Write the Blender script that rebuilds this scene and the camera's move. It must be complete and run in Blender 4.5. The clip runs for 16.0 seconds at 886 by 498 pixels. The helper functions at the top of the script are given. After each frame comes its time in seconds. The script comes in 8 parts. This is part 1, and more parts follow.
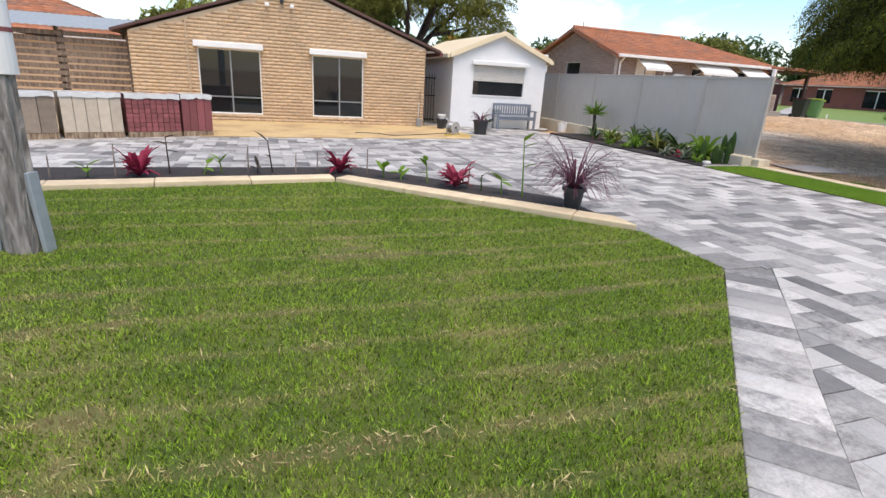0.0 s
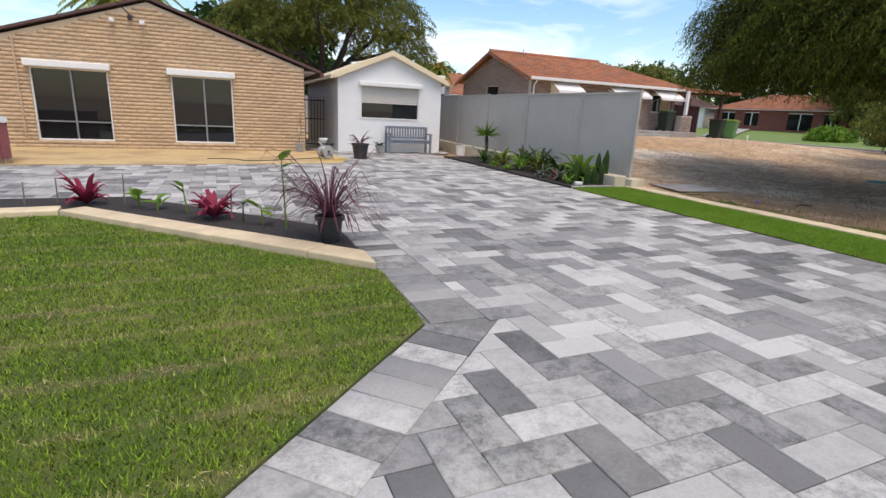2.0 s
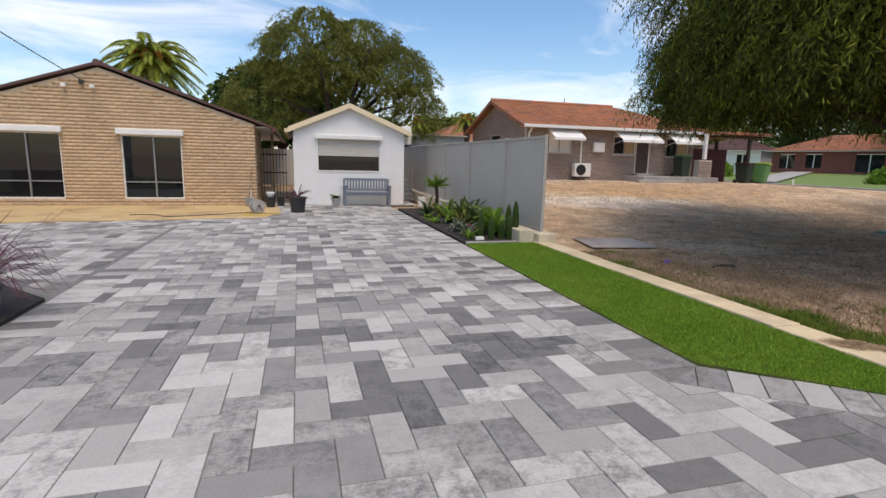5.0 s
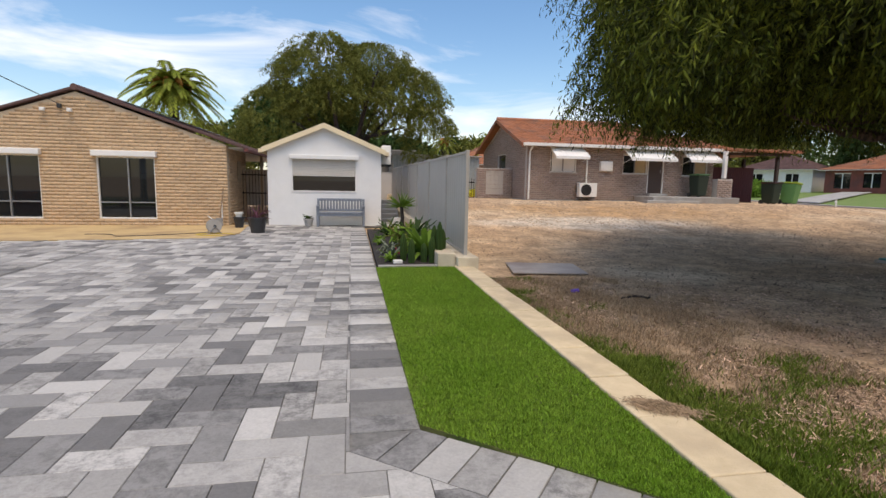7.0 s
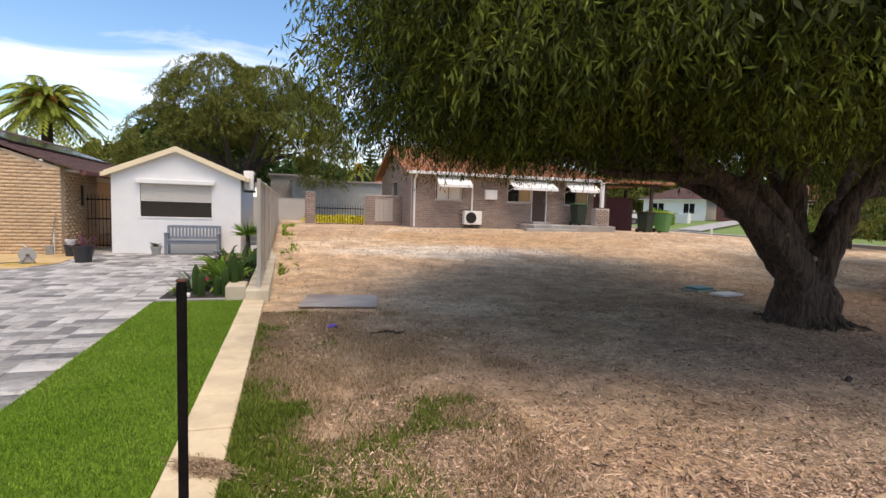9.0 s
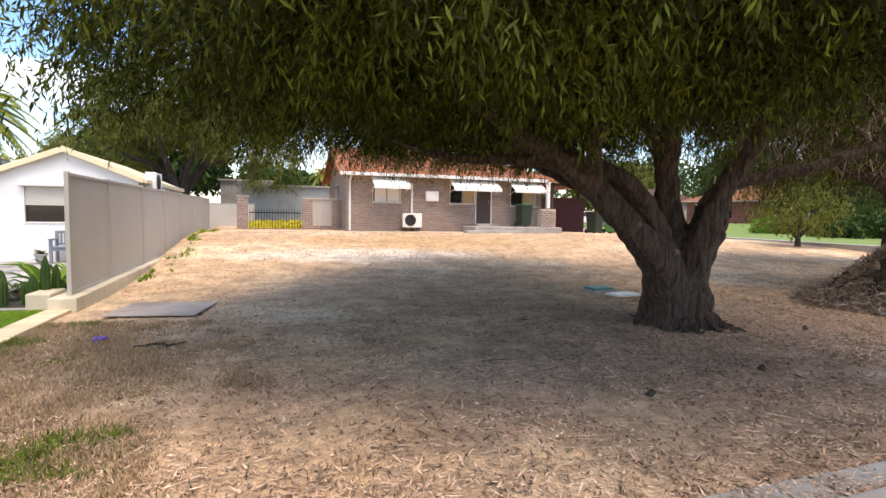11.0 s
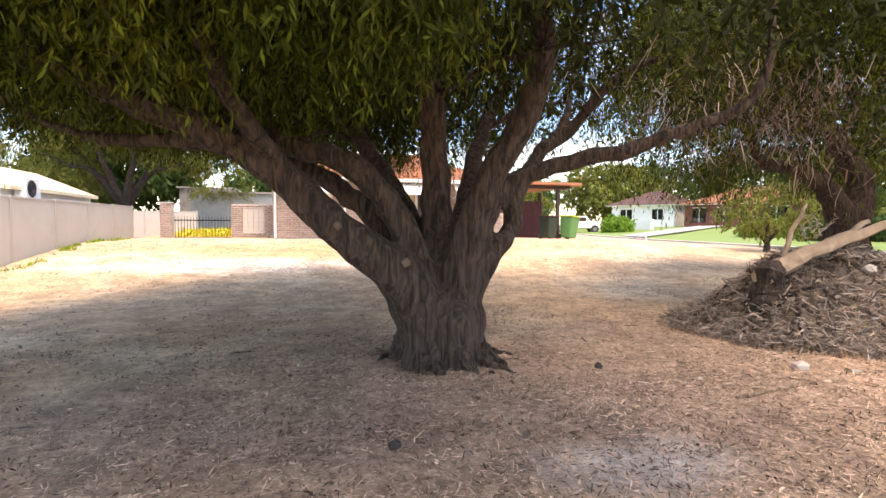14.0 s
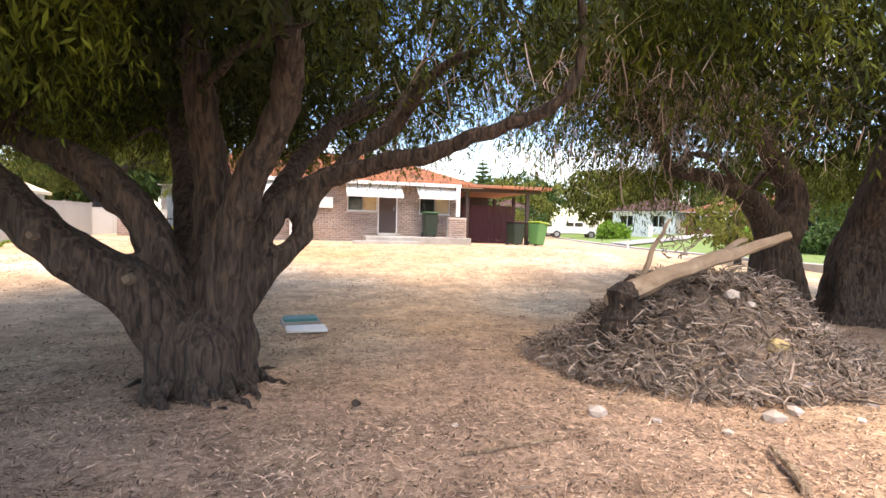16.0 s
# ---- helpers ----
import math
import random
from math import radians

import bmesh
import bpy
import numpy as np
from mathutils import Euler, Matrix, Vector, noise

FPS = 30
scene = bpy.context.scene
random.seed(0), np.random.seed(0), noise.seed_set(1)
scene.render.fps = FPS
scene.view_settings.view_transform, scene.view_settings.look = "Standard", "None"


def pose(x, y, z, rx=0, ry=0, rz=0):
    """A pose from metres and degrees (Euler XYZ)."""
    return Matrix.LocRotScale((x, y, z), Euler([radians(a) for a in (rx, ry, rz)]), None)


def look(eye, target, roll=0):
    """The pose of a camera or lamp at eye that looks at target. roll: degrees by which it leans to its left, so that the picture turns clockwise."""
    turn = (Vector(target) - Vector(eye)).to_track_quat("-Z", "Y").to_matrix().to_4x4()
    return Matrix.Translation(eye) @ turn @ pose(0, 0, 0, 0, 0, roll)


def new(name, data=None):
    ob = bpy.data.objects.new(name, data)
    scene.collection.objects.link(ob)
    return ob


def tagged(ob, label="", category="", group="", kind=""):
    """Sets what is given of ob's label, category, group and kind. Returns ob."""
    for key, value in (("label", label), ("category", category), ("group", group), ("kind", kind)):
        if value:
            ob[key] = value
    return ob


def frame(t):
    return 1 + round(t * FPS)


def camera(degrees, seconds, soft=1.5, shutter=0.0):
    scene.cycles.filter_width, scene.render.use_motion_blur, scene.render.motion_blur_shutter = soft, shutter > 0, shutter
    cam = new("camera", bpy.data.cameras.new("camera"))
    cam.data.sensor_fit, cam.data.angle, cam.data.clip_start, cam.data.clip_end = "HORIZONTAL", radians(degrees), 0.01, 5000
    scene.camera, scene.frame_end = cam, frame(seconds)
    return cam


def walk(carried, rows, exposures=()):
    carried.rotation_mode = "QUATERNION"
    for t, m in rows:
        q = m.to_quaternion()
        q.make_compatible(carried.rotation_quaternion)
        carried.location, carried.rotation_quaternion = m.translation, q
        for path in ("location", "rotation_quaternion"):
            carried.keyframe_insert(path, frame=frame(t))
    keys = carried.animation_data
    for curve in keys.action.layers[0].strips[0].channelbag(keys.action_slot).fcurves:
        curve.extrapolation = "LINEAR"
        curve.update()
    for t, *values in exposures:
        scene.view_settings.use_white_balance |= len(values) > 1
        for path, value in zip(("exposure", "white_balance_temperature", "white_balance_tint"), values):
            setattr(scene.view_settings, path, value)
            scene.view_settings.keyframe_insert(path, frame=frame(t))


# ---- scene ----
cam = camera(82.0, 16.0)
# seconds, eye x, y, z, yaw, pitch, lean
PATH = [
    (0, -0.139, -0.093, 1.442, -19.86, -18.08, 3.47),
    (0.5, 0.496, 0.014, 1.416, -20.29, -17.82, 3.80),
    (1, 1.183, 0.080, 1.394, -21.09, -16.98, 3.55),
    (1.5, 1.881, 0.185, 1.358, -22.30, -15.80, 3.26),
    (2, 2.544, 0.253, 1.329, -23.64, -14.83, 2.79),
    (2.5, 3.118, 0.268, 1.332, -24.23, -14.03, 2.78),
    (3, 3.709, 0.250, 1.398, -23.68, -13.21, 2.98),
    (3.5, 4.291, 0.144, 1.444, -22.06, -12.28, 2.56),
    (4, 4.886, 0.065, 1.465, -20.26, -11.21, 2.03),
    (6.5, 8.030, 0.239, 1.418, -10.63, -8.08, 1.02),
    (7, 8.593, 0.257, 1.428, -10.26, -7.41, 1.10),
    (7.5, 9.187, 0.226, 1.467, -10.78, -6.70, 1.69),
    (8, 9.759, 0.039, 1.496, -12.20, -5.71, 1.39),
    (8.5, 10.343, -0.029, 1.551, -14.64, -4.97, 1.71),
    (9, 10.977, -0.077, 1.572, -16.97, -4.45, 1.69),
    (11.5, 14.013, 0.291, 1.378, -18.08, -3.56, 0.86),
    (12, 14.684, 0.449, 1.356, -17.83, -3.44, 0.82),
    (12.5, 15.267, 0.481, 1.367, -17.47, -3.27, 0.79),
    (13, 15.896, 0.612, 1.387, -16.99, -3.14, 0.56),
    (13.5, 16.544, 0.649, 1.392, -16.43, -2.88, 0.44),
    (14, 17.171, 0.715, 1.385, -15.86, -2.87, 0.28),
    (14.5, 17.777, 0.751, 1.395, -15.39, -2.78, 0.26),
    (15, 18.328, 0.761, 1.411, -15.04, -2.57, 0.52),
    (15.5, 18.977, 0.794, 1.455, -14.62, -2.59, 0.79),
    (16, 19.569, 0.765, 1.519, -13.98, -2.72, 1.49),
]
walk(cam, [(t, pose(x, y, z, 90 + pitch, 0, yaw) @ pose(0, 0, 0, 0, 0, lean)) for t, x, y, z, yaw, pitch, lean in PATH],
     exposures=[(0, 0.92, 7150, 14), (1.5, 0.66, 7200, 14), (2.5, 0.57, 7200, 14), (3.5, 0.40, 7250, 14), (6.5, 0.42, 7450, 14), (8.0, 0.55, 7650, 14), (9.0, 0.76, 7650, 16), (11.5, 1.52, 7600, 16), (12.5, 1.90, 7950, 19), (13.5, 2.02, 8200, 20), (14.5, 2.0, 8000, 19), (16.0, 1.94, 7800, 18)])

# ---- world and sun ----
SUN_EL, SUN_AZ = 67.0, 172.0   # degrees; azimuth clockwise from +y
world = bpy.data.worlds.new("sky")
scene.world = world
world.use_nodes = True
wn, wl = world.node_tree.nodes, world.node_tree.links
wn.clear()
w_out = wn.new("ShaderNodeOutputWorld")
w_bg = wn.new("ShaderNodeBackground")
w_bg.inputs["Strength"].default_value = 0.148
w_sky = wn.new("ShaderNodeTexSky")
w_sky.sky_type = "NISHITA"
w_sky.sun_disc = False
w_sky.sun_elevation, w_sky.sun_rotation = radians(SUN_EL), radians(SUN_AZ)
w_sky.ozone_density = 2.0
w_co = wn.new("ShaderNodeTexCoord")
w_map = wn.new("ShaderNodeMapping")
w_map.inputs["Scale"].default_value = (1.0, 1.3, 4.5)
w_map.inputs["Rotation"].default_value = (0.12, 0.1, 0.4)
w_noise = wn.new("ShaderNodeTexNoise")
w_noise.inputs["Scale"].default_value = 2.3
w_noise.inputs["Detail"].default_value = 7
w_noise.inputs["Roughness"].default_value = 0.58
w_noise.inputs["Distortion"].default_value = 0.5
w_ramp = wn.new("ShaderNodeValToRGB")
w_ramp.color_ramp.elements[0].position = 0.47
w_ramp.color_ramp.elements[1].position = 0.79
w_mix = wn.new("ShaderNodeMix")
w_mix.data_type = "RGBA"
w_mix.inputs["B"].default_value = (6.3, 6.65, 7.2, 1)
wl.new(w_co.outputs["Generated"], w_map.inputs["Vector"])
wl.new(w_map.outputs["Vector"], w_noise.inputs["Vector"])
wl.new(w_noise.outputs["Fac"], w_ramp.inputs["Fac"])
wl.new(w_ramp.outputs["Color"], w_mix.inputs["Factor"])
w_hue = wn.new("ShaderNodeHueSaturation")
w_hue.inputs["Saturation"].default_value, w_hue.inputs["Value"].default_value = 1.25, 1.0
wl.new(w_sky.outputs["Color"], w_hue.inputs["Color"])
wl.new(w_hue.outputs["Color"], w_mix.inputs["A"])
wl.new(w_mix.outputs["Result"], w_bg.inputs["Color"])
wl.new(w_bg.outputs["Background"], w_out.inputs["Surface"])
sun = new("sun", bpy.data.lights.new("sun", "SUN"))
sun.data.energy, sun.data.angle, sun.data.color = 1.75, radians(38), (1.0, 0.93, 0.82)
az, el = radians(SUN_AZ), radians(SUN_EL)
sun.matrix_world = look((0, 0, 30), Vector((0, 0, 30)) - Vector((math.sin(az) * math.cos(el), math.cos(az) * math.cos(el), math.sin(el))))

# ---- materials ----
def rgb(c):
    return (c[0], c[1], c[2], 1.0)


def material(name, base, second=None, scale=6.0, rough=0.7, metal=0.0, bump=0.0, bump_scale=60.0, spread=0.0, stain=None, stain_scale=1.2, by="object", coat=0.0):
    """Base colour with grain between base and second, broad stains, variation by object or by island, and fine relief."""
    m = bpy.data.materials.new(name)
    m.use_nodes = True
    n, l = m.node_tree.nodes, m.node_tree.links
    b = n["Principled BSDF"]
    b.inputs["Roughness"].default_value, b.inputs["Metallic"].default_value = rough, metal
    b.inputs["Coat Weight"].default_value = coat
    geo = n.new("ShaderNodeNewGeometry")
    colour = None
    tex = n.new("ShaderNodeTexNoise")
    tex.inputs["Scale"].default_value, tex.inputs["Detail"].default_value, tex.inputs["Roughness"].default_value = scale, 6, 0.65
    l.new(geo.outputs["Position"], tex.inputs["Vector"])
    ramp = n.new("ShaderNodeValToRGB")
    ramp.color_ramp.elements[0].position, ramp.color_ramp.elements[1].position = 0.35, 0.68
    ramp.color_ramp.elements[0].color = rgb(base)
    ramp.color_ramp.elements[1].color = rgb(second or [c * 0.8 for c in base])
    l.new(tex.outputs["Fac"], ramp.inputs["Fac"])
    colour = ramp.outputs["Color"]
    if stain:
        t2 = n.new("ShaderNodeTexNoise")
        t2.inputs["Scale"].default_value, t2.inputs["Detail"].default_value = stain_scale, 4
        l.new(geo.outputs["Position"], t2.inputs["Vector"])
        r2 = n.new("ShaderNodeValToRGB")
        r2.color_ramp.elements[0].position, r2.color_ramp.elements[1].position = 0.48, 0.68
        l.new(t2.outputs["Fac"], r2.inputs["Fac"])
        mx = n.new("ShaderNodeMix")
        mx.data_type = "RGBA"
        mx.inputs["B"].default_value = rgb(stain)
        l.new(r2.outputs["Color"], mx.inputs["Factor"])
        l.new(colour, mx.inputs["A"])
        colour = mx.outputs["Result"]
    if spread:
        hsv = n.new("ShaderNodeHueSaturation")
        mr = n.new("ShaderNodeMapRange")
        mr.inputs["To Min"].default_value, mr.inputs["To Max"].default_value = 1 - spread, 1 + spread
        if by == "object":
            info = n.new("ShaderNodeObjectInfo")
            l.new(info.outputs["Random"], mr.inputs["Value"])
        else:
            l.new(geo.outputs["Random Per Island"], mr.inputs["Value"])
        l.new(mr.outputs["Result"], hsv.inputs["Value"])
        l.new(colour, hsv.inputs["Color"])
        colour = hsv.outputs["Color"]
    l.new(colour, b.inputs["Base Color"])
    if bump:
        t3 = n.new("ShaderNodeTexNoise")
        t3.inputs["Scale"].default_value, t3.inputs["Detail"].default_value = bump_scale, 5
        l.new(geo.outputs["Position"], t3.inputs["Vector"])
        bp = n.new("ShaderNodeBump")
        bp.inputs["Strength"].default_value, bp.inputs["Distance"].default_value = bump, 0.01
        l.new(t3.outputs["Fac"], bp.inputs["Height"])
        l.new(bp.outputs["Normal"], b.inputs["Normal"])
    return m


def paver_material(name, by):
    """Concrete paver: grey tones from near-white to charcoal, with cloudy darker wear inside each."""
    m = material(name, (0.385, 0.374, 0.352), (0.325, 0.315, 0.298), 55.0, 0.82, bump=0.35, bump_scale=160)
    n, l = m.node_tree.nodes, m.node_tree.links
    geo = n.new("ShaderNodeNewGeometry")
    if by == "object":
        info = n.new("ShaderNodeObjectInfo")
        rnd = info.outputs["Random"]
    else:
        rnd = geo.outputs["Random Per Island"]
    tone = n.new("ShaderNodeValToRGB")
    tone.color_ramp.interpolation = "CONSTANT"
    e = tone.color_ramp.elements
    e[0].position, e[0].color = 0.0, (0.47, 0.47, 0.48, 1)
    e[1].position, e[1].color = 0.12, (0.72, 0.72, 0.73, 1)
    for p, v in ((0.28, 0.94), (0.45, 1.16), (0.62, 1.34), (0.78, 1.04), (0.88, 1.44), (0.96, 0.62)):
        q = e.new(p)
        q.color = (v, v * 0.995, v * 0.99, 1)
    l.new(rnd, tone.inputs["Fac"])
    cl = n.new("ShaderNodeTexNoise")
    cl.inputs["Scale"].default_value, cl.inputs["Detail"].default_value, cl.inputs["Roughness"].default_value = 6.5, 13, 0.86
    apart = n.new("ShaderNodeMath")
    apart.operation = "MULTIPLY"
    apart.inputs[1].default_value = 91.0
    l.new(rnd, apart.inputs[0])
    moved = n.new("ShaderNodeVectorMath")
    l.new(geo.outputs["Position"], moved.inputs[0])
    l.new(apart.outputs[0], moved.inputs[1])
    l.new(moved.outputs["Vector"], cl.inputs["Vector"])
    cr = n.new("ShaderNodeValToRGB")
    cr.color_ramp.elements[0].position, cr.color_ramp.elements[1].position = 0.41, 0.55
    cr.color_ramp.elements[0].color = (0.36, 0.36, 0.365, 1)
    cr.color_ramp.elements[1].color = (1.0, 1.0, 1.0, 1)
    l.new(cl.outputs["Fac"], cr.inputs["Fac"])
    b = n["Principled BSDF"]
    old = b.inputs["Base Color"].links[0].from_socket
    worn = n.new("ShaderNodeMath")
    worn.operation = "MULTIPLY"
    worn.inputs[1].default_value = 13.7
    l.new(rnd, worn.inputs[0])
    part_worn = n.new("ShaderNodeMath")
    part_worn.operation = "FRACT"
    l.new(worn.outputs[0], part_worn.inputs[0])
    for other in (tone.outputs["Color"], cr.outputs["Color"]):
        mx = n.new("ShaderNodeMix")
        mx.data_type, mx.blend_type = "RGBA", "MULTIPLY"
        mx.inputs["Factor"].default_value = 1.0
        if other == cr.outputs["Color"]:
            l.new(part_worn.outputs[0], mx.inputs["Factor"])
        l.new(old, mx.inputs["A"])
        l.new(other, mx.inputs["B"])
        old = mx.outputs["Result"]
    l.new(old, b.inputs["Base Color"])
    return m


def bark_material(name, dark, light):
    m = bpy.data.materials.new(name)
    m.use_nodes = True
    n, l = m.node_tree.nodes, m.node_tree.links
    b = n["Principled BSDF"]
    b.inputs["Roughness"].default_value = 0.95
    geo = n.new("ShaderNodeNewGeometry")
    mp = n.new("ShaderNodeMapping")
    mp.inputs["Scale"].default_value = (9, 9, 1.6)
    tex = n.new("ShaderNodeTexNoise")
    tex.inputs["Scale"].default_value, tex.inputs["Detail"].default_value, tex.inputs["Distortion"].default_value = 2.6, 7, 0.8
    l.new(geo.outputs["Position"], mp.inputs["Vector"])
    l.new(mp.outputs["Vector"], tex.inputs["Vector"])
    ramp = n.new("ShaderNodeValToRGB")
    ramp.color_ramp.elements[0].position, ramp.color_ramp.elements[0].color = 0.36, rgb(dark)
    ramp.color_ramp.elements[1].position, ramp.color_ramp.elements[1].color = 0.66, rgb(light)
    l.new(tex.outputs["Fac"], ramp.inputs["Fac"])
    l.new(ramp.outputs["Color"], b.inputs["Base Color"])
    bp = n.new("ShaderNodeBump")
    bp.inputs["Strength"].default_value, bp.inputs["Distance"].default_value = 1.0, 0.05
    l.new(tex.outputs["Fac"], bp.inputs["Height"])
    l.new(bp.outputs["Normal"], b.inputs["Normal"])
    return m


def leaf_material(name, a, c, spread=0.35, through_light=0.35):
    m = material(name, a, c, 1.1, 0.72, spread=spread, by="island")
    n, l = m.node_tree.nodes, m.node_tree.links
    b = n["Principled BSDF"]
    b.inputs["Specular IOR Level"].default_value = 0.22
    tr = n.new("ShaderNodeBsdfTranslucent")
    l.new(b.inputs["Base Color"].links[0].from_socket, tr.inputs["Color"])
    mx = n.new("ShaderNodeMixShader")
    mx.inputs["Fac"].default_value = through_light
    l.new(b.outputs["BSDF"], mx.inputs[1])
    l.new(tr.outputs["BSDF"], mx.inputs[2])
    l.new(mx.outputs["Shader"], n["Material Output"].inputs["Surface"])
    return m


def glass_material(name, tint, rough=0.03):
    """Dark tinted window glass: glossy over a dim interior."""
    m = bpy.data.materials.new(name)
    m.use_nodes = True
    b = m.node_tree.nodes["Principled BSDF"]
    b.inputs["Base Color"].default_value = rgb(tint)
    b.inputs["Roughness"].default_value = rough
    b.inputs["IOR"].default_value = 1.5
    return m


def dirt_material():
    """Bare yellow-brown sand lot: pale scraped patches, orange bank, and dry leaf litter round the trees."""
    m = material("sandy_dirt", (0.62, 0.425, 0.255), (0.49, 0.32, 0.182), 2.2, 0.95, bump=0.9, bump_scale=45, stain=(0.70, 0.53, 0.35), stain_scale=0.35)
    n, l = m.node_tree.nodes, m.node_tree.links
    b = n["Principled BSDF"]
    col = b.inputs["Base Color"].links[0].from_socket
    geo = n.new("ShaderNodeNewGeometry")
    sep = n.new("ShaderNodeSeparateXYZ")
    l.new(geo.outputs["Position"], sep.inputs["Vector"])
    wob = n.new("ShaderNodeTexNoise")
    wob.inputs["Scale"].default_value, wob.inputs["Detail"].default_value = 0.6, 5
    l.new(geo.outputs["Position"], wob.inputs["Vector"])

    def math_node(op, x, y):
        k = n.new("ShaderNodeMath")
        k.operation = op
        for i, v in enumerate((x, y)):
            if isinstance(v, (int, float)):
                k.inputs[i].default_value = v
            else:
                l.new(v, k.inputs[i])
        return k.outputs[0]

    def blob(cx, cy, rx, ry, soft, amount):
        dx = math_node("DIVIDE", math_node("SUBTRACT", sep.outputs["X"], cx), rx)
        dy = math_node("DIVIDE", math_node("SUBTRACT", sep.outputs["Y"], cy), ry)
        d = math_node("SQRT", math_node("ADD", math_node("MULTIPLY", dx, dx), math_node("MULTIPLY", dy, dy)), 0)
        d = math_node("ADD", d, math_node("MULTIPLY", math_node("SUBTRACT", wob.outputs["Fac"], 0.5), 1.6))
        r = n.new("ShaderNodeMapRange")
        r.inputs["From Min"].default_value, r.inputs["From Max"].default_value = 1.0, 1.0 - soft
        r.inputs["To Max"].default_value = amount
        l.new(d, r.inputs["Value"])
        return r.outputs["Result"]

    def over(col, mask, colour):
        mx = n.new("ShaderNodeMix")
        mx.data_type = "RGBA"
        l.new(mask, mx.inputs["Factor"])
        l.new(col, mx.inputs["A"])
        if isinstance(colour, tuple):
            mx.inputs["B"].default_value = rgb(colour)
        else:
            l.new(colour, mx.inputs["B"])
        return mx.outputs["Result"]

    fine = n.new("ShaderNodeTexNoise")
    fine.inputs["Scale"].default_value, fine.inputs["Detail"].default_value, fine.inputs["Roughness"].default_value = 16, 8, 0.75
    l.new(geo.outputs["Position"], fine.inputs["Vector"])
    fr = n.new("ShaderNodeValToRGB")
    fr.color_ramp.elements[0].position, fr.color_ramp.elements[0].color = 0.34, (0.23, 0.135, 0.09, 1)
    fr.color_ramp.elements[1].position, fr.color_ramp.elements[1].color = 0.68, (0.74, 0.52, 0.375, 1)
    l.new(fine.outputs["Fac"], fr.inputs["Fac"])
    col = over(col, blob(18.0, 17.2, 7.5, 2.6, 0.6, 0.85), (0.50, 0.30, 0.138))
    col = over(col, blob(15.8, 14.3, 4.2, 1.3, 0.5, 0.9), (0.66, 0.56, 0.44))
    col = over(col, blob(11.5, 4.6, 1.25, 3.9, 0.5, 0.85), (0.38, 0.265, 0.165))
    col = over(col, blob(20.4, 4.2, 7.4, 3.6, 0.7, 0.9), fr.outputs["Color"])
    col = over(col, blob(27.0, 6.0, 5.5, 4.5, 0.7, 0.85), fr.outputs["Color"])
    col = over(col, blob(19.1, 3.15, 0.9, 0.45, 0.8, 0.85), (0.78, 0.73, 0.67))
    # scuffed darker crumbs and paler dusty patches over everything
    for sc, lo, hi, dark, pale in ((1.7, 0.36, 0.62, 0.62, 1.18), (9.0, 0.34, 0.64, 0.66, 1.16), (48.0, 0.32, 0.66, 0.72, 1.18)):
        t = n.new("ShaderNodeTexNoise")
        t.inputs["Scale"].default_value, t.inputs["Detail"].default_value, t.inputs["Roughness"].default_value = sc, 8, 0.72
        l.new(geo.outputs["Position"], t.inputs["Vector"])
        r = n.new("ShaderNodeMapRange")
        for key, v in (("From Min", lo), ("From Max", hi), ("To Min", dark), ("To Max", pale)):
            r.inputs[key].default_value = v
        l.new(t.outputs["Fac"], r.inputs["Value"])
        k = n.new("ShaderNodeVectorMath")
        k.operation = "SCALE"
        l.new(col, k.inputs[0])
        l.new(r.outputs["Result"], k.inputs["Scale"])
        col = k.outputs["Vector"]
    l.new(col, b.inputs["Base Color"])
    return m


def brick_material(name, base, second, spread):
    return material(name, base, second, 14, 0.85, bump=0.5, bump_scale=90, spread=spread, by="island", stain=[c * 0.86 for c in base], stain_scale=0.8)


M_PAVER = paver_material("concrete_paver", "object")
M_PAVER_REST = paver_material("concrete_paver_rest", "island")
M_JOINT = material("joint_sand", (0.20, 0.193, 0.18), (0.13, 0.127, 0.12), 30, 0.95)
M_LIME = material("limestone", (0.68, 0.55, 0.36), (0.58, 0.46, 0.29), 8, 0.9, bump=0.4, bump_scale=70, stain=(0.52, 0.41, 0.27), stain_scale=2.5, spread=0.08)
M_LIME_PALE = material("limestone_block", (0.62, 0.55, 0.42), (0.54, 0.47, 0.35), 6, 0.9, bump=0.4, stain=(0.45, 0.38, 0.28), spread=0.06)
M_SOIL = material("black_soil", (0.018, 0.014, 0.012), (0.04, 0.032, 0.026), 25, 0.95, bump=1.0, bump_scale=50)
M_TURF = material("turf_base", (0.05, 0.085, 0.012), (0.09, 0.105, 0.02), 3.0, 0.95, bump=0.8, bump_scale=80, stain=(0.16, 0.15, 0.05), stain_scale=1.3)
M_GRASS = leaf_material("grass_blades", (0.155, 0.262, 0.020), (0.235, 0.32, 0.042), 0.9, 0.3)
M_PALEGRASS = leaf_material("yellowing_grass_blades", (0.34, 0.36, 0.10), (0.40, 0.38, 0.14), 0.4, 0.3)
M_WEED = leaf_material("weed_leaves", (0.11, 0.17, 0.018), (0.17, 0.21, 0.035), 0.5, 0.3)
M_THATCH = leaf_material("brown_thatch", (0.42, 0.30, 0.185), (0.30, 0.205, 0.125), 0.5, 0.1)
M_GRASS_B = leaf_material("lush_grass_blades", (0.18, 0.325, 0.03), (0.245, 0.375, 0.05), 0.6, 0.3)
M_DRYGRASS = leaf_material("dry_grass_blades", (0.36, 0.28, 0.14), (0.30, 0.22, 0.11), 0.3, 0.2)
M_DIRT = dirt_material()
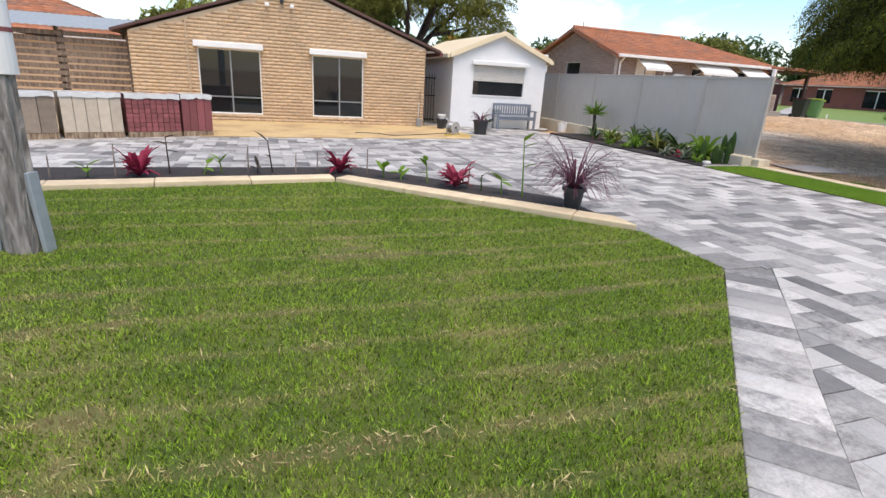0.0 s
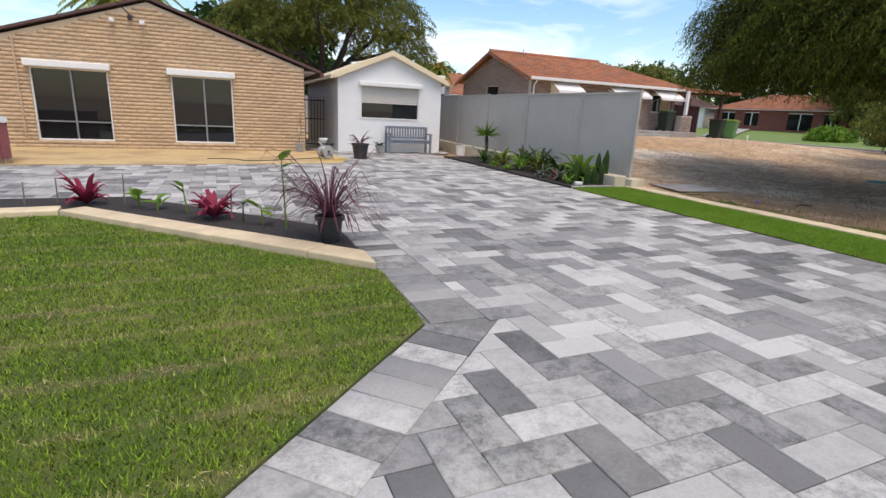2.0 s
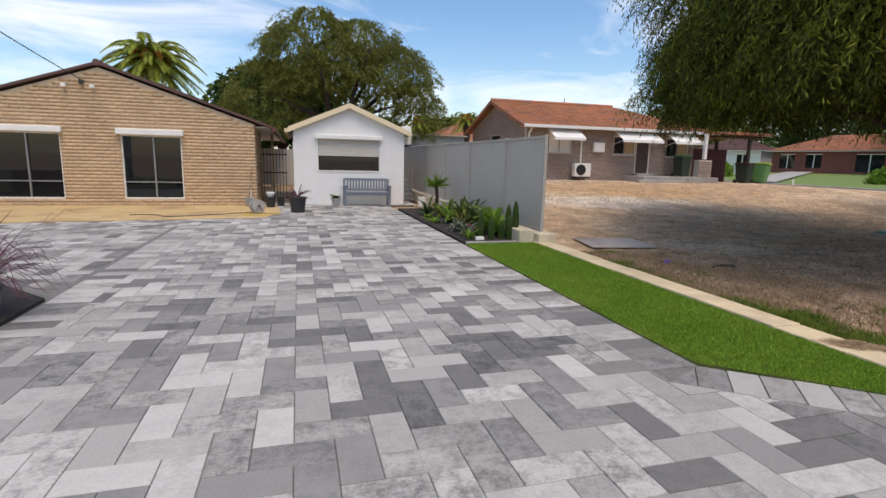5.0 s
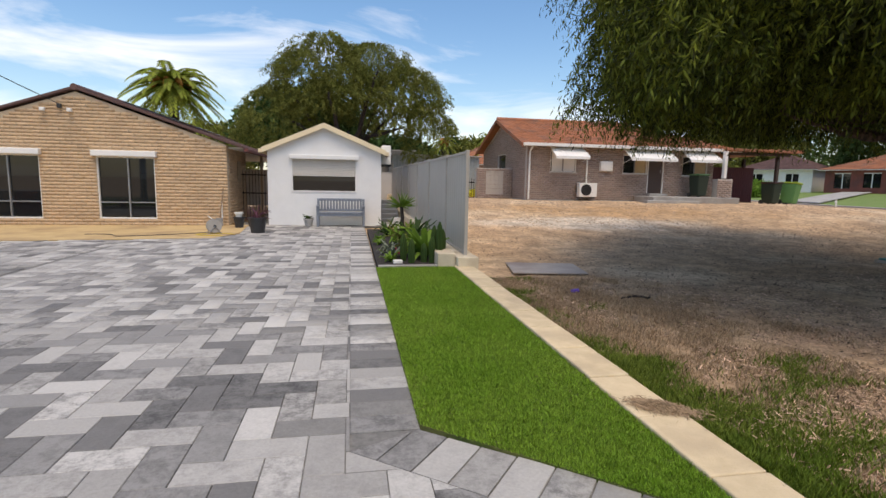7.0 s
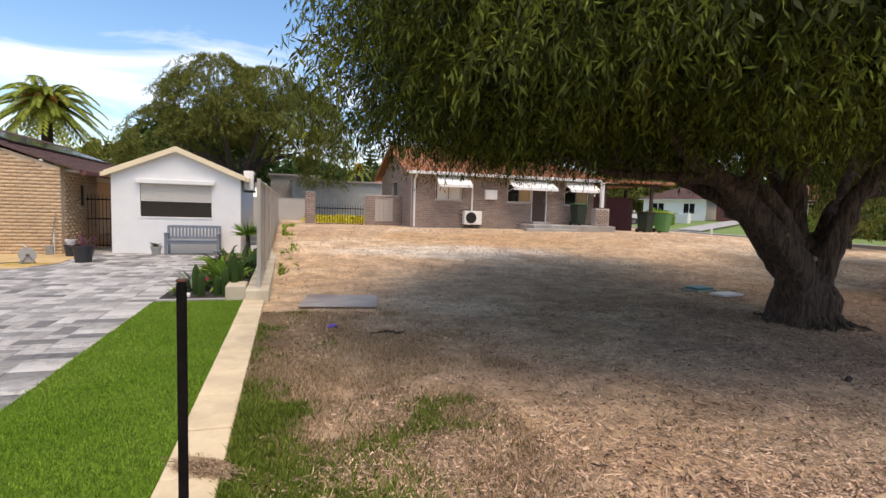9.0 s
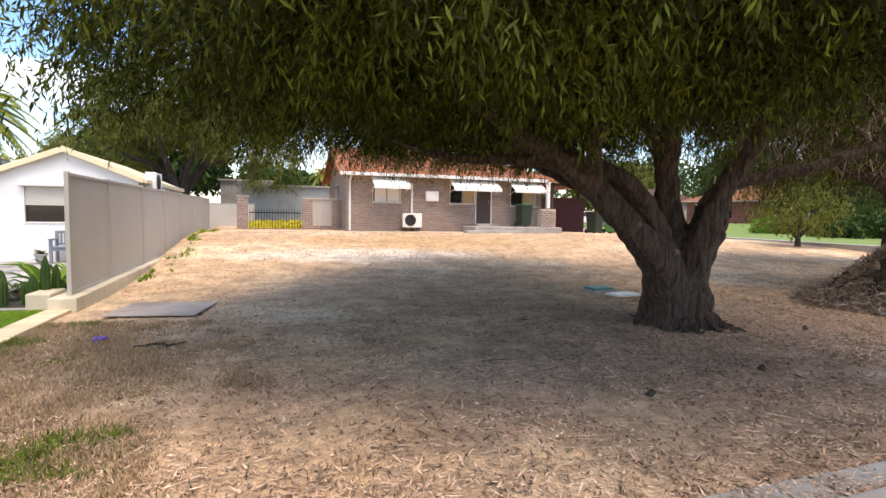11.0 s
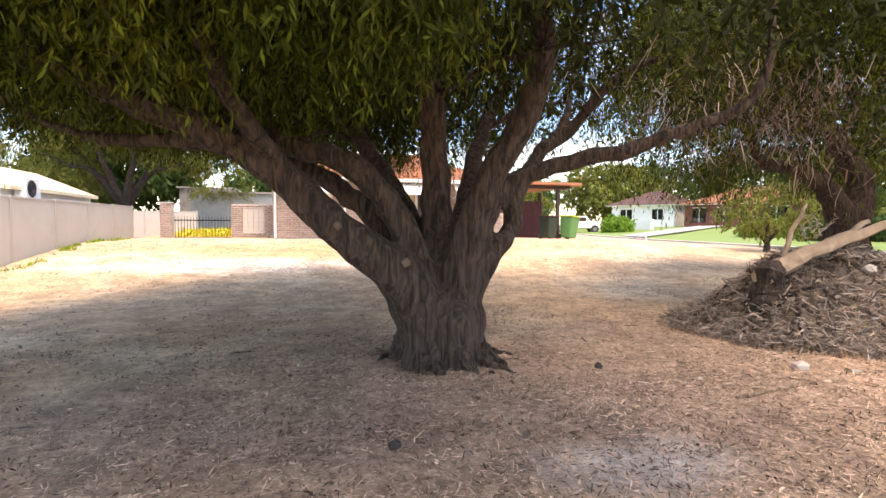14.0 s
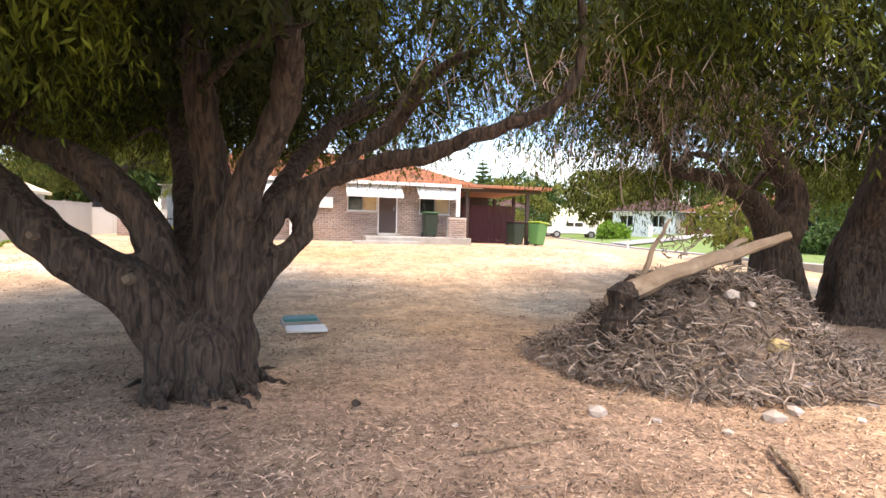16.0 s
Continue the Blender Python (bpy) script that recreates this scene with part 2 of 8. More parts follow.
M_SAND = material("yellow_sand", (0.55, 0.40, 0.20), (0.46, 0.32, 0.15), 3.0, 0.95, bump=0.7, bump_scale=30, stain=(0.36, 0.24, 0.12), stain_scale=0.9)
M_ASPHALT = material("asphalt", (0.06, 0.06, 0.062), (0.08, 0.08, 0.08), 20, 0.9, bump=0.4)
M_CONCRETE = material("concrete", (0.40, 0.385, 0.36), (0.33, 0.32, 0.30), 5, 0.9, bump=0.3, stain=(0.28, 0.26, 0.24))
M_BRICK_TAN = brick_material("tan_brick", (0.56, 0.39, 0.24), (0.49, 0.335, 0.20), 0.10)
M_MORTAR_TAN = material("tan_mortar", (0.54, 0.42, 0.29), (0.46, 0.35, 0.235), 30, 0.95, bump=0.3)
M_BRICK_GREY = brick_material("mauve_grey_brick", (0.34, 0.255, 0.215), (0.27, 0.20, 0.17), 0.14)
M_MORTAR_GREY = material("pale_mortar", (0.52, 0.47, 0.42), (0.43, 0.39, 0.35), 30, 0.95)
M_RENDER = material("white_render", (0.76, 0.755, 0.74), (0.72, 0.715, 0.70), 3, 0.85, bump=0.15, bump_scale=120)
M_CREAM = material("cream_metal", (0.78, 0.65, 0.43), (0.74, 0.61, 0.40), 2, 0.45)
M_WHITE = material("white_paint", (0.78, 0.77, 0.74), (0.72, 0.71, 0.68), 3, 0.45)
M_SHUTTER = material("shutter_slat", (0.62, 0.58, 0.52), (0.58, 0.54, 0.48), 3, 0.5)
M_FENCE = material("fence_sheet", (0.44, 0.415, 0.37), (0.41, 0.385, 0.345), 1.5, 0.5, stain=(0.40, 0.37, 0.32))
M_FENCE_POST = material("fence_post_metal", (0.40, 0.375, 0.335), (0.37, 0.345, 0.31), 1.5, 0.5)
M_GLASS = glass_material("dark_glass", (0.012, 0.014, 0.015))
M_ALU = material("grey_aluminium", (0.30, 0.30, 0.30), (0.26, 0.26, 0.26), 5, 0.4, metal=0.6)
M_TILE_RED = material("orange_clay_tile", (0.40, 0.155, 0.075), (0.30, 0.115, 0.06), 7, 0.85, bump=0.3, stain=(0.24, 0.12, 0.08), spread=0.18, by="island")
M_TILE_DARK = material("brown_roof_tile", (0.13, 0.07, 0.06), (0.10, 0.055, 0.05), 7, 0.85, bump=0.3, spread=0.2, by="island")
M_SOLAR = glass_material("solar_glass", (0.015, 0.017, 0.022), 0.15)
M_BENCH = material("blue_grey_paint", (0.20, 0.225, 0.265), (0.17, 0.19, 0.225), 6, 0.6)
M_BLACK = material("black_plastic", (0.022, 0.022, 0.024), (0.03, 0.03, 0.032), 8, 0.5)
M_BLACK_STEEL = material("black_steel", (0.004, 0.004, 0.004), (0.012, 0.009, 0.008), 18, 0.85)
M_BARK = bark_material("rough_bark", (0.018, 0.012, 0.009), (0.098, 0.067, 0.05))
M_BARK_DARK = bark_material("dark_bark", (0.02, 0.016, 0.014), (0.07, 0.055, 0.045))
M_LEAF = leaf_material("weeping_leaves", (0.035, 0.052, 0.006), (0.106, 0.127, 0.013), 0.8, 0.22)
# darkened copy of weeping_leaves: shade inside the crown put into the colour
M_LEAF_SHADE = leaf_material("shade_toned_inner_leaves", (0.020, 0.028, 0.005), (0.032, 0.040, 0.008), 0.4, 0.05)
M_LEAF_OLIVE = leaf_material("olive_leaves", (0.13, 0.15, 0.028), (0.19, 0.20, 0.05), 0.45, 0.35)
M_LEAF_PALM = leaf_material("palm_leaves", (0.19, 0.25, 0.03), (0.28, 0.31, 0.06), 0.35, 0.35)
M_FRUIT = material("orange_fruit_stalks", (0.50, 0.20, 0.04), (0.36, 0.16, 0.04), 9, 0.8)
M_LEAF_FRESH = leaf_material("fresh_green_leaves", (0.14, 0.27, 0.03), (0.20, 0.32, 0.05), 0.3, 0.35)
M_LEAF_DARK = leaf_material("dark_green_leaves", (0.035, 0.075, 0.018), (0.06, 0.10, 0.025), 0.4, 0.3)
M_LEAF_RED = leaf_material("crimson_leaves", (0.30, 0.02, 0.06), (0.38, 0.06, 0.10), 0.4, 0.3)
M_LEAF_PURPLE = leaf_material("purple_leaves", (0.10, 0.03, 0.055), (0.17, 0.07, 0.095), 0.4, 0.3)
M_LEAF_BRONZE = leaf_material("bronze_leaves", (0.035, 0.025, 0.018), (0.07, 0.045, 0.03), 0.4, 0.2)
M_LEAF_GREY = leaf_material("blue_grey_leaves", (0.16, 0.20, 0.14), (0.22, 0.25, 0.18), 0.3, 0.2)
M_TWIG = material("dry_twigs", (0.36, 0.28, 0.225), (0.20, 0.15, 0.12), 9, 0.95, spread=0.7, by="island")
M_SCAR = material("scar_wood", (0.20, 0.15, 0.11), (0.12, 0.085, 0.06), 14, 0.95, bump=0.8, bump_scale=40)
M_DEADWOOD = bark_material("bleached_wood", (0.16, 0.10, 0.06), (0.45, 0.33, 0.22))

M_BLACK_STEEL.node_tree.nodes["Principled BSDF"].inputs["Specular IOR Level"].default_value = 0.06

# ---- helpers of this scene ----
def bm_new():
    return bmesh.new()


def add_box(bm, x0, x1, y0, y1, z0, z1, m=None):
    vs = [Vector(p) for p in ((x0, y0, z0), (x1, y0, z0), (x1, y1, z0), (x0, y1, z0), (x0, y0, z1), (x1, y0, z1), (x1, y1, z1), (x0, y1, z1))]
    if m:
        vs = [m @ v for v in vs]
    v = [bm.verts.new(p) for p in vs]
    for f in ((0, 3, 2, 1), (4, 5, 6, 7), (0, 1, 5, 4), (1, 2, 6, 5), (2, 3, 7, 6), (3, 0, 4, 7)):
        bm.faces.new([v[i] for i in f])
    return v


def box(x0, x1, y0, y1, z0, z1, bevel=0.0, m=None):
    bm = bm_new()
    add_box(bm, x0, x1, y0, y1, z0, z1, m)
    if bevel:
        bmesh.ops.bevel(bm, geom=bm.edges[:], offset=bevel, segments=2, affect="EDGES", profile=0.5)
    return bm


def add_tube(bm, points, radii, sides=8, close=True):
    """A tapered tube through points."""
    rings = []
    pts = [Vector(p) for p in points]
    for i, p in enumerate(pts):
        d = (pts[min(i + 1, len(pts) - 1)] - pts[max(i - 1, 0)]).normalized()
        a = d.orthogonal().normalized() if i == 0 else (a - d * a.dot(d)).normalized()
        c = d.cross(a)
        rings.append([bm.verts.new(p + radii[i] * (math.cos(2 * math.pi * k / sides) * a + math.sin(2 * math.pi * k / sides) * c)) for k in range(sides)])
    for r0, r1 in zip(rings, rings[1:]):
        for k in range(sides):
            bm.faces.new((r0[k], r0[(k + 1) % sides], r1[(k + 1) % sides], r1[k]))
    if close:
        bm.faces.new(rings[0][::-1])
        bm.faces.new(rings[-1])
    return rings


def tube(points, radii, sides=8):
    bm = bm_new()
    add_tube(bm, points, radii if isinstance(radii, (list, tuple)) else [radii] * len(points), sides)
    return bm


def add_prism(bm, outline, z0, z1, m=None):
    """An upright prism over a plan outline (counter-clockwise)."""
    lo = [Vector((x, y, z0)) for x, y in outline]
    hi = [Vector((x, y, z1)) for x, y in outline]
    if m:
        lo, hi = [m @ v for v in lo], [m @ v for v in hi]
    lo, hi = [bm.verts.new(v) for v in lo], [bm.verts.new(v) for v in hi]
    k = len(lo)
    bm.faces.new(lo[::-1])
    bm.faces.new(hi)
    for i in range(k):
        bm.faces.new((lo[i], lo[(i + 1) % k], hi[(i + 1) % k], hi[i]))


def prism(outline, z0, z1, m=None):
    bm = bm_new()
    add_prism(bm, outline, z0, z1, m)
    return bm


def lathe(profile, sides=24):
    bm = bm_new()
    rings = [[bm.verts.new((r * math.cos(2 * math.pi * k / sides), r * math.sin(2 * math.pi * k / sides), z)) for k in range(sides)] for r, z in profile]
    for r0, r1 in zip(rings, rings[1:]):
        for k in range(sides):
            bm.faces.new((r0[k], r0[(k + 1) % sides], r1[(k + 1) % sides], r1[k]))
    bm.faces.new(rings[0][::-1])
    bm.faces.new(rings[-1])
    return bm


def to_mesh(name, bm, mat, smooth=False):
    me = bpy.data.meshes.new(name)
    bm.normal_update()
    bm.to_mesh(me)
    bm.free()
    me.materials.append(mat)
    if smooth:
        me.shade_smooth()
    return me


def part(name, bm, mat, parent=None, label="", smooth=False):
    ob = new(name, to_mesh(name, bm, mat, smooth))
    if parent:
        ob.parent = parent
    if label:
        ob["label"] = label
    return ob


def mesh_from(name, verts, faces, mat, parent=None):
    me = bpy.data.meshes.new(name)
    me.from_pydata(verts, [], faces)
    me.materials.append(mat)
    ob = new(name, me)
    if parent:
        ob.parent = parent
    return ob


def fast_mesh(name, verts, corners, mat, parent=None):
    """verts (n, 3) and faces of equal size (k, 3 or 4) from arrays."""
    verts, corners = np.asarray(verts, np.float32), np.asarray(corners, np.int32)
    k, s = corners.shape
    me = bpy.data.meshes.new(name)
    me.vertices.add(len(verts))
    me.vertices.foreach_set("co", verts.ravel())
    me.loops.add(k * s)
    me.loops.foreach_set("vertex_index", corners.ravel())
    me.polygons.add(k)
    me.polygons.foreach_set("loop_start", np.arange(0, k * s, s, dtype=np.int32))
    me.update(calc_edges=True)
    me.validate()
    me.materials.append(mat)
    ob = new(name, me)
    if parent:
        ob.parent = parent
    return ob


def thing(name, label, category, group="", kind="", at=(0, 0, 0), turn=0):
    ob = new(name)
    ob.empty_display_size = 0.1
    ob.matrix_world = pose(*at, 0, 0, turn)
    return tagged(ob, label, category, group, kind)


def smooth_step(a):
    a = np.clip(a, 0, 1)
    return a * a * (3 - 2 * a)


def ground_z(x, y):
    """Height of the bare ground: flat by the drive, a bank up to the neighbouring house, falling gently to the street at the side."""
    bank = 0.74 * smooth_step((y - 9.5) / 11.0)
    side = smooth_step((x - 27.0) / 10.0)
    z = bank * (1 - side) + 0.45 * smooth_step((y - 6) / 14.0) * side
    lot = smooth_step((x - 10.45) / 0.15)
    return z * lot


def inside(x, y, poly):
    x, y = np.asarray(x, float), np.asarray(y, float)
    hit = np.zeros(x.shape, bool)
    for (x0, y0), (x1, y1) in zip(poly, poly[1:] + poly[:1]):
        cross = ((y0 > y) != (y1 > y)) & (x < (x1 - x0) * (y - y0) / ((y1 - y0) or 1e-9) + x0)
        hit ^= cross
    return hit


RNG = np.random.default_rng(7)

# ---- ground ----
def ground():
    def steps(lo, hi, d, far):
        mid = list(np.arange(lo, hi, d))
        out, v, s = [], hi, d
        while v < far:
            out.append(v)
            s *= 1.35
            v += s
        low, v, s = [], lo, d
        while v > -far:
            s *= 1.35
            v -= s
            low.append(v)
        return np.array(low[::-1] + mid + out)
    xs, ys = steps(10.0, 33.0, 0.12, 900.0), steps(1.0, 23.0, 0.12, 900.0)
    gx, gy = np.meshgrid(xs, ys)
    gz = ground_z(gx, gy)
    near = (gx > 10.75) & (gx < 34) & (gy > -2) & (gy < 24)
    rough = np.array([noise.fractal(Vector((a * 1.3, b * 1.3, 0)), 0.8, 2.1, 5) for a, b in zip(gx.ravel(), gy.ravel())]).reshape(gx.shape)
    gz = gz + np.where(near, 0.022 * rough, 0.0) - np.where(gx < 10.42, 0.09, 0.0)
    w, h = len(xs), len(ys)
    i = np.arange(w * h).reshape(h, w)
    faces = np.stack([i[:-1, :-1], i[:-1, 1:], i[1:, 1:], i[1:, :-1]], -1).reshape(-1, 4)
    ob = fast_mesh("ground", np.stack([gx, gy, gz], -1).reshape(-1, 3), faces, M_DIRT)
    ob.data.shade_smooth()
    tagged(ob, "bare sandy dirt lot with dry leaf litter under trees", "ground", kind="structure")


ground()

LAWN = [(-30, -6), (-5.4, -6), (0.0, -0.56), (3.69, 3.12), (3.74, 4.25), (0.80, 7.16), (-2.55, 6.75), (-8, 6.1), (-30, 4)]
PAVED = [(-14, 7.0), (-2.6, 7.4), (1.2, 7.9), (3.74, 5.0), (3.70, 3.1), (1.55, 1.0), (-0.6, -1.2), (14.5, -1.2), (10.45, 1.9), (8.98, 3.05), (9.0, 8.6), (9.0, 16.9), (9.9, 17.0), (9.9, 24), (5.2, 24), (5.2, 17), (5.7, 14.3), (5.3, 13.2), (0.8, 12.6), (-14, 12.2)]
STRIP = [(8.985, 3.075), (10.3, 1.955), (10.3, 8.62), (8.995, 8.62)]
BED_LEFT = [(-8, 6.45), (-2.6, 7.1), (0.86, 7.45), (3.56, 4.76), (3.70, 4.76), (3.70, 5.9), (1.35, 8.35), (-8, 8.15)]
BED_RIGHT = [(9.02, 8.8), (10.4, 8.8), (10.4, 15.4), (9.05, 15.4)]


def sheet(name, poly, z, mat, label, category, thick=0.06):
    return tagged(part(name, prism(poly, z - thick, z), mat), label, category, kind="structure")


MOWN_EDGES = [1.25, 1.63, 2.03, 2.47, 2.95, 3.45, 3.97, 4.5, 5.05, 5.6, 6.2]
DRY_SPOTS = [(0.60, 3.98, 0.30, 0.20), (-0.92, 2.10, 0.13, 0.09), (-0.16, 1.61, 0.24, 0.06), (-0.90, 1.84, 0.07, 0.14), (-0.98, 3.10, 0.08, 0.2), (0.25, 1.62, 0.2, 0.05), (1.1, 3.3, 0.3, 0.06), (-1.5, 2.9, 0.2, 0.05), (2.2, 2.9, 0.25, 0.05), (1.9, 3.7, 0.3, 0.05)]


def lawn_wear(x, y):
    """How dry the lawn is: thin scalped lines between the mower's passes, and a few bare spots."""
    w = np.array([noise.fractal(Vector((a * 1.1, b * 1.6, 3.0)), 0.9, 2.0, 4) for a, b in zip(x, y)])
    f = np.array([noise.fractal(Vector((a * 6.0, b * 9.0, 8.0)), 0.8, 2.0, 3) for a, b in zip(x, y)])
    off = y + 0.05 * np.sin(x * 0.9) + 0.03 * w
    near = np.min([np.abs(off - e) for e in MOWN_EDGES], 0)
    d = 0.42 * np.exp(-(near / 0.05) ** 2) + 0.22 * w + 0.16 * f
    for cx, cy, rx, ry in DRY_SPOTS:
        d = d + 0.75 * np.exp(-((x - cx) / rx) ** 2 - ((y - cy) / ry) ** 2) * (0.7 + 0.8 * f)
    return d


def turf(name, poly, z, mat, base_label, blade_label, count, box4, height, seed, dry=None):
    base = sheet(name, poly, z, M_TURF, base_label, "lawn")
    rng = np.random.default_rng(seed)
    x = rng.uniform(box4[0], box4[1], count * 2)
    y = box4[2] + (box4[3] - box4[2]) * rng.uniform(0, 1, count * 2) ** 1.6
    ok = inside(x, y, poly)
    x, y = x[ok][:count], y[ok][:count]
    if dry is not None:
        wear = lawn_wear(x, y)
        dead = wear + rng.normal(0, 0.10, len(x)) > dry
        pale = ~dead & (wear + rng.normal(0, 0.10, len(x)) > dry - 0.2)
        blades("pale_grass", x[pale], y[pale], z, M_PALEGRASS, height, rng, "yellowing lines between passes of mower in lawn")
        blades("dry_grass", x[dead], y[dead], z, M_DRYGRASS, height * 0.8, rng, "straw-coloured dead patches in mown lawn")
        x, y = x[~dead & ~pale], y[~dead & ~pale]
    blades("grass", x, y, z, mat, height, rng, blade_label)


def blades(name, x, y, z, mat, height, rng, label):
    k = len(x)
    a = rng.uniform(0, 2 * math.pi, k)
    w = height * rng.uniform(0.10, 0.19, k)
    clump = np.array([noise.noise(Vector((p * 17.0, q * 17.0, 5.0))) for p, q in zip(x, y)])
    h = height * rng.uniform(0.5, 1.25, k) * (1 + 0.75 * clump)
    lean = rng.uniform(0.2, 1.1, k) * h
    b = rng.uniform(0, 2 * math.pi, k)
    zz = z if np.ndim(z) else np.full(k, z)
    v = np.empty((k, 3, 3))
    v[:, 0] = np.stack([x - w * np.cos(a), y - w * np.sin(a), zz - 0.003], -1)
    v[:, 1] = np.stack([x + w * np.cos(a), y + w * np.sin(a), zz - 0.003], -1)
    v[:, 2] = np.stack([x + lean * np.cos(b), y + lean * np.sin(b), zz + h], -1)
    ob = fast_mesh(name, v.reshape(-1, 3), np.arange(3 * k).reshape(k, 3), mat)
    tagged(ob, label, "grass", kind="stuff")


sheet("paving_bed", PAVED, -0.012, M_JOINT, "dark joint sand under grey concrete pavers", "paving")
turf("lawn", LAWN, 0.01, M_GRASS, "mown green lawn with faint brown stripes", "short mown green lawn grass", 560000, (-6, 3.8, 0.2, 7.2), 0.024, 11, 0.46)
turf("lawn_strip", STRIP, 0.012, M_GRASS_B, "narrow strip of lush green lawn", "dense lush green grass beside limestone edging", 210000, (8.97, 10.3, 1.9, 8.7), 0.024, 12)
sheet("garden_soil", BED_LEFT, 0.025, M_SOIL, "dark mulched soil of narrow garden bed", "soil", 0.1)
sheet("garden_soil", BED_RIGHT, 0.03, M_SOIL, "dark soil of planted bed beside fence", "soil", 0.1)
sheet("sand_strip", [(-9, 12.25), (0.8, 12.62), (5.3, 13.22), (5.7, 14.3), (5.45, 16.9), (-9, 16.9)], 0.012, M_SAND, "strip of loose yellow sand in front of house", "sand")
sheet("footpath", [(13.95, -0.1), (60, -0.1), (60, 2.1), (14.7, 2.1)], 0.02, M_CONCRETE, "grey concrete footpath slab", "footpath")

# ---- limestone edging ----
def edging(name, label, line, width, z0, z1, length, side=1, end_x=None):
    """A row of limestone blocks along a line; the row lies on the line's left for side 1."""
    top = thing(name, label, "edging", kind="structure")
    for (xa, ya), (xb, yb) in zip(line, line[1:]):
        d = math.hypot(xb - xa, yb - ya)
        k = max(1, round(d / length))
        turn = Matrix.Translation((xa, ya, 0)) @ Matrix.Rotation(math.atan2(yb - ya, xb - xa), 4, "Z")
        for i in range(k):
            a, b = i * d / k + 0.004, (i + 1) * d / k - 0.004
            bm = box(a, b, 0 if side > 0 else -width, width if side > 0 else 0, z0, z1 + random.uniform(-0.006, 0.006), 0.012, turn)
            if end_x is not None:
                cut = bmesh.ops.bisect_plane(bm, geom=bm.verts[:] + bm.edges[:] + bm.faces[:], plane_co=(end_x, 0, 0), plane_no=(1, 0, 0), clear_outer=True)
                bmesh.ops.holes_fill(bm, edges=[e for e in cut["geom_cut"] if isinstance(e, bmesh.types.BMEdge)])
            part("block", bm, M_LIME, top)
    return top


edging("lawn_edging", "cream limestone blocks edging lawn and garden bed", [(-8, 6.12), (-2.55, 6.76), (0.80, 7.17), (3.99, 4.03)], 0.30, -0.08, 0.075, 1.0, end_x=3.70)
edging("boundary_edging", "long row of cream limestone edging blocks", [(10.62, 1.0), (10.62, 8.75)], 0.32, -0.1, 0.042, 0.62)

# ---- colour-coated sheet fence ----
FENCE_X = 10.52
POSTS = [8.75, 10.6, 13.0, 15.35, 17.7, 20.05, 22.4, 24.75]


def fence():
    f = thing("sheet_fence", "tall beige colour-coated steel sheet fence", "fence")
    for i, y in enumerate(POSTS):
        z = 0.2 + 0.02 * i
        part("post", box(FENCE_X - 0.03, FENCE_X + 0.03, y - 0.035, y + 0.035, z - 0.3, 1.98 + 0.012 * i, 0.006), M_FENCE_POST, f)
    for i, (a, b) in enumerate(zip(POSTS, POSTS[1:])):
        z0, z1 = 0.22 + 0.025 * i, 1.95 + 0.012 * i
        bm = bm_new()
        k, prof = int((b - a - 0.07) / 0.05), []
        for j in range(k + 1):
            y = a + 0.035 + (b - a - 0.07) * j / k
            prof.append((FENCE_X + (0.0018 if (j // 2) % 2 else -0.0018), y))
        lo = [bm.verts.new((x, y, z0)) for x, y in prof]
        hi = [bm.verts.new((x, y, z1)) for x, y in prof]
        for j in range(k):
            bm.faces.new((lo[j], lo[j + 1], hi[j + 1], hi[j]))
        sh = part("panel", bm, M_FENCE, f)
        so = sh.modifiers.new("thick", "SOLIDIFY")
        so.thickness = 0.003
        part("rail", box(FENCE_X - 0.025, FENCE_X + 0.025, a + 0.035, b - 0.035, z1 - 0.03, z1 + 0.015, 0.004), M_FENCE_POST, f)
        part("rail", box(FENCE_X - 0.025, FENCE_X + 0.025, a + 0.035, b - 0.035, z0 - 0.02, z0 + 0.03, 0.004), M_FENCE_POST, f)


fence()


def retaining():
    w = thing("retaining_wall", "pale limestone block retaining wall below fence", "wall", kind="structure")
    y = 8.45
    i = 0
    while y < 25.0:
        s = 0.65
        part("block", box(10.33, 10.69, y + 0.004, min(y + s, 25.2) - 0.004, -0.1, 0.20 + 0.0145 * (y - 8.4), 0.015), M_LIME_PALE, w)
        y += s
        i += 1
    part("block", box(10.02, 10.325, 8.62, 9.2, -0.1, 0.25, 0.02), M_LIME_PALE, w)


retaining()

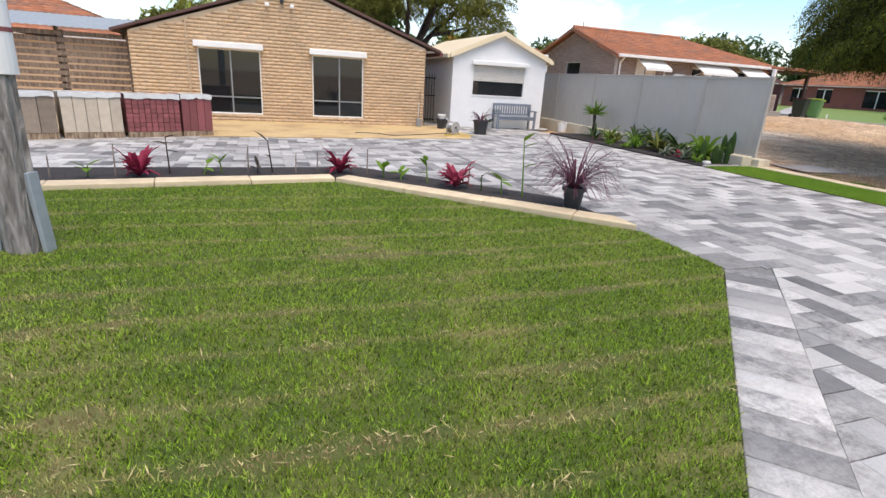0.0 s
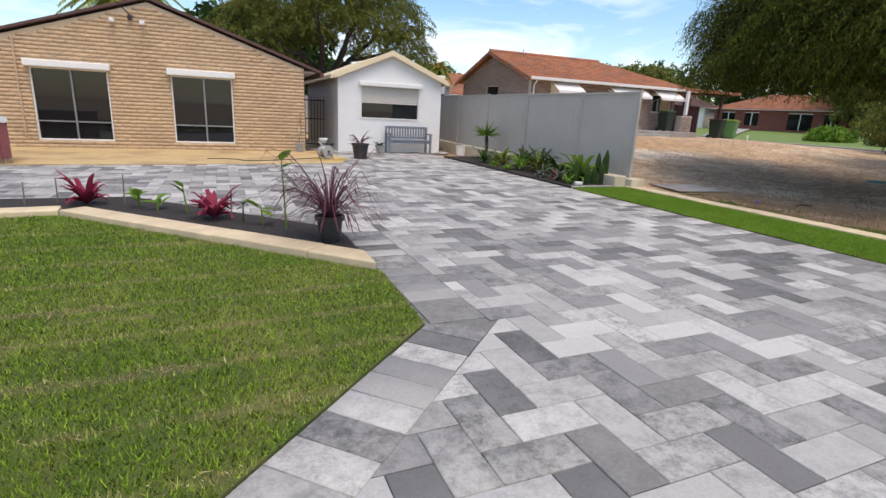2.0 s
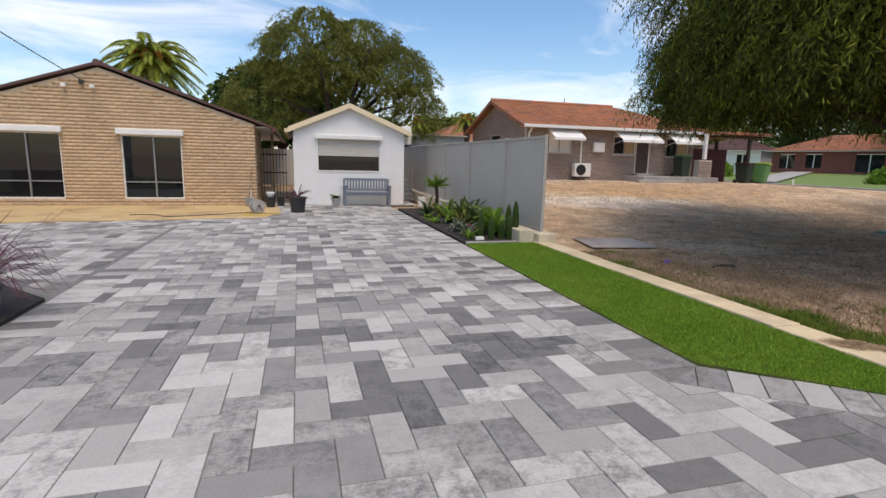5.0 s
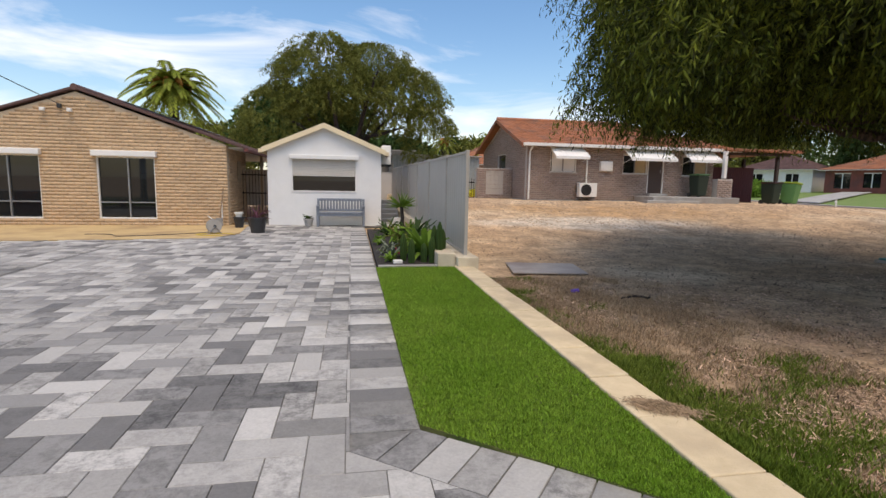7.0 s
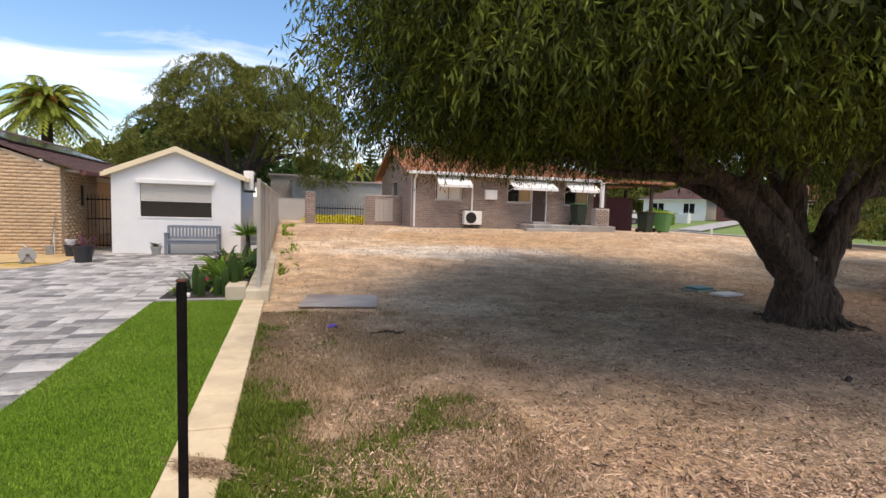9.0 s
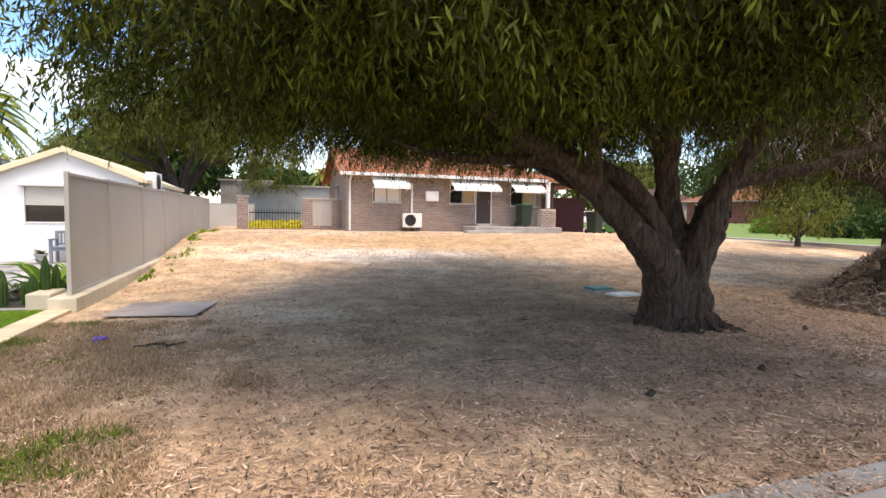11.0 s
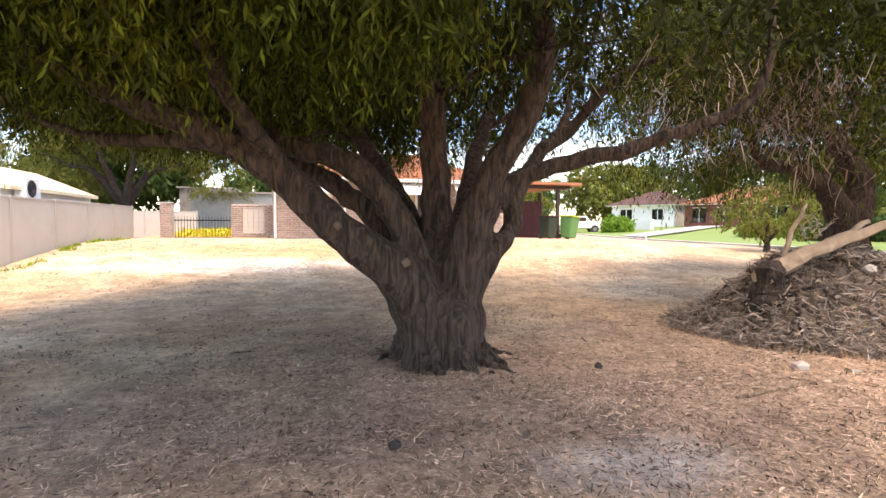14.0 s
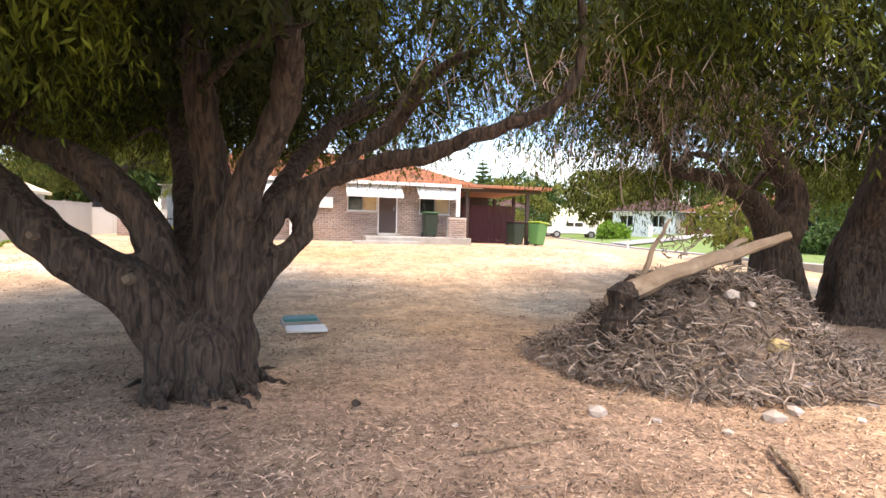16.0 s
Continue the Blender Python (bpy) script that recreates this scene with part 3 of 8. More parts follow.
# ---- brick walls ----
def wall_bricks(name, parent, mat, mortar, origin, along, length, height, thick, holes=(), gable=None, brick=(0.23, 0.076), face=-1, keep=0):
    """A brick skin on a mortar core: origin at the wall's lower corner, along 'x' or 'y'. holes: (a0, a1, z0, z1).
    gable: (height at a) added as a function of a. The skin's courses stand 6 mm proud."""
    ox, oy, oz = origin
    top = gable or (lambda a: height)

    def place(a, d, z):
        return (ox + a, oy + d, oz + z) if along == "x" else (ox + d, oy + a, oz + z)
    # core, cut in strips round the holes
    cuts = sorted({0.0, length, *[h[0] for h in holes], *[h[1] for h in holes], *([length / 2] if gable else [])})
    if gable:
        cuts = sorted(set(cuts) | {gable.peak})
    bm = bm_new()
    for a0, a1 in zip(cuts, cuts[1:]):
        mid = (a0 + a1) / 2
        spans, z = [], 0.0
        for h in sorted((h for h in holes if h[0] <= mid <= h[1]), key=lambda h: h[2]):
            spans.append((z, h[2], False))
            z = h[3]
        spans.append((z, None, True))
        for z0, z1, last in spans:
            t0, t1 = (top(a0), top(a1)) if last else (z1, z1)
            if not last and z1 - z0 < 1e-3:
                continue
            near, back = (0.006, thick) if face < 0 else (-0.006, -thick)
            p = [bm.verts.new(place(a, d, zz)) for d in (near, back) for a, zz in ((a0, z0), (a1, z0), (a1, t1), (a0, t0))]
            for f in ((0, 1, 2, 3), (7, 6, 5, 4), (0, 4, 5, 1), (1, 5, 6, 2), (2, 6, 7, 3), (3, 7, 4, 0)):
                bm.faces.new([p[i] for i in f])
    bmesh.ops.remove_doubles(bm, verts=bm.verts[:], dist=0.0005)
    bmesh.ops.recalc_face_normals(bm, faces=bm.faces[:])
    core = part(name, bm, mortar, parent)
    # bricks
    L, H, J = brick[0], brick[1], 0.010
    V, F = [], []
    row, z = 0, 0.0
    while z < height + 3:
        a = -(L + J) / 2 if row % 2 else 0.0
        any_row = False
        while a < length:
            b0, b1 = max(a, 0.0), min(a + L, length)
            a += L + J
            if b1 - b0 < 0.03:
                continue
            zt = z + H
            lim = min(top(b0), top(b1))
            if zt > lim:
                continue
            any_row = True
            pieces = [(b0, b1)]
            for h in holes:
                if zt <= h[2] + 1e-3 or z >= h[3] - 1e-3:
                    continue
                nxt = []
                for c0, c1 in pieces:
                    if c1 <= h[0] or c0 >= h[1]:
                        nxt.append((c0, c1))
                        continue
                    if h[0] - c0 > 0.02:
                        nxt.append((c0, h[0]))
                    if c1 - h[1] > 0.02:
                        nxt.append((h[1], c1))
                pieces = nxt
            for c0, c1 in pieces:
                d0 = 0.0 + random.uniform(-0.0015, 0.0015)
                s = 1 if face < 0 else -1
                k = len(V)
                V += [place(c0, s * d0, z), place(c1, s * d0, z), place(c1, s * d0, zt), place(c0, s * d0, zt),
                      place(c0, s * 0.008, z), place(c1, s * 0.008, z), place(c1, s * 0.008, zt), place(c0, s * 0.008, zt)]
                F += [(k, k + 1, k + 2, k + 3), (k, k + 4, k + 5, k + 1), (k + 1, k + 5, k + 6, k + 2), (k + 2, k + 6, k + 7, k + 3), (k + 3, k + 7, k + 4, k)]
        row += 1
        z += H + J
        if not any_row and row > 3:
            break
    skin = fast_mesh("brickwork", V, F, mat, core)
    tagged(skin, kind="stuff")
    return core


class Gable:
    def __init__(self, eave0, eave1, peak, ridge, length):
        self.e0, self.e1, self.peak, self.ridge, self.length = eave0, eave1, peak, ridge, length

    def __call__(self, a):
        if a <= self.peak:
            return self.e0 + (self.ridge - self.e0) * a / self.peak
        return self.ridge + (self.e1 - self.ridge) * (a - self.peak) / (self.length - self.peak)


def window(name, parent, x0, x1, y, z0, z1, frame_mat, mullions=(), transoms=(), sill=None, deep=0.10):
    """A glazed opening in a wall along x: frame, panes set back, bars."""
    w = part(name, box(x0, x1, y + deep, y + deep + 0.02, z0, z1), M_GLASS, parent)
    t = 0.035
    part("jamb", box(x0, x0 + t, y + 0.03, y + deep - 0.003, z0, z1, 0.004), frame_mat, w)
    part("jamb", box(x1 - t, x1, y + 0.03, y + deep - 0.003, z0, z1, 0.004), frame_mat, w)
    part("head", box(x0 + t, x1 - t, y + 0.03, y + deep - 0.003, z1 - t, z1, 0.004), frame_mat, w)
    part("sill_bar", box(x0 + t, x1 - t, y + 0.03, y + deep - 0.003, z0, z0 + t, 0.004), frame_mat, w)
    for m in mullions:
        part("mullion", box(m - 0.02, m + 0.02, y + 0.045, y + deep - 0.003, z0 + t, z1 - t), M_ALU, w)
    for zt in transoms:
        part("transom", box(x0 + t, x1 - t, y + 0.05, y + deep - 0.004, zt - 0.018, zt + 0.018), M_ALU, w)
    if sill:
        part("sill", box(x0 - 0.05, x1 + 0.05, y - 0.04, y + 0.06, z0 - 0.06, z0 - 0.002, 0.006), sill, w)
    return w


def roof_slope(name, parent, mat, p00, p10, p01, p11, tile=(0.30, 0.33), thick=0.03):
    """A tiled slope: eave from p00 to p10, ridge from p01 to p11; each course is a row of separate curved tiles."""
    p00, p10, p01, p11 = (Vector(p) for p in (p00, p10, p01, p11))
    run, wide = ((p01 - p00).length + (p11 - p10).length) / 2, max((p10 - p00).length, (p11 - p01).length)
    nr, nc = max(1, round(run / tile[1])), max(1, round(wide / tile[0]))
    up = (p10 - p00 if (p10 - p00).length > 0.1 else p11 - p01).cross(p01 - p00).normalized()
    V, F = [], []
    for r in range(nr):
        for c in range(nc):
            def at(u, v, lift):
                a = p00.lerp(p10, u)
                b = p01.lerp(p11, u)
                return a.lerp(b, v) + up * lift
            u0, u1, v0, v1 = c / nc, (c + 1) / nc, r / nr, min(1.0, (r + 1.12) / nr)
            um = u0 + (u1 - u0) * 0.35
            k = len(V)
            V += [at(u0, v0, 0.05), at(um, v0, 0.075), at(u1, v0, 0.045), at(u1, v1, 0.01), at(um, v1, 0.03), at(u0, v1, 0.015),
                  at(u0, v0, 0.02), at(um, v0, 0.02), at(u1, v0, 0.02)]
            F += [(k, k + 1, k + 4, k + 5), (k + 1, k + 2, k + 3, k + 4), (k + 6, k + 7, k + 1, k), (k + 7, k + 8, k + 2, k + 1)]
    bm = bm_new()
    q = [bm.verts.new(p) for p in (p00, p10, p11, p01)]
    if (p11 - p01).length < 0.05:
        bm.faces.new(q[:2] + [q[3]])
    else:
        bm.faces.new(q)
    base = part(name, bm, mat, parent)
    so = base.modifiers.new("thick", "SOLIDIFY")
    so.thickness, so.offset = thick, 0
    tiles = fast_mesh("tiles", [tuple(v) for v in V], F, mat, base)
    tagged(tiles, kind="stuff")
    return base


# ---- tan brick house ----
HX0, HX1, HY = -3.45, 4.92, 16.65
def tan_house():
    h = thing("brick_house", "single-storey tan brick house with brown tiled gable roof", "house")
    w1, w2 = (-1.78, -0.10), (1.36, 2.92)
    L = HX1 - HX0
    g = Gable(2.30, 2.42, 0.95 - HX0, 3.78, L)
    holes = [(a - HX0, b - HX0, 0.2, 2.0) for a, b in (w1, w2)]
    wall_bricks("wall_front", h, M_BRICK_TAN, M_MORTAR_TAN, (HX0, HY, 0.0), "x", L, 2.4, 0.23, holes, g, (0.29, 0.086))
    wall_bricks("wall_side", h, M_BRICK_TAN, M_MORTAR_TAN, (HX1, HY + 0.235, 0.0), "y", 2.6, 2.42, 0.22, [(1.2, 1.75, 1.35, 2.0)], None, (0.29, 0.086), 1)
    part("side_window", box(HX1 - 0.12, HX1 - 0.10, HY + 1.45, HY + 1.97, 1.36, 1.99), M_GLASS, h)
    part("wall_recess", box(HX1 - 2.2, HX1 - 2.0, HY + 2.85, HY + 12, 0, 2.42), M_MORTAR_TAN, h)
    part("wall_return", box(HX1 - 2.0, HX1 - 0.23, HY + 2.62, HY + 2.83, 0, 2.42), M_MORTAR_TAN, h)
    part("wall_back", box(HX0, HX1 - 2.2, HY + 11.8, HY + 12, 0, 2.3), M_MORTAR_TAN, h)
    part("wall_left", box(HX0, HX0 + 0.2, HY + 0.24, HY + 11.79, 0, 2.28), M_MORTAR_TAN, h)
    part("ceiling_soffit", box(HX1 - 2.0, HX1 + 0.45, HY + 0.3, HY + 12.2, 2.34, 2.38), M_WHITE, h)
    part("verandah_post", box(HX1 + 0.25, HX1 + 0.35, HY + 4.2, HY + 4.3, 0, 2.34, 0.005), M_MORTAR_TAN, h)
    for (a, b), mul in ((w1, -0.92), (w2, 2.18)):
        win = window("window", h, a, b, HY, 0.2, 2.0, M_WHITE, [mul], [0.68])
        part("shutter_box", box(a - 0.08, b + 0.08, HY - 0.15, HY - 0.002, 2.0, 2.17, 0.02), M_WHITE, win)
    # roof: ridge runs back from the gable
    rx, rz, y0, y1 = 0.95, 3.86, HY - 0.06, HY + 12.4
    sl = (3.78 - 2.42) / (HX1 - 0.95)
    el, er = HX0 - 0.4, HX1 + 0.5
    zl, zr = rz - (rx - el) * (3.78 - 2.30) / (0.95 - HX0), rz - (er - rx) * sl
    roof_slope("roof_slope", h, M_TILE_DARK, (er, y0, zr), (er, y1, zr), (rx, y0, rz), (rx, y1, rz))
    roof_slope("roof_slope", h, M_TILE_DARK, (el, y1, zl), (el, y0, zl), (rx, y1, rz), (rx, y0, rz))
    part("ridge_cap", tube([(rx, y0 - 0.02, rz + 0.04), (rx, y1, rz + 0.04)], 0.09, 10), M_TILE_DARK, h)
    part("gutter", box(er - 0.02, er + 0.10, y0 + 0.1, y1, zr - 0.09, zr + 0.02, 0.01), material("maroon_gutter", (0.16, 0.05, 0.045), None, 3, 0.5), h)
    for sx, ez in ((el, zl), (er, zr)):
        bm = bm_new()
        d = (Vector((rx, 0, rz)) - Vector((sx, 0, ez)))
        q = []
        for p in (Vector((sx, 0, ez)), Vector((rx, 0, rz))):
            for y in (y0 - 0.015, y0 + 0.05):
                for dz in (0.0, 0.065):
                    q.append(bm.verts.new((p.x, y, p.z + dz)))
        for f in ((0, 1, 5, 4), (2, 6, 7, 3), (1, 3, 7, 5), (0, 4, 6, 2), (0, 2, 3, 1), (4, 5, 7, 6)):
            bm.faces.new([q[i] for i in f])
        bmesh.ops.recalc_face_normals(bm, faces=bm.faces[:])
        part("barge", bm, M_TILE_DARK, h)
    # solar panels on the slope towards the shed
    for i in range(5):
        y = HY + 1.2 + i * 1.72
        a, b = 1.7, 3.3
        za, zb = rz - (a - rx) * sl + 0.14, rz - (b - rx) * sl + 0.14
        bm = bm_new()
        q = [bm.verts.new(p) for p in ((a, y, za), (b, y, zb), (b, y + 1.66, zb), (a, y + 1.66, za))]
        bm.faces.new(q)
        pn = part("solar_panel", bm, M_SOLAR, h)
        so = pn.modifiers.new("thick", "SOLIDIFY")
        so.thickness = 0.04
    # floodlights and cable bracket on the gable
    part("bracket", box(0.50, 0.60, HY - 0.10, HY - 0.002, 3.30, 3.42, 0.01), M_BLACK, h)
    for x in (0.14, 0.82):
        f = part("floodlight", box(x - 0.06, x + 0.06, HY - 0.16, HY - 0.05, 3.20, 3.30, 0.02), M_WHITE, h)
        part("arm", tube([(x, HY - 0.05, 3.27), (x, HY, 3.30)], 0.015), M_BLACK, f)
    part("downpipe", tube([(-2.02, HY - 0.03, 0.3), (-2.02, HY - 0.03, 2.7)], 0.02), M_MORTAR_TAN, h, "painted conduit")
    part("plinth_pipe", tube([(4.75, HY - 0.06, 0.0), (4.75, HY - 0.06, 0.75)], 0.02), M_WHITE, h)


tan_house()

# ---- white shed ----
SX0, SX1, SY = 6.02, 9.55, 17.06
def white_shed():
    s = thing("garden_room", "white rendered gabled garden room with roller shutter window", "shed")
    px, ez, pz, back = 7.76, 2.36, 3.10, 23.2
    wx0, wx1, wz0, wz1 = 6.74, 8.76, 1.06, 2.10
    bm = bm_new()
    for pts in (((SX0, 0), (wx0, 0), (wx0, 2.66), (SX0, ez)), ((wx1, 0), (SX1, 0), (SX1, ez), (wx1, 2.68)), ((wx0, 0), (wx1, 0), (wx1, wz0), (wx0, wz0)), ((wx0, wz1), (wx1, wz1), (wx1, 2.68), (px, pz), (wx0, 2.66))):
        lo = [bm.verts.new((x, SY, z)) for x, z in pts]
        hi = [bm.verts.new((x, SY + 0.12, z)) for x, z in pts]
        k = len(pts)
        bm.faces.new(lo)
        bm.faces.new(hi[::-1])
        for i in range(k):
            bm.faces.new((lo[i], hi[i], hi[(i + 1) % k], lo[(i + 1) % k]))
    bmesh.ops.remove_doubles(bm, verts=bm.verts[:], dist=0.0005)
    bmesh.ops.recalc_face_normals(bm, faces=bm.faces[:])
    part("wall_front", bm, M_RENDER, s)
    part("wall_side", box(SX1 - 0.12, SX1, SY + 0.122, back, 0, ez), M_RENDER, s)
    part("wall_side", box(SX0, SX0 + 0.12, SY + 0.122, back, 0, ez), M_RENDER, s)
    part("wall_back", box(SX0 + 0.12, SX1 - 0.12, back - 0.12, back, 0, ez), M_RENDER, s)
    w = part("window", box(wx0, wx1, SY + 0.07, SY + 0.09, wz0, wz1), M_GLASS, s)
    for a, b, c, d in ((wx0, wx0 + 0.04, wz0, wz1), (wx1 - 0.04, wx1, wz0, wz1), (wx0 + 0.04, wx1 - 0.04, wz0, wz0 + 0.04)):
        part("frame", box(a, b, SY - 0.02, SY + 0.066, c, d, 0.004), M_WHITE, w)
    part("shutter_box", box(wx0 - 0.06, wx1 + 0.06, SY - 0.14, SY - 0.002, wz1 - 0.02, wz1 + 0.12, 0.02), M_WHITE, w)
    sh = new("roller_shutter")
    sh.parent = w
    z = 1.56
    while z < wz1 - 0.03:
        part("slat", box(wx0 + 0.045, wx1 - 0.045, SY + 0.015, SY + 0.035, z, z + 0.045, 0.006), M_SHUTTER, sh)
        z += 0.05
    # roof
    for sx in (SX0 - 0.15, SX1 + 0.15):
        sl = (pz - ez) / (px - SX0) if sx < px else (pz - ez) / (SX1 - px)
        zz = pz + 0.05 - abs(sx - px) * sl
        bm = bm_new()
        q = [bm.verts.new(p) for p in ((sx, SY - 0.12, zz), (px, SY - 0.12, pz + 0.05), (px, back + 0.1, pz + 0.05), (sx, back + 0.1, zz))]
        bm.faces.new(q)
        r = part("roof_sheet", bm, M_CREAM, s)
        so = r.modifiers.new("thick", "SOLIDIFY")
        so.thickness, so.offset = 0.05, 0
        bm = bm_new()
        q = []
        for x, z in ((sx, zz), (px, pz + 0.05)):
            for y in (SY - 0.17, SY - 0.122):
                for dz in (-0.10, 0.06):
                    q.append(bm.verts.new((x, y, z + dz)))
        for f in ((0, 1, 5, 4), (2, 6, 7, 3), (1, 3, 7, 5), (0, 4, 6, 2), (0, 2, 3, 1), (4, 5, 7, 6)):
            bm.faces.new([q[i] for i in f])
        bmesh.ops.recalc_face_normals(bm, faces=bm.faces[:])
        part("barge_board", bm, M_CREAM, s, "cream metal barge board")
        part("gutter", box(min(sx, sx + (0.1 if sx > px else -0.1)), max(sx, sx + (0.1 if sx > px else -0.1)), SY - 0.1, back, zz - 0.10, zz + 0.02, 0.01), M_CREAM, s)


white_shed()


def air_conditioner(at, turn, label):
    a = thing("air_conditioner", label, "air conditioner", at=at, turn=turn)
    part("casing", box(-0.42, 0.42, -0.15, 0.15, 0, 0.62, 0.02), M_WHITE, a)
    bm = bm_new()
    for i in range(9):
        r = 0.04 + 0.025 * i
        add_tube(bm, [(-0.1 + r * math.cos(t), -0.165, 0.31 + r * math.sin(t)) for t in np.linspace(0, 2 * math.pi, 20)], [0.004] * 20, 4)
    part("grille", bm, M_BLACK, a)
    part("fan_opening", tube([(-0.1, -0.158, 0.31), (-0.1, -0.151, 0.31)], 0.25, 24), M_BLACK, a)
    for x in (-0.3, 0.3):
        part("foot", box(x - 0.04, x + 0.04, -0.17, 0.17, -0.06, -0.001, 0.005), M_BLACK, a)
    return a


air_conditioner((SX1 + 0.2, 18.0, 2.0), 90, "white outdoor air-conditioner unit on garden room wall")

# ---- neighbouring house on the bank ----
NY, NX0, NX1, NZ = 21.96, 16.2, 25.4, 0.78
def grey_house():
    h = thing("brick_house", "mauve-grey brick bungalow with orange tiled roof and white awnings", "house")
    L = NX1 - NX0
    wins = [(17.28, 18.52, 2.0, 2.95), (20.78, 22.0, 2.0, 2.85), (23.78, 25.1, 1.95, 2.85)]
    door = (22.02, 22.84, 1.12, 2.9)
    holes = [(a - NX0, b - NX0, c - NZ, d - NZ) for a, b, c, d in wins + [door]]
    wall_bricks("wall_front", h, M_BRICK_GREY, M_MORTAR_GREY, (NX0, NY, NZ), "x", L, 2.45, 0.23, holes, None, (0.23, 0.076))
    depth, ry, rz = 7.6, NY + 3.8, 4.62
    g = Gable(2.45, 2.45, 3.8 - 0.235, rz - NZ - 0.1, depth - 0.235)
    wall_bricks("wall_gable", h, M_BRICK_GREY, M_MORTAR_GREY, (NX0, NY + 0.235, NZ), "y", depth - 0.235, 2.45, 0.23, [(3.0, 4.4, 1.2, 2.1)], g, (0.23, 0.076))
    part("side_window", box(NX0 + 0.10, NX0 + 0.12, NY + 3.24, NY + 4.63, NZ + 1.2, NZ + 2.1), M_GLASS, h)
    part("wall_right", box(NX1 - 0.2, NX1, NY + 0.235, NY + depth, NZ - 0.2, NZ + 2.45), M_MORTAR_GREY, h)
    part("wall_back", box(NX0 + 0.23, NX1 - 0.2, NY + depth - 0.2, NY + depth, NZ, NZ + 2.45), M_MORTAR_GREY, h)
    part("footing", box(NX0 - 0.02, NX1 + 0.02, NY - 0.02, NY + depth, NZ - 0.5, NZ - 0.003), M_CONCRETE, h)
    ez, y0, y1 = 3.16, NY - 0.45, NY + depth + 0.45
    xl, xr, hip = NX0 - 0.35, NX1 + 1.0, 3.4
    roof_slope("roof_slope", h, M_TILE_RED, (xl, y0, ez), (xr, y0, ez), (xl, ry, rz), (xr - hip, ry, rz))
    roof_slope("roof_slope", h, M_TILE_RED, (xr, y1, ez), (xl, y1, ez), (xr - hip, ry, rz), (xl, ry, rz))
    roof_slope("roof_hip", h, M_TILE_RED, (xr, y0, ez), (xr, y1, ez), (xr - hip, ry, rz), (xr - hip, ry, rz))
    part("ridge_cap", tube([(xl, ry, rz + 0.05), (xr - hip, ry, rz + 0.05)], 0.10, 10), M_TILE_RED, h)
    part("gutter", box(xl, xr, y0 - 0.10, y0 + 0.02, ez - 0.08, ez + 0.05, 0.01), M_WHITE, h)
    part("soffit", box(xl + 0.02, xr - 0.02, y0 + 0.03, NY - 0.01, ez - 0.06, ez - 0.02), M_WHITE, h)
    for ya in (y0, y1):
        bm = bm_new()
        q = []
        for y, z in ((ya, ez), (ry, rz)):
            for x in (xl - 0.04, xl + 0.02):
                for dz in (-0.14, 0.03):
                    q.append(bm.verts.new((x, y, z + dz)))
        for f in ((0, 1, 5, 4), (2, 6, 7, 3), (1, 3, 7, 5), (0, 4, 6, 2), (0, 2, 3, 1), (4, 5, 7, 6)):
            bm.faces.new([q[i] for i in f])
        bmesh.ops.recalc_face_normals(bm, faces=bm.faces[:])
        part("barge", bm, M_TILE_RED, h)
    blind = material("tan_blind", (0.50, 0.38, 0.22), (0.44, 0.33, 0.19), 4, 0.8)
    for i, (a, b, c, d) in enumerate(wins):
        w = window("window", h, a, b, NY, c, d, M_WHITE, [(a + b) / 2], (), M_MORTAR_GREY)
        part("blind", box((a + b) / 2 + 0.03 if i else a + 0.1, b - 0.05, NY + 0.085, NY + 0.095, c + 0.04, d - 0.04), blind if i else M_WHITE, w)
    d = part("door", box(door[0] + 0.05, door[1] - 0.05, NY + 0.06, NY + 0.10, door[2], door[3] - 0.05, 0.006), material("brown_screen_door", (0.085, 0.055, 0.045), (0.065, 0.045, 0.038), 20, 0.6), h)
    for a, b, c, e in ((door[0], door[0] + 0.048, door[2], door[3]), (door[1] - 0.048, door[1], door[2], door[3]), (door[0] + 0.05, door[1] - 0.05, door[3] - 0.047, door[3])):
        part("frame", box(a, b, NY + 0.0, NY + 0.12, c, e, 0.004), M_WHITE, d)
    part("handle", box(door[1] - 0.16, door[1] - 0.12, NY + 0.03, NY + 0.058, 2.05, 2.2, 0.004), M_ALU, d)
    # awnings
    for a, b in ((17.2, 18.75), (20.7, 22.95), (23.6, 25.25)):
        bm = bm_new()
        k = int((b - a) / 0.08)
        top = [bm.verts.new((a + (b - a) * j / k, NY - 0.03, 3.12 + (0.012 if j % 2 else 0))) for j in range(k + 1)]
        low = [bm.verts.new((a + (b - a) * j / k, NY - 0.85, 2.66 + (0.012 if j % 2 else 0))) for j in range(k + 1)]
        lip = [bm.verts.new((a + (b - a) * j / k, NY - 0.86, 2.55)) for j in range(k + 1)]
        for j in range(k):
            bm.faces.new((top[j], low[j], low[j + 1], top[j + 1]))
            bm.faces.new((low[j], lip[j], lip[j + 1], low[j + 1]))
        aw = part("awning", bm, M_WHITE, h, "white corrugated metal window awning")
        so = aw.modifiers.new("thick", "SOLIDIFY")
        so.thickness = 0.008
        for x in (a + 0.03, b - 0.03):
            part("stay", tube([(x, NY - 0.02, 2.45), (x, NY - 0.82, 2.64)], 0.012, 6), M_WHITE, aw)
    part("downpipe", tube([(16.34, NY - 0.30, 3.1), (16.30, NY - 0.06, 2.85), (16.30, NY - 0.06, NZ)], 0.045), M_WHITE, h)
    part("downpipe", tube([(19.0, NY - 0.06, 2.9), (19.0, NY - 0.06, 1.5)], 0.04), M_WHITE, h)
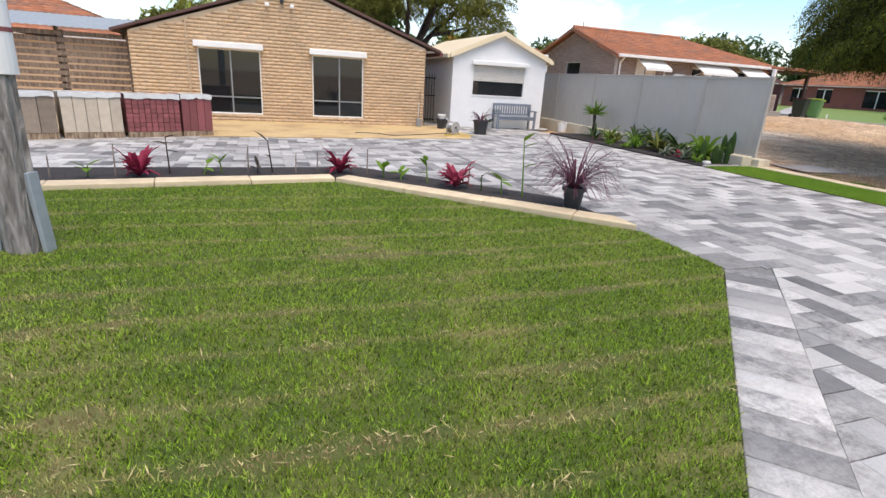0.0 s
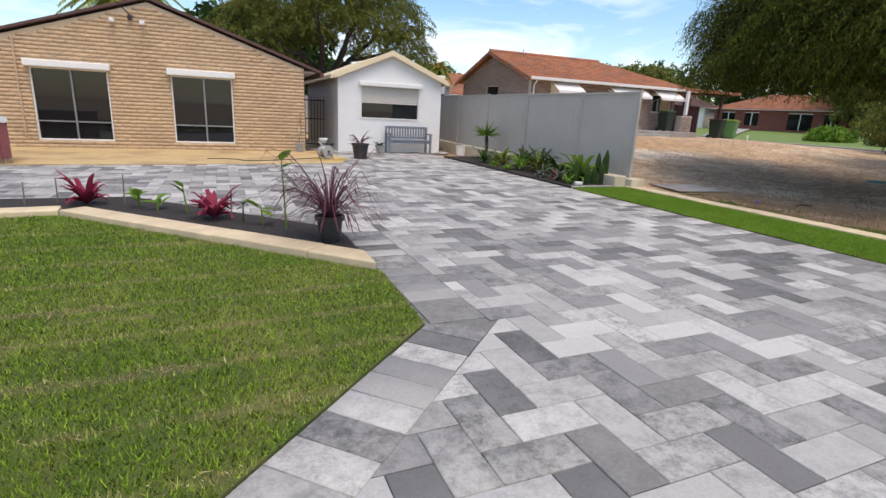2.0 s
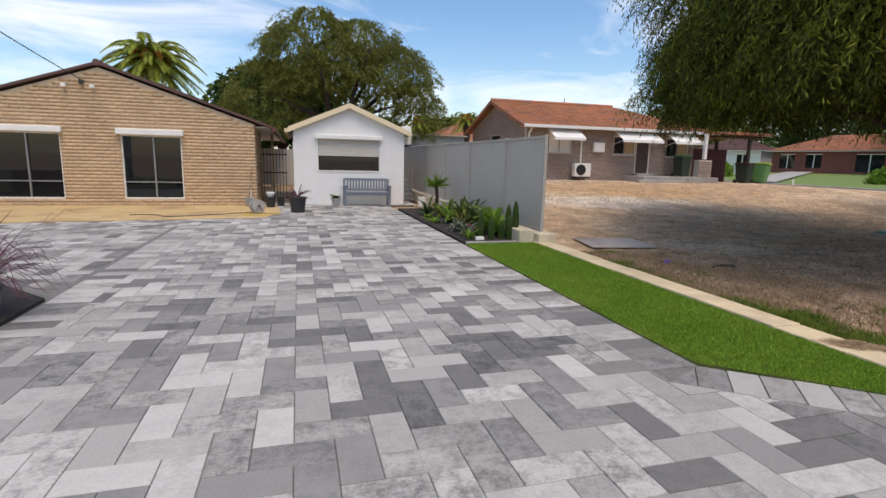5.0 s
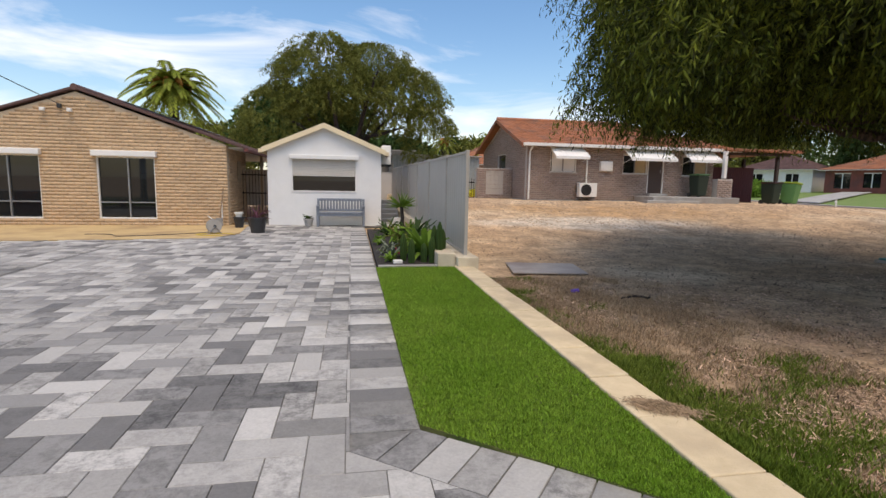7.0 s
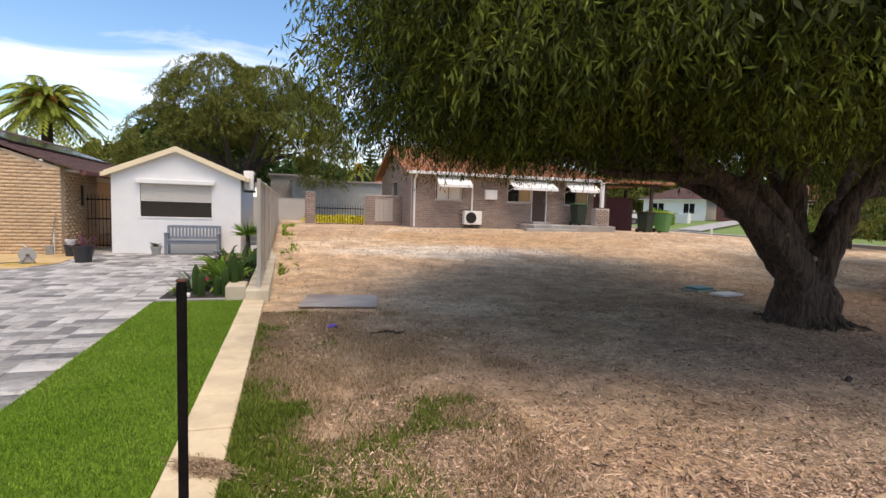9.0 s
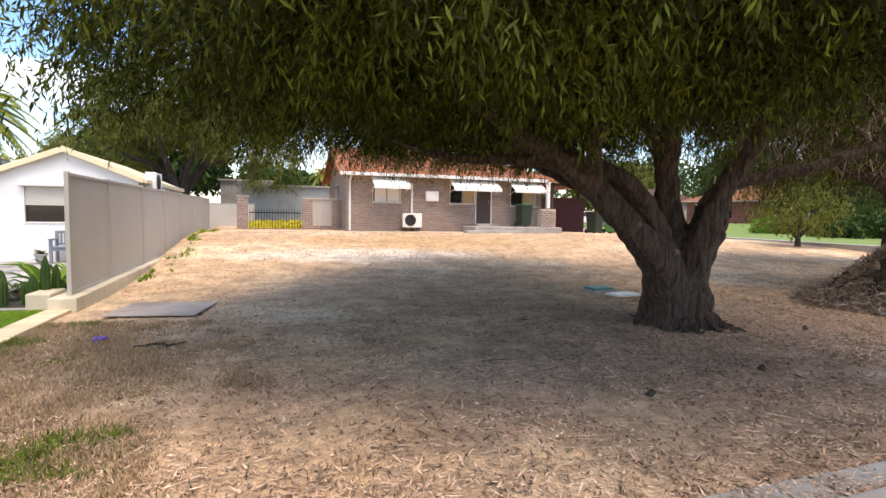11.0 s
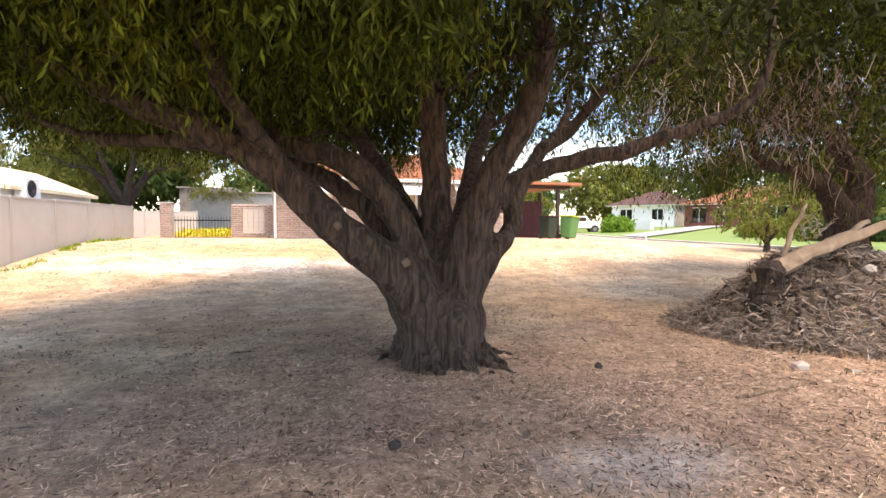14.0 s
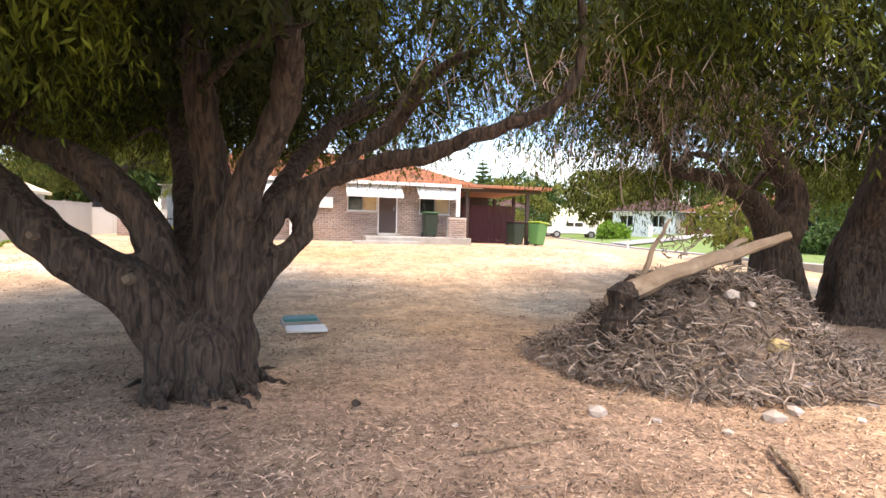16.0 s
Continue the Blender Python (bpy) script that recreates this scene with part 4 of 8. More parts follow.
    mb = part("meter_box", box(19.62, 20.2, NY - 0.16, NY - 0.002, 2.08, 2.52, 0.01), M_WHITE, h)
    part("door", box(19.66, 20.16, NY - 0.172, NY - 0.162, 2.12, 2.48, 0.004), M_WHITE, mb)
    part("porch_slab", box(21.4, 25.6, NY - 1.6, NY - 0.025, 0.55, 1.0, 0.02), M_CONCRETE, h)
    part("porch_step", box(20.9, 23.4, NY - 1.95, NY - 1.61, 0.5, 0.85, 0.02), M_CONCRETE, h)
    part("porch_step", box(22.0, 22.9, NY - 0.35, NY - 0.03, 1.003, 1.12, 0.01), M_CONCRETE, h)
    wall_bricks("porch_pillar", h, M_BRICK_GREY, M_MORTAR_GREY, (24.75, NY - 1.2, 1.003), "x", 0.75, 0.82, 0.35)
    part("porch_post", box(25.1, 25.25, NY - 1.1, NY - 0.95, 1.86, 3.08, 0.01), M_WHITE, h)
    # carport
    c = thing("carport", "open timber carport with orange tiled roof edge", "carport")
    maroon = material("maroon_slat", (0.10, 0.02, 0.025), (0.075, 0.016, 0.02), 8, 0.6)
    dark = material("dark_timber", (0.06, 0.035, 0.028), (0.045, 0.028, 0.022), 9, 0.7)
    for x, y in ((25.75, 21.6), (28.5, 21.6), (28.9, 24.2), (28.9, 27.0)):
        part("post", box(x - 0.07, x + 0.07, y - 0.07, y + 0.07, 0.55, 2.95, 0.008), dark, c)
    part("beam", box(25.5, 29.1, 21.5, 21.66, 2.96, 3.10, 0.01), dark, c)
    part("roof", box(25.45, 29.5, 21.2, 28.5, 3.11, 3.24, 0.02), M_TILE_RED, c)
    gm = part("gate", box(25.9, 28.4, 22.96, 23.0, 0.75, 0.85), maroon, c)
    for i in range(21):
        x = 25.95 + i * 0.118
        part("slat", box(x, x + 0.095, 22.9, 22.95, 0.72, 2.45, 0.004), maroon, gm)
    part("wall", box(25.5, 29.0, 28.3, 28.5, 0.6, 3.1), dark, c)


grey_house()


def passage():
    """Iron side gate between the brick house and the garden room, and the sheet fence closing the yard behind."""
    y = 18.2
    g = thing("iron_gate", "black iron picket gate between brick house and garden room", "gate")
    for z in (0.12, 0.95, 1.55):
        part("rail", box(5.02, 5.80, y - 0.015, y + 0.015, z, z + 0.035), M_BLACK_STEEL, g)
    for i in range(8):
        x = 5.06 + i * 0.10
        part("picket", tube([(x, y, 0.05), (x, y, 1.66), (x, y, 1.74)], [0.009, 0.009, 0.002], 6), M_BLACK_STEEL, g)
    f = thing("back_fence", "beige colour-coated steel sheet fence behind garden room", "fence")
    for i in range(4):
        x = 2.6 + i * 2.4
        part("post", box(x - 0.03, x + 0.03, 29.2, 29.26, 0.0, 1.95, 0.005), M_FENCE_POST, f)
        part("panel", box(x + 0.035, x + 2.365, 29.22, 29.235, 0.03, 1.9), M_FENCE, f)
        part("rail", box(x + 0.035, x + 2.365, 29.205, 29.25, 1.9, 1.94, 0.004), M_FENCE_POST, f)
    part("post", box(12.17, 12.23, 29.2, 29.26, 0.0, 1.95, 0.005), M_FENCE_POST, f)


passage()
air_conditioner((18.96, NY - 0.25, 0.92), 0, "white split air-conditioner outdoor unit beside brick wall")


def side_gate():
    y = 24.2
    g = thing("picket_gate", "black steel picket gate with spear tops", "gate", at=(0, 0, 0))
    part("rail", box(12.2, 14.4, y - 0.015, y + 0.015, 0.72, 0.76), M_BLACK_STEEL, g)
    part("rail", box(12.2, 14.4, y - 0.015, y + 0.015, 1.45, 1.49), M_BLACK_STEEL, g)
    for i in range(19):
        x = 12.24 + i * 0.118
        part("picket", tube([(x, y, 0.66), (x, y, 1.58), (x, y, 1.66)], [0.011, 0.011, 0.002], 6), M_BLACK_STEEL, g)
    p = thing("brick_pillar", "mauve-grey brick gate pillar", "pillar")
    wall_bricks("pillar_body", p, M_BRICK_GREY, M_MORTAR_GREY, (11.72, y - 0.2, 0.5), "x", 0.44, 1.65, 0.42)
    part("cap", box(11.69, 12.19, y - 0.23, y + 0.25, 2.16, 2.21, 0.01), M_CONCRETE, p)
    w = thing("garden_wall", "mauve-grey brick wall with patterned breeze block panel", "wall")
    wall_bricks("wall_body", w, M_BRICK_GREY, M_MORTAR_GREY, (14.45, y - 0.2, 0.5), "x", 1.75, 1.66, 0.25, [(0.45, 1.3, 0.5, 1.5)])
    for i in range(4):
        for j in range(5):
            x, z = 14.9 + i * 0.2125, 1.0 + j * 0.2
            b = box(x + 0.004, x + 0.208, y - 0.17, y - 0.05, z + 0.004, z + 0.196, 0.012)
            bl = part("breeze_block", b, M_MORTAR_GREY, w)


side_gate()


def metal_shed(name, x0, x1, y0, y1, z0, z1, mat, label, ridge=0.35):
    s = thing(name, label, "shed")
    bm = bm_new()
    k = int((x1 - x0) / 0.1)
    lo, hi = [], []
    for j in range(k + 1):
        x, d = x0 + (x1 - x0) * j / k, 0.015 if j % 2 else 0.0
        lo.append(bm.verts.new((x, y0 - d, z0)))
        hi.append(bm.verts.new((x, y0 - d, z1)))
    for j in range(k):
        bm.faces.new((lo[j], lo[j + 1], hi[j + 1], hi[j]))
    part("front_sheet", bm, mat, s)
    part("body", box(x0, x1, y0 + 0.02, y1, z0, z1), mat, s)
    part("roof", prism([(x0 - 0.15, y0 - 0.2), (x1 + 0.15, y0 - 0.2), (x1 + 0.15, y1 + 0.1), (x0 - 0.15, y1 + 0.1)], z1, z1 + 0.08), M_CONCRETE, s)
    return s


tap = thing("water_tap", "short white standpipe tap on bare ground", "tap", at=(36.0, 25.2, 0.38))
part("pipe", tube([(0, 0, -0.1), (0, 0, 0.5)], 0.04, 10), M_WHITE, tap)
part("spout", tube([(0, 0, 0.44), (-0.12, -0.05, 0.42), (-0.15, -0.06, 0.34)], 0.025, 8), M_WHITE, tap)
M_ZINC = material("weathered_zinc", (0.36, 0.38, 0.37), (0.28, 0.30, 0.29), 3, 0.5, metal=0.3)
metal_shed("metal_shed", 11.2, 16.8, 33.0, 37.0, 0.5, 3.1, M_ZINC, "weathered grey-green corrugated metal shed")
metal_shed("metal_shed", 9.8, 13.0, 37.2, 42.0, 0.5, 3.6, M_CONCRETE, "pale corrugated metal shed with shallow roof")

# ---- foliage ----
def sprays(name, parent, mat, starts, outs, length, leaf, per, rng, droop=1.0, width=0.16):
    """Drooping sprays of narrow leaves: from each start a twig runs outward and bends down, with leaves along it."""
    k = len(starts)
    s = np.linspace(0.12, 1.0, per)[None, :, None]
    L = (length * rng.uniform(0.55, 1.25, k))[:, None, None]
    p = starts[:, None, :] + outs[:, None, :] * L * s * 0.75 + np.array([0, 0, -1.0]) * L * droop * s ** 1.8
    p = p + rng.normal(0, 0.025, p.shape) * L
    d = np.concatenate([outs[:, None, :] * (1 - s) * 0.7 + np.array([0, 0, -1.0]) * (0.3 + droop * s)], 1) + rng.normal(0, 0.55, p.shape)
    d /= np.linalg.norm(d, axis=-1, keepdims=True)
    side = np.cross(d, rng.normal(0, 1, p.shape))
    side /= np.linalg.norm(side, axis=-1, keepdims=True) + 1e-9
    ll = leaf * rng.uniform(0.6, 1.3, p.shape[:2])[..., None]
    w = ll * width * 0.5
    v = np.stack([p, p + d * ll * 0.45 + side * w, p + d * ll, p + d * ll * 0.45 - side * w], 2).reshape(-1, 3)
    ob = fast_mesh(name, v, np.arange(len(v)).reshape(-1, 4), mat, parent)
    tagged(ob, kind="stuff")
    return ob


def dome_points(centre, radius, z_low, z_top, count, rng, shell=0.25, lumps=0.18, freq=0.9, gap=-0.22):
    """Points in the outer shell of a lumpy dome, thinned into clumps."""
    out = []
    cx, cy = centre
    while len(out) < count:
        a, u = rng.uniform(0, 2 * math.pi), rng.uniform(0, 1)
        z = z_low + (z_top - z_low) * u
        e = math.sqrt(max(0.0, 1 - max(0.0, (u - 0.25) / 0.75) ** 2.2))
        q = noise.noise(Vector((math.cos(a) * 2.2, math.sin(a) * 2.2, z * 0.8 + cx)))
        r = radius * e * (1 + lumps * 1.6 * q) * (1 - shell * rng.uniform(0, 1) ** 1.5)
        p = Vector((cx + r * math.cos(a), cy + r * math.sin(a), z))
        if noise.noise(p * freq + Vector((5, 1, 2))) < gap + rng.uniform(-0.15, 0.1):
            continue
        out.append((p.x, p.y, p.z, math.cos(a), math.sin(a)))
    return np.array(out)


def limb(points, radii, sides=10, seed=0, wobble=0.05):
    """A crooked limb: points smoothed into more rings, with uneven girth."""
    pts = [Vector(p) for p in points]
    fine, rr = [], []
    for i in range(len(pts) - 1):
        p0, p1, p2, p3 = pts[max(i - 1, 0)], pts[i], pts[i + 1], pts[min(i + 2, len(pts) - 1)]
        for j in range(6):
            t = j / 6
            fine.append(0.5 * ((2 * p1) + (p2 - p0) * t + (2 * p0 - 5 * p1 + 4 * p2 - p3) * t * t + (3 * p1 - p0 - 3 * p2 + p3) * t ** 3))
            rr.append(radii[i] + (radii[i + 1] - radii[i]) * t)
    fine.append(pts[-1])
    rr.append(radii[-1])
    for i in range(1, len(fine) - 1):
        fine[i] = fine[i] + Vector((noise.noise(Vector((i * 0.5, seed, 0))), noise.noise(Vector((i * 0.5, seed, 7))), noise.noise(Vector((i * 0.5, seed, 13))))) * wobble
    bm = bm_new()
    rings = add_tube(bm, fine, rr, sides)
    for ring, r in zip(rings, rr):
        c = sum((v.co for v in ring), Vector()) / len(ring)
        for kk, v in enumerate(ring):
            f = 1 + 0.16 * noise.noise(Vector((kk * 1.7, seed * 3.1, c.z * 1.2 + c.x))) + 0.10 * math.sin(kk * 2.1 + seed)
            v.co = c + (v.co - c) * f
    return bm


def trunk_mesh(base, radius, height, lean, seed, sides=28, flare=0.45, ribs=5):
    """A fluted, flaring trunk."""
    bm = bm_new()
    rings, n = [], 12
    for i in range(n + 1):
        u = i / n
        r = radius * (1 + flare * (1 - u) ** 4) * (1 - 0.5 * max(0.0, (u - 0.55) / 0.45) ** 2)
        c = Vector(base) + Vector((lean[0] * u, lean[1] * u, height * u - 0.08))
        ring = []
        for k in range(sides):
            a = 2 * math.pi * k / sides
            f = 1 + 0.11 * math.sin(ribs * a + 1.6 * u + seed) + 0.12 * noise.noise(Vector((math.cos(a) * 2, math.sin(a) * 2, u * 2 + seed))) * 1.5
            f += 0.10 * (1 - u) ** 5 * max(0, math.sin(7 * a + seed))
            ring.append(bm.verts.new(c + Vector((math.cos(a), math.sin(a), 0)) * r * f))
        rings.append(ring)
    for r0, r1 in zip(rings, rings[1:]):
        for k in range(sides):
            bm.faces.new((r0[k], r0[(k + 1) % sides], r1[(k + 1) % sides], r1[k]))
    bm.faces.new(rings[-1])
    bm.faces.new(rings[0][::-1])
    return bm


def merged_wood(tree, trunk, limbs):
    """Trunk and main limbs grown together into one skin, with furrows along the grain."""
    for extra in limbs:
        me = bpy.data.meshes.new("limb")
        extra.to_mesh(me)
        extra.free()
        trunk.from_mesh(me)
        bpy.data.meshes.remove(me)
    ob = part("trunk", trunk, M_BARK, tree, smooth=True)
    rm = ob.modifiers.new("grow", "REMESH")
    rm.mode, rm.voxel_size, rm.use_smooth_shade = "VOXEL", 0.035, True
    sm = ob.modifiers.new("soften", "SMOOTH")
    sm.factor, sm.iterations = 0.6, 9
    tex = bpy.data.textures.new("furrows", "STUCCI")
    tex.noise_scale = 0.16
    dp = ob.modifiers.new("furrows", "DISPLACE")
    dp.texture, dp.strength, dp.mid_level = tex, 0.03, 0.5
    return ob


def twigs(name, parent, mat, centre, spread3, count, rng, length=0.5):
    V, F = [], []
    for i in range(count):
        p = np.array(centre) + rng.normal(0, 1, 3) * spread3
        d = rng.normal(0, 1, 3)
        d[2] -= 0.3
        d /= np.linalg.norm(d)
        q = p + d * length * rng.uniform(0.4, 1.2)
        m = (p + q) / 2 + rng.normal(0, 0.05, 3)
        s = np.cross(d, [0, 0, 1.0])
        s = s / (np.linalg.norm(s) + 1e-9) * 0.006
        k = len(V)
        V += [p - s, p + s, m + s, m - s, q + s * 0.3, q - s * 0.3]
        F += [(k, k + 1, k + 2, k + 3), (k + 3, k + 2, k + 4, k + 5)]
    return tagged(fast_mesh(name, V, F, mat, parent), kind="stuff")


def big_tree_one():
    rng = np.random.default_rng(21)
    t = thing("weeping_tree", "large spreading tree with fissured multi-limbed trunk and drooping foliage", "tree", at=(0, 0, 0))
    limbs = [
        ([(18.45, 5.7, 0.25), (18.12, 5.55, 0.86), (17.72, 5.45, 1.16), (17.42, 5.42, 1.42), (17.05, 5.5, 1.78), (16.6, 5.5, 2.08), (15.9, 5.3, 2.35), (15.0, 5.0, 2.8), (13.8, 4.8, 3.5)], [0.30, 0.25, 0.20, 0.18, 0.165, 0.15, 0.12, 0.09, 0.05]),
        ([(18.45, 5.75, 0.6), (18.26, 5.75, 1.15), (18.04, 5.78, 1.58), (17.66, 5.8, 1.96), (17.1, 6.0, 2.15), (16.2, 6.5, 2.5), (14.9, 7.2, 3.3)], [0.22, 0.17, 0.155, 0.14, 0.12, 0.10, 0.05]),
        ([(18.35, 5.9, 0.7), (18.0, 6.15, 1.35), (17.62, 6.3, 1.75), (17.0, 6.6, 2.1), (16.3, 7.2, 2.4)], [0.18, 0.14, 0.12, 0.10, 0.05]),
        ([(18.6, 5.85, 0.7), (18.62, 5.98, 1.3), (18.59, 6.05, 2.0), (18.51, 5.92, 2.7), (18.4, 6.1, 3.6), (18.2, 6.5, 5.2)], [0.24, 0.19, 0.165, 0.14, 0.11, 0.05]),
        ([(18.7, 5.7, 0.7), (18.86, 5.5, 1.4), (19.0, 5.42, 1.86), (19.26, 5.26, 2.4), (19.34, 5.0, 2.95), (19.1, 4.7, 3.5), (19.2, 4.2, 4.6)], [0.24, 0.17, 0.145, 0.14, 0.12, 0.09, 0.05]),
        ([(18.8, 5.75, 0.8), (19.05, 5.85, 1.4), (19.35, 5.95, 1.78), (19.77, 5.9, 1.98), (20.66, 5.45, 2.22), (21.2, 5.2, 2.42), (21.62, 5.0, 2.62), (21.8, 4.9, 3.0), (21.7, 4.8, 3.8)], [0.20, 0.13, 0.115, 0.10, 0.085, 0.075, 0.07, 0.06, 0.04]),
        ([(18.8, 5.7, 0.6), (19.12, 5.75, 1.05), (19.42, 5.85, 1.35), (19.5, 5.95, 1.7), (19.9, 6.2, 2.2), (20.39, 6.3, 2.55), (20.67, 5.95, 3.03), (21.2, 5.7, 3.3)], [0.20, 0.12, 0.105, 0.10, 0.095, 0.085, 0.07, 0.04]),
        ([(20.1, 6.25, 2.35), (20.5, 6.6, 2.9), (20.9, 7.2, 3.7)], [0.08, 0.06, 0.03]),
        ([(18.75, 5.9, 0.9), (19.1, 6.5, 1.7), (19.7, 7.6, 2.7), (20.5, 9.0, 3.6), (21.2, 10.4, 4.4)], [0.18, 0.13, 0.11, 0.09, 0.05]),
        ([(18.5, 5.9, 0.8), (18.3, 6.5, 1.6), (18.0, 7.4, 2.4), (17.6, 8.6, 3.2), (17.2, 10.2, 4.0)], [0.2, 0.15, 0.12, 0.10, 0.05]),
        ([(17.05, 5.5, 1.85), (16.6, 4.8, 2.5), (16.4, 4.0, 3.1), (16.2, 3.0, 3.8)], [0.10, 0.085, 0.07, 0.04]),
        ([(16.6, 5.5, 2.1), (15.9, 5.9, 2.12), (15.2, 6.3, 2.2), (14.5, 6.6, 2.5)], [0.10, 0.075, 0.06, 0.03]),
    ]
    merged_wood(t, trunk_mesh((18.57, 5.72, 0.0), 0.43, 0.8, (0.03, 0.0), 1.0, flare=0.2), [limb(p, r, 12, i + 1.0) for i, (p, r) in enumerate(limbs)])
    # pale scars of lopped branches on the bark
    for x, y, z, r in ((17.50, 5.20, 1.36, 0.036), (18.12, 5.26, 1.02, 0.046)):
        part("branch_scar", limb([(x + 0.02, y + 0.16, z - 0.02), (x, y + 0.05, z), (x - 0.01, y - 0.012, z + 0.005)], [r, r * 1.05, r * 0.7], 12, x, 0.0), M_SCAR, t, "pale lopped branch scar")
    # roots at the foot
    for i in range(16):
        a = rng.uniform(0, 2 * math.pi)
        s = rng.uniform(0.02, 0.16)
        c, d = math.cos(a), math.sin(a)
        q = [(18.57 + c * 0.42, 5.68 + d * 0.42, rng.uniform(0.08, 0.22)), (18.57 + c * (0.5 + 0.4 * s), 5.68 + d * (0.5 + 0.4 * s), 0.05), (18.57 + c * (0.55 + s) + rng.normal(0, 0.12), 5.68 + d * (0.55 + s) + rng.normal(0, 0.12), 0.0)]
        part("root", limb(q, [rng.uniform(0.04, 0.08), rng.uniform(0.025, 0.045), 0.01], 8, i + 90), M_BARK, t)
    # side branches
    for i in range(46):
        p, r = limbs[int(rng.integers(0, len(limbs)))]
        j = int(rng.integers(2, len(p)))
        q = Vector(p[j])
        a = rng.uniform(0, 2 * math.pi)
        s = rng.uniform(0.9, 2.2)
        e = q + Vector((math.cos(a) * s, math.sin(a) * s, rng.uniform(0.1, 1.0)))
        if (e.y < 2.6 and e.z < 3.2) or q.z < 2.3 or q.x > 20.0:
            continue
        m = (q + e) / 2 + Vector((0, 0, rng.uniform(0.05, 0.3)))
        part("branch", limb([q, m, e], [min(r[j], 0.05), 0.035, 0.012], 6, i), M_BARK, t)
    pts = dome_points((18.5, 6.2), 6.15, 2.75, 7.4, 20000, rng, 0.24, 0.15, 0.85, -0.02)
    pts = np.concatenate([pts, dome_points((13.7, 4.9), 2.35, 2.55, 6.0, 3800, rng, 0.5, 0.15, 0.7)])
    inner = []
    while len(inner) < 11000:
        x, y = rng.uniform(11.8, 25.0), rng.uniform(-0.6, 13.0)
        r = math.hypot(x - 18.5, y - 6.2)
        if r > 5.9 or r < 0.9:
            continue
        z = 2.75 + 0.55 * noise.noise(Vector((x * 0.7, y * 0.7, 4))) + rng.uniform(0, 1.8) + 0.30 * max(0, 3 - r)
        if noise.noise(Vector((x, y, z)) * 0.8) < -0.18 or (y < 5.2 and r < 4.6 and z < 3.9 and x > 17.4) or (x > 21.5 and z < 3.7 and rng.uniform() < 0.7):
            continue
        a = math.atan2(y - 6.2, x - 18.5) + rng.normal(0, 0.9)
        inner.append((x, y, z, math.cos(a), math.sin(a)))
    # low curtain of sprays hanging before the spreading limbs
    front = []
    while len(front) < 3600:
        x, y, z = rng.uniform(13.6, 18.3), rng.uniform(3.1, 6.0), rng.uniform(2.72, 3.7)
        if noise.noise(Vector((x, y, z)) * 0.9) < -0.15:
            continue
        a = rng.uniform(0, 2 * math.pi)
        front.append((x, y, z, 0.6 * math.cos(a), 0.6 * math.sin(a)))
    front = np.array(front)
    pts = np.concatenate([pts, np.array(inner)])
    keep = ~((pts[:, 1] < np.where(pts[:, 0] < 17.0, 2.2, 2.9)) & (pts[:, 2] < np.where(pts[:, 0] < 17.0, 3.5, 3.9))) & ~((pts[:, 0] > 21.8) & (pts[:, 2] < 3.9) & (rng.uniform(0, 1, len(pts)) < 0.75))
    keep &= ~((pts[:, 0] > 20.6) & (rng.uniform(0, 1, len(pts)) < 0.45))
    pts = np.concatenate([pts[keep], front])
    outs = np.stack([pts[:, 3], pts[:, 4], rng.uniform(-0.1, 0.5, len(pts))], -1)
    sprays("foliage", t, M_LEAF, pts[:, :3], outs, 0.6, 0.09, 22, rng, 0.95, 0.20)
    # crown filler; its near-black leaf colour paints the shade under the canopy
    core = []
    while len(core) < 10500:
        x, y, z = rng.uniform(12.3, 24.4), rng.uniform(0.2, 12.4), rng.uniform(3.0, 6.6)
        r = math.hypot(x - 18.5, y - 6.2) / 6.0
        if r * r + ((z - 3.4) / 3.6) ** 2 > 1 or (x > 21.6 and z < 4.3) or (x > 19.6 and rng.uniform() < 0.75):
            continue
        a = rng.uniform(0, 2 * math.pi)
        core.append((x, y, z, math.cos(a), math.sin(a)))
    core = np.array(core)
    sprays("inner_foliage", t, M_LEAF_SHADE, core[:, :3], np.stack([core[:, 3], core[:, 4], rng.uniform(-0.3, 0.3, len(core))], -1), 0.6, 0.13, 17, rng, 0.6, 0.28)
    twigs("twig_mass", t, M_TWIG, (21.8, 5.9, 3.1), (0.8, 0.7, 0.5), 280, rng)


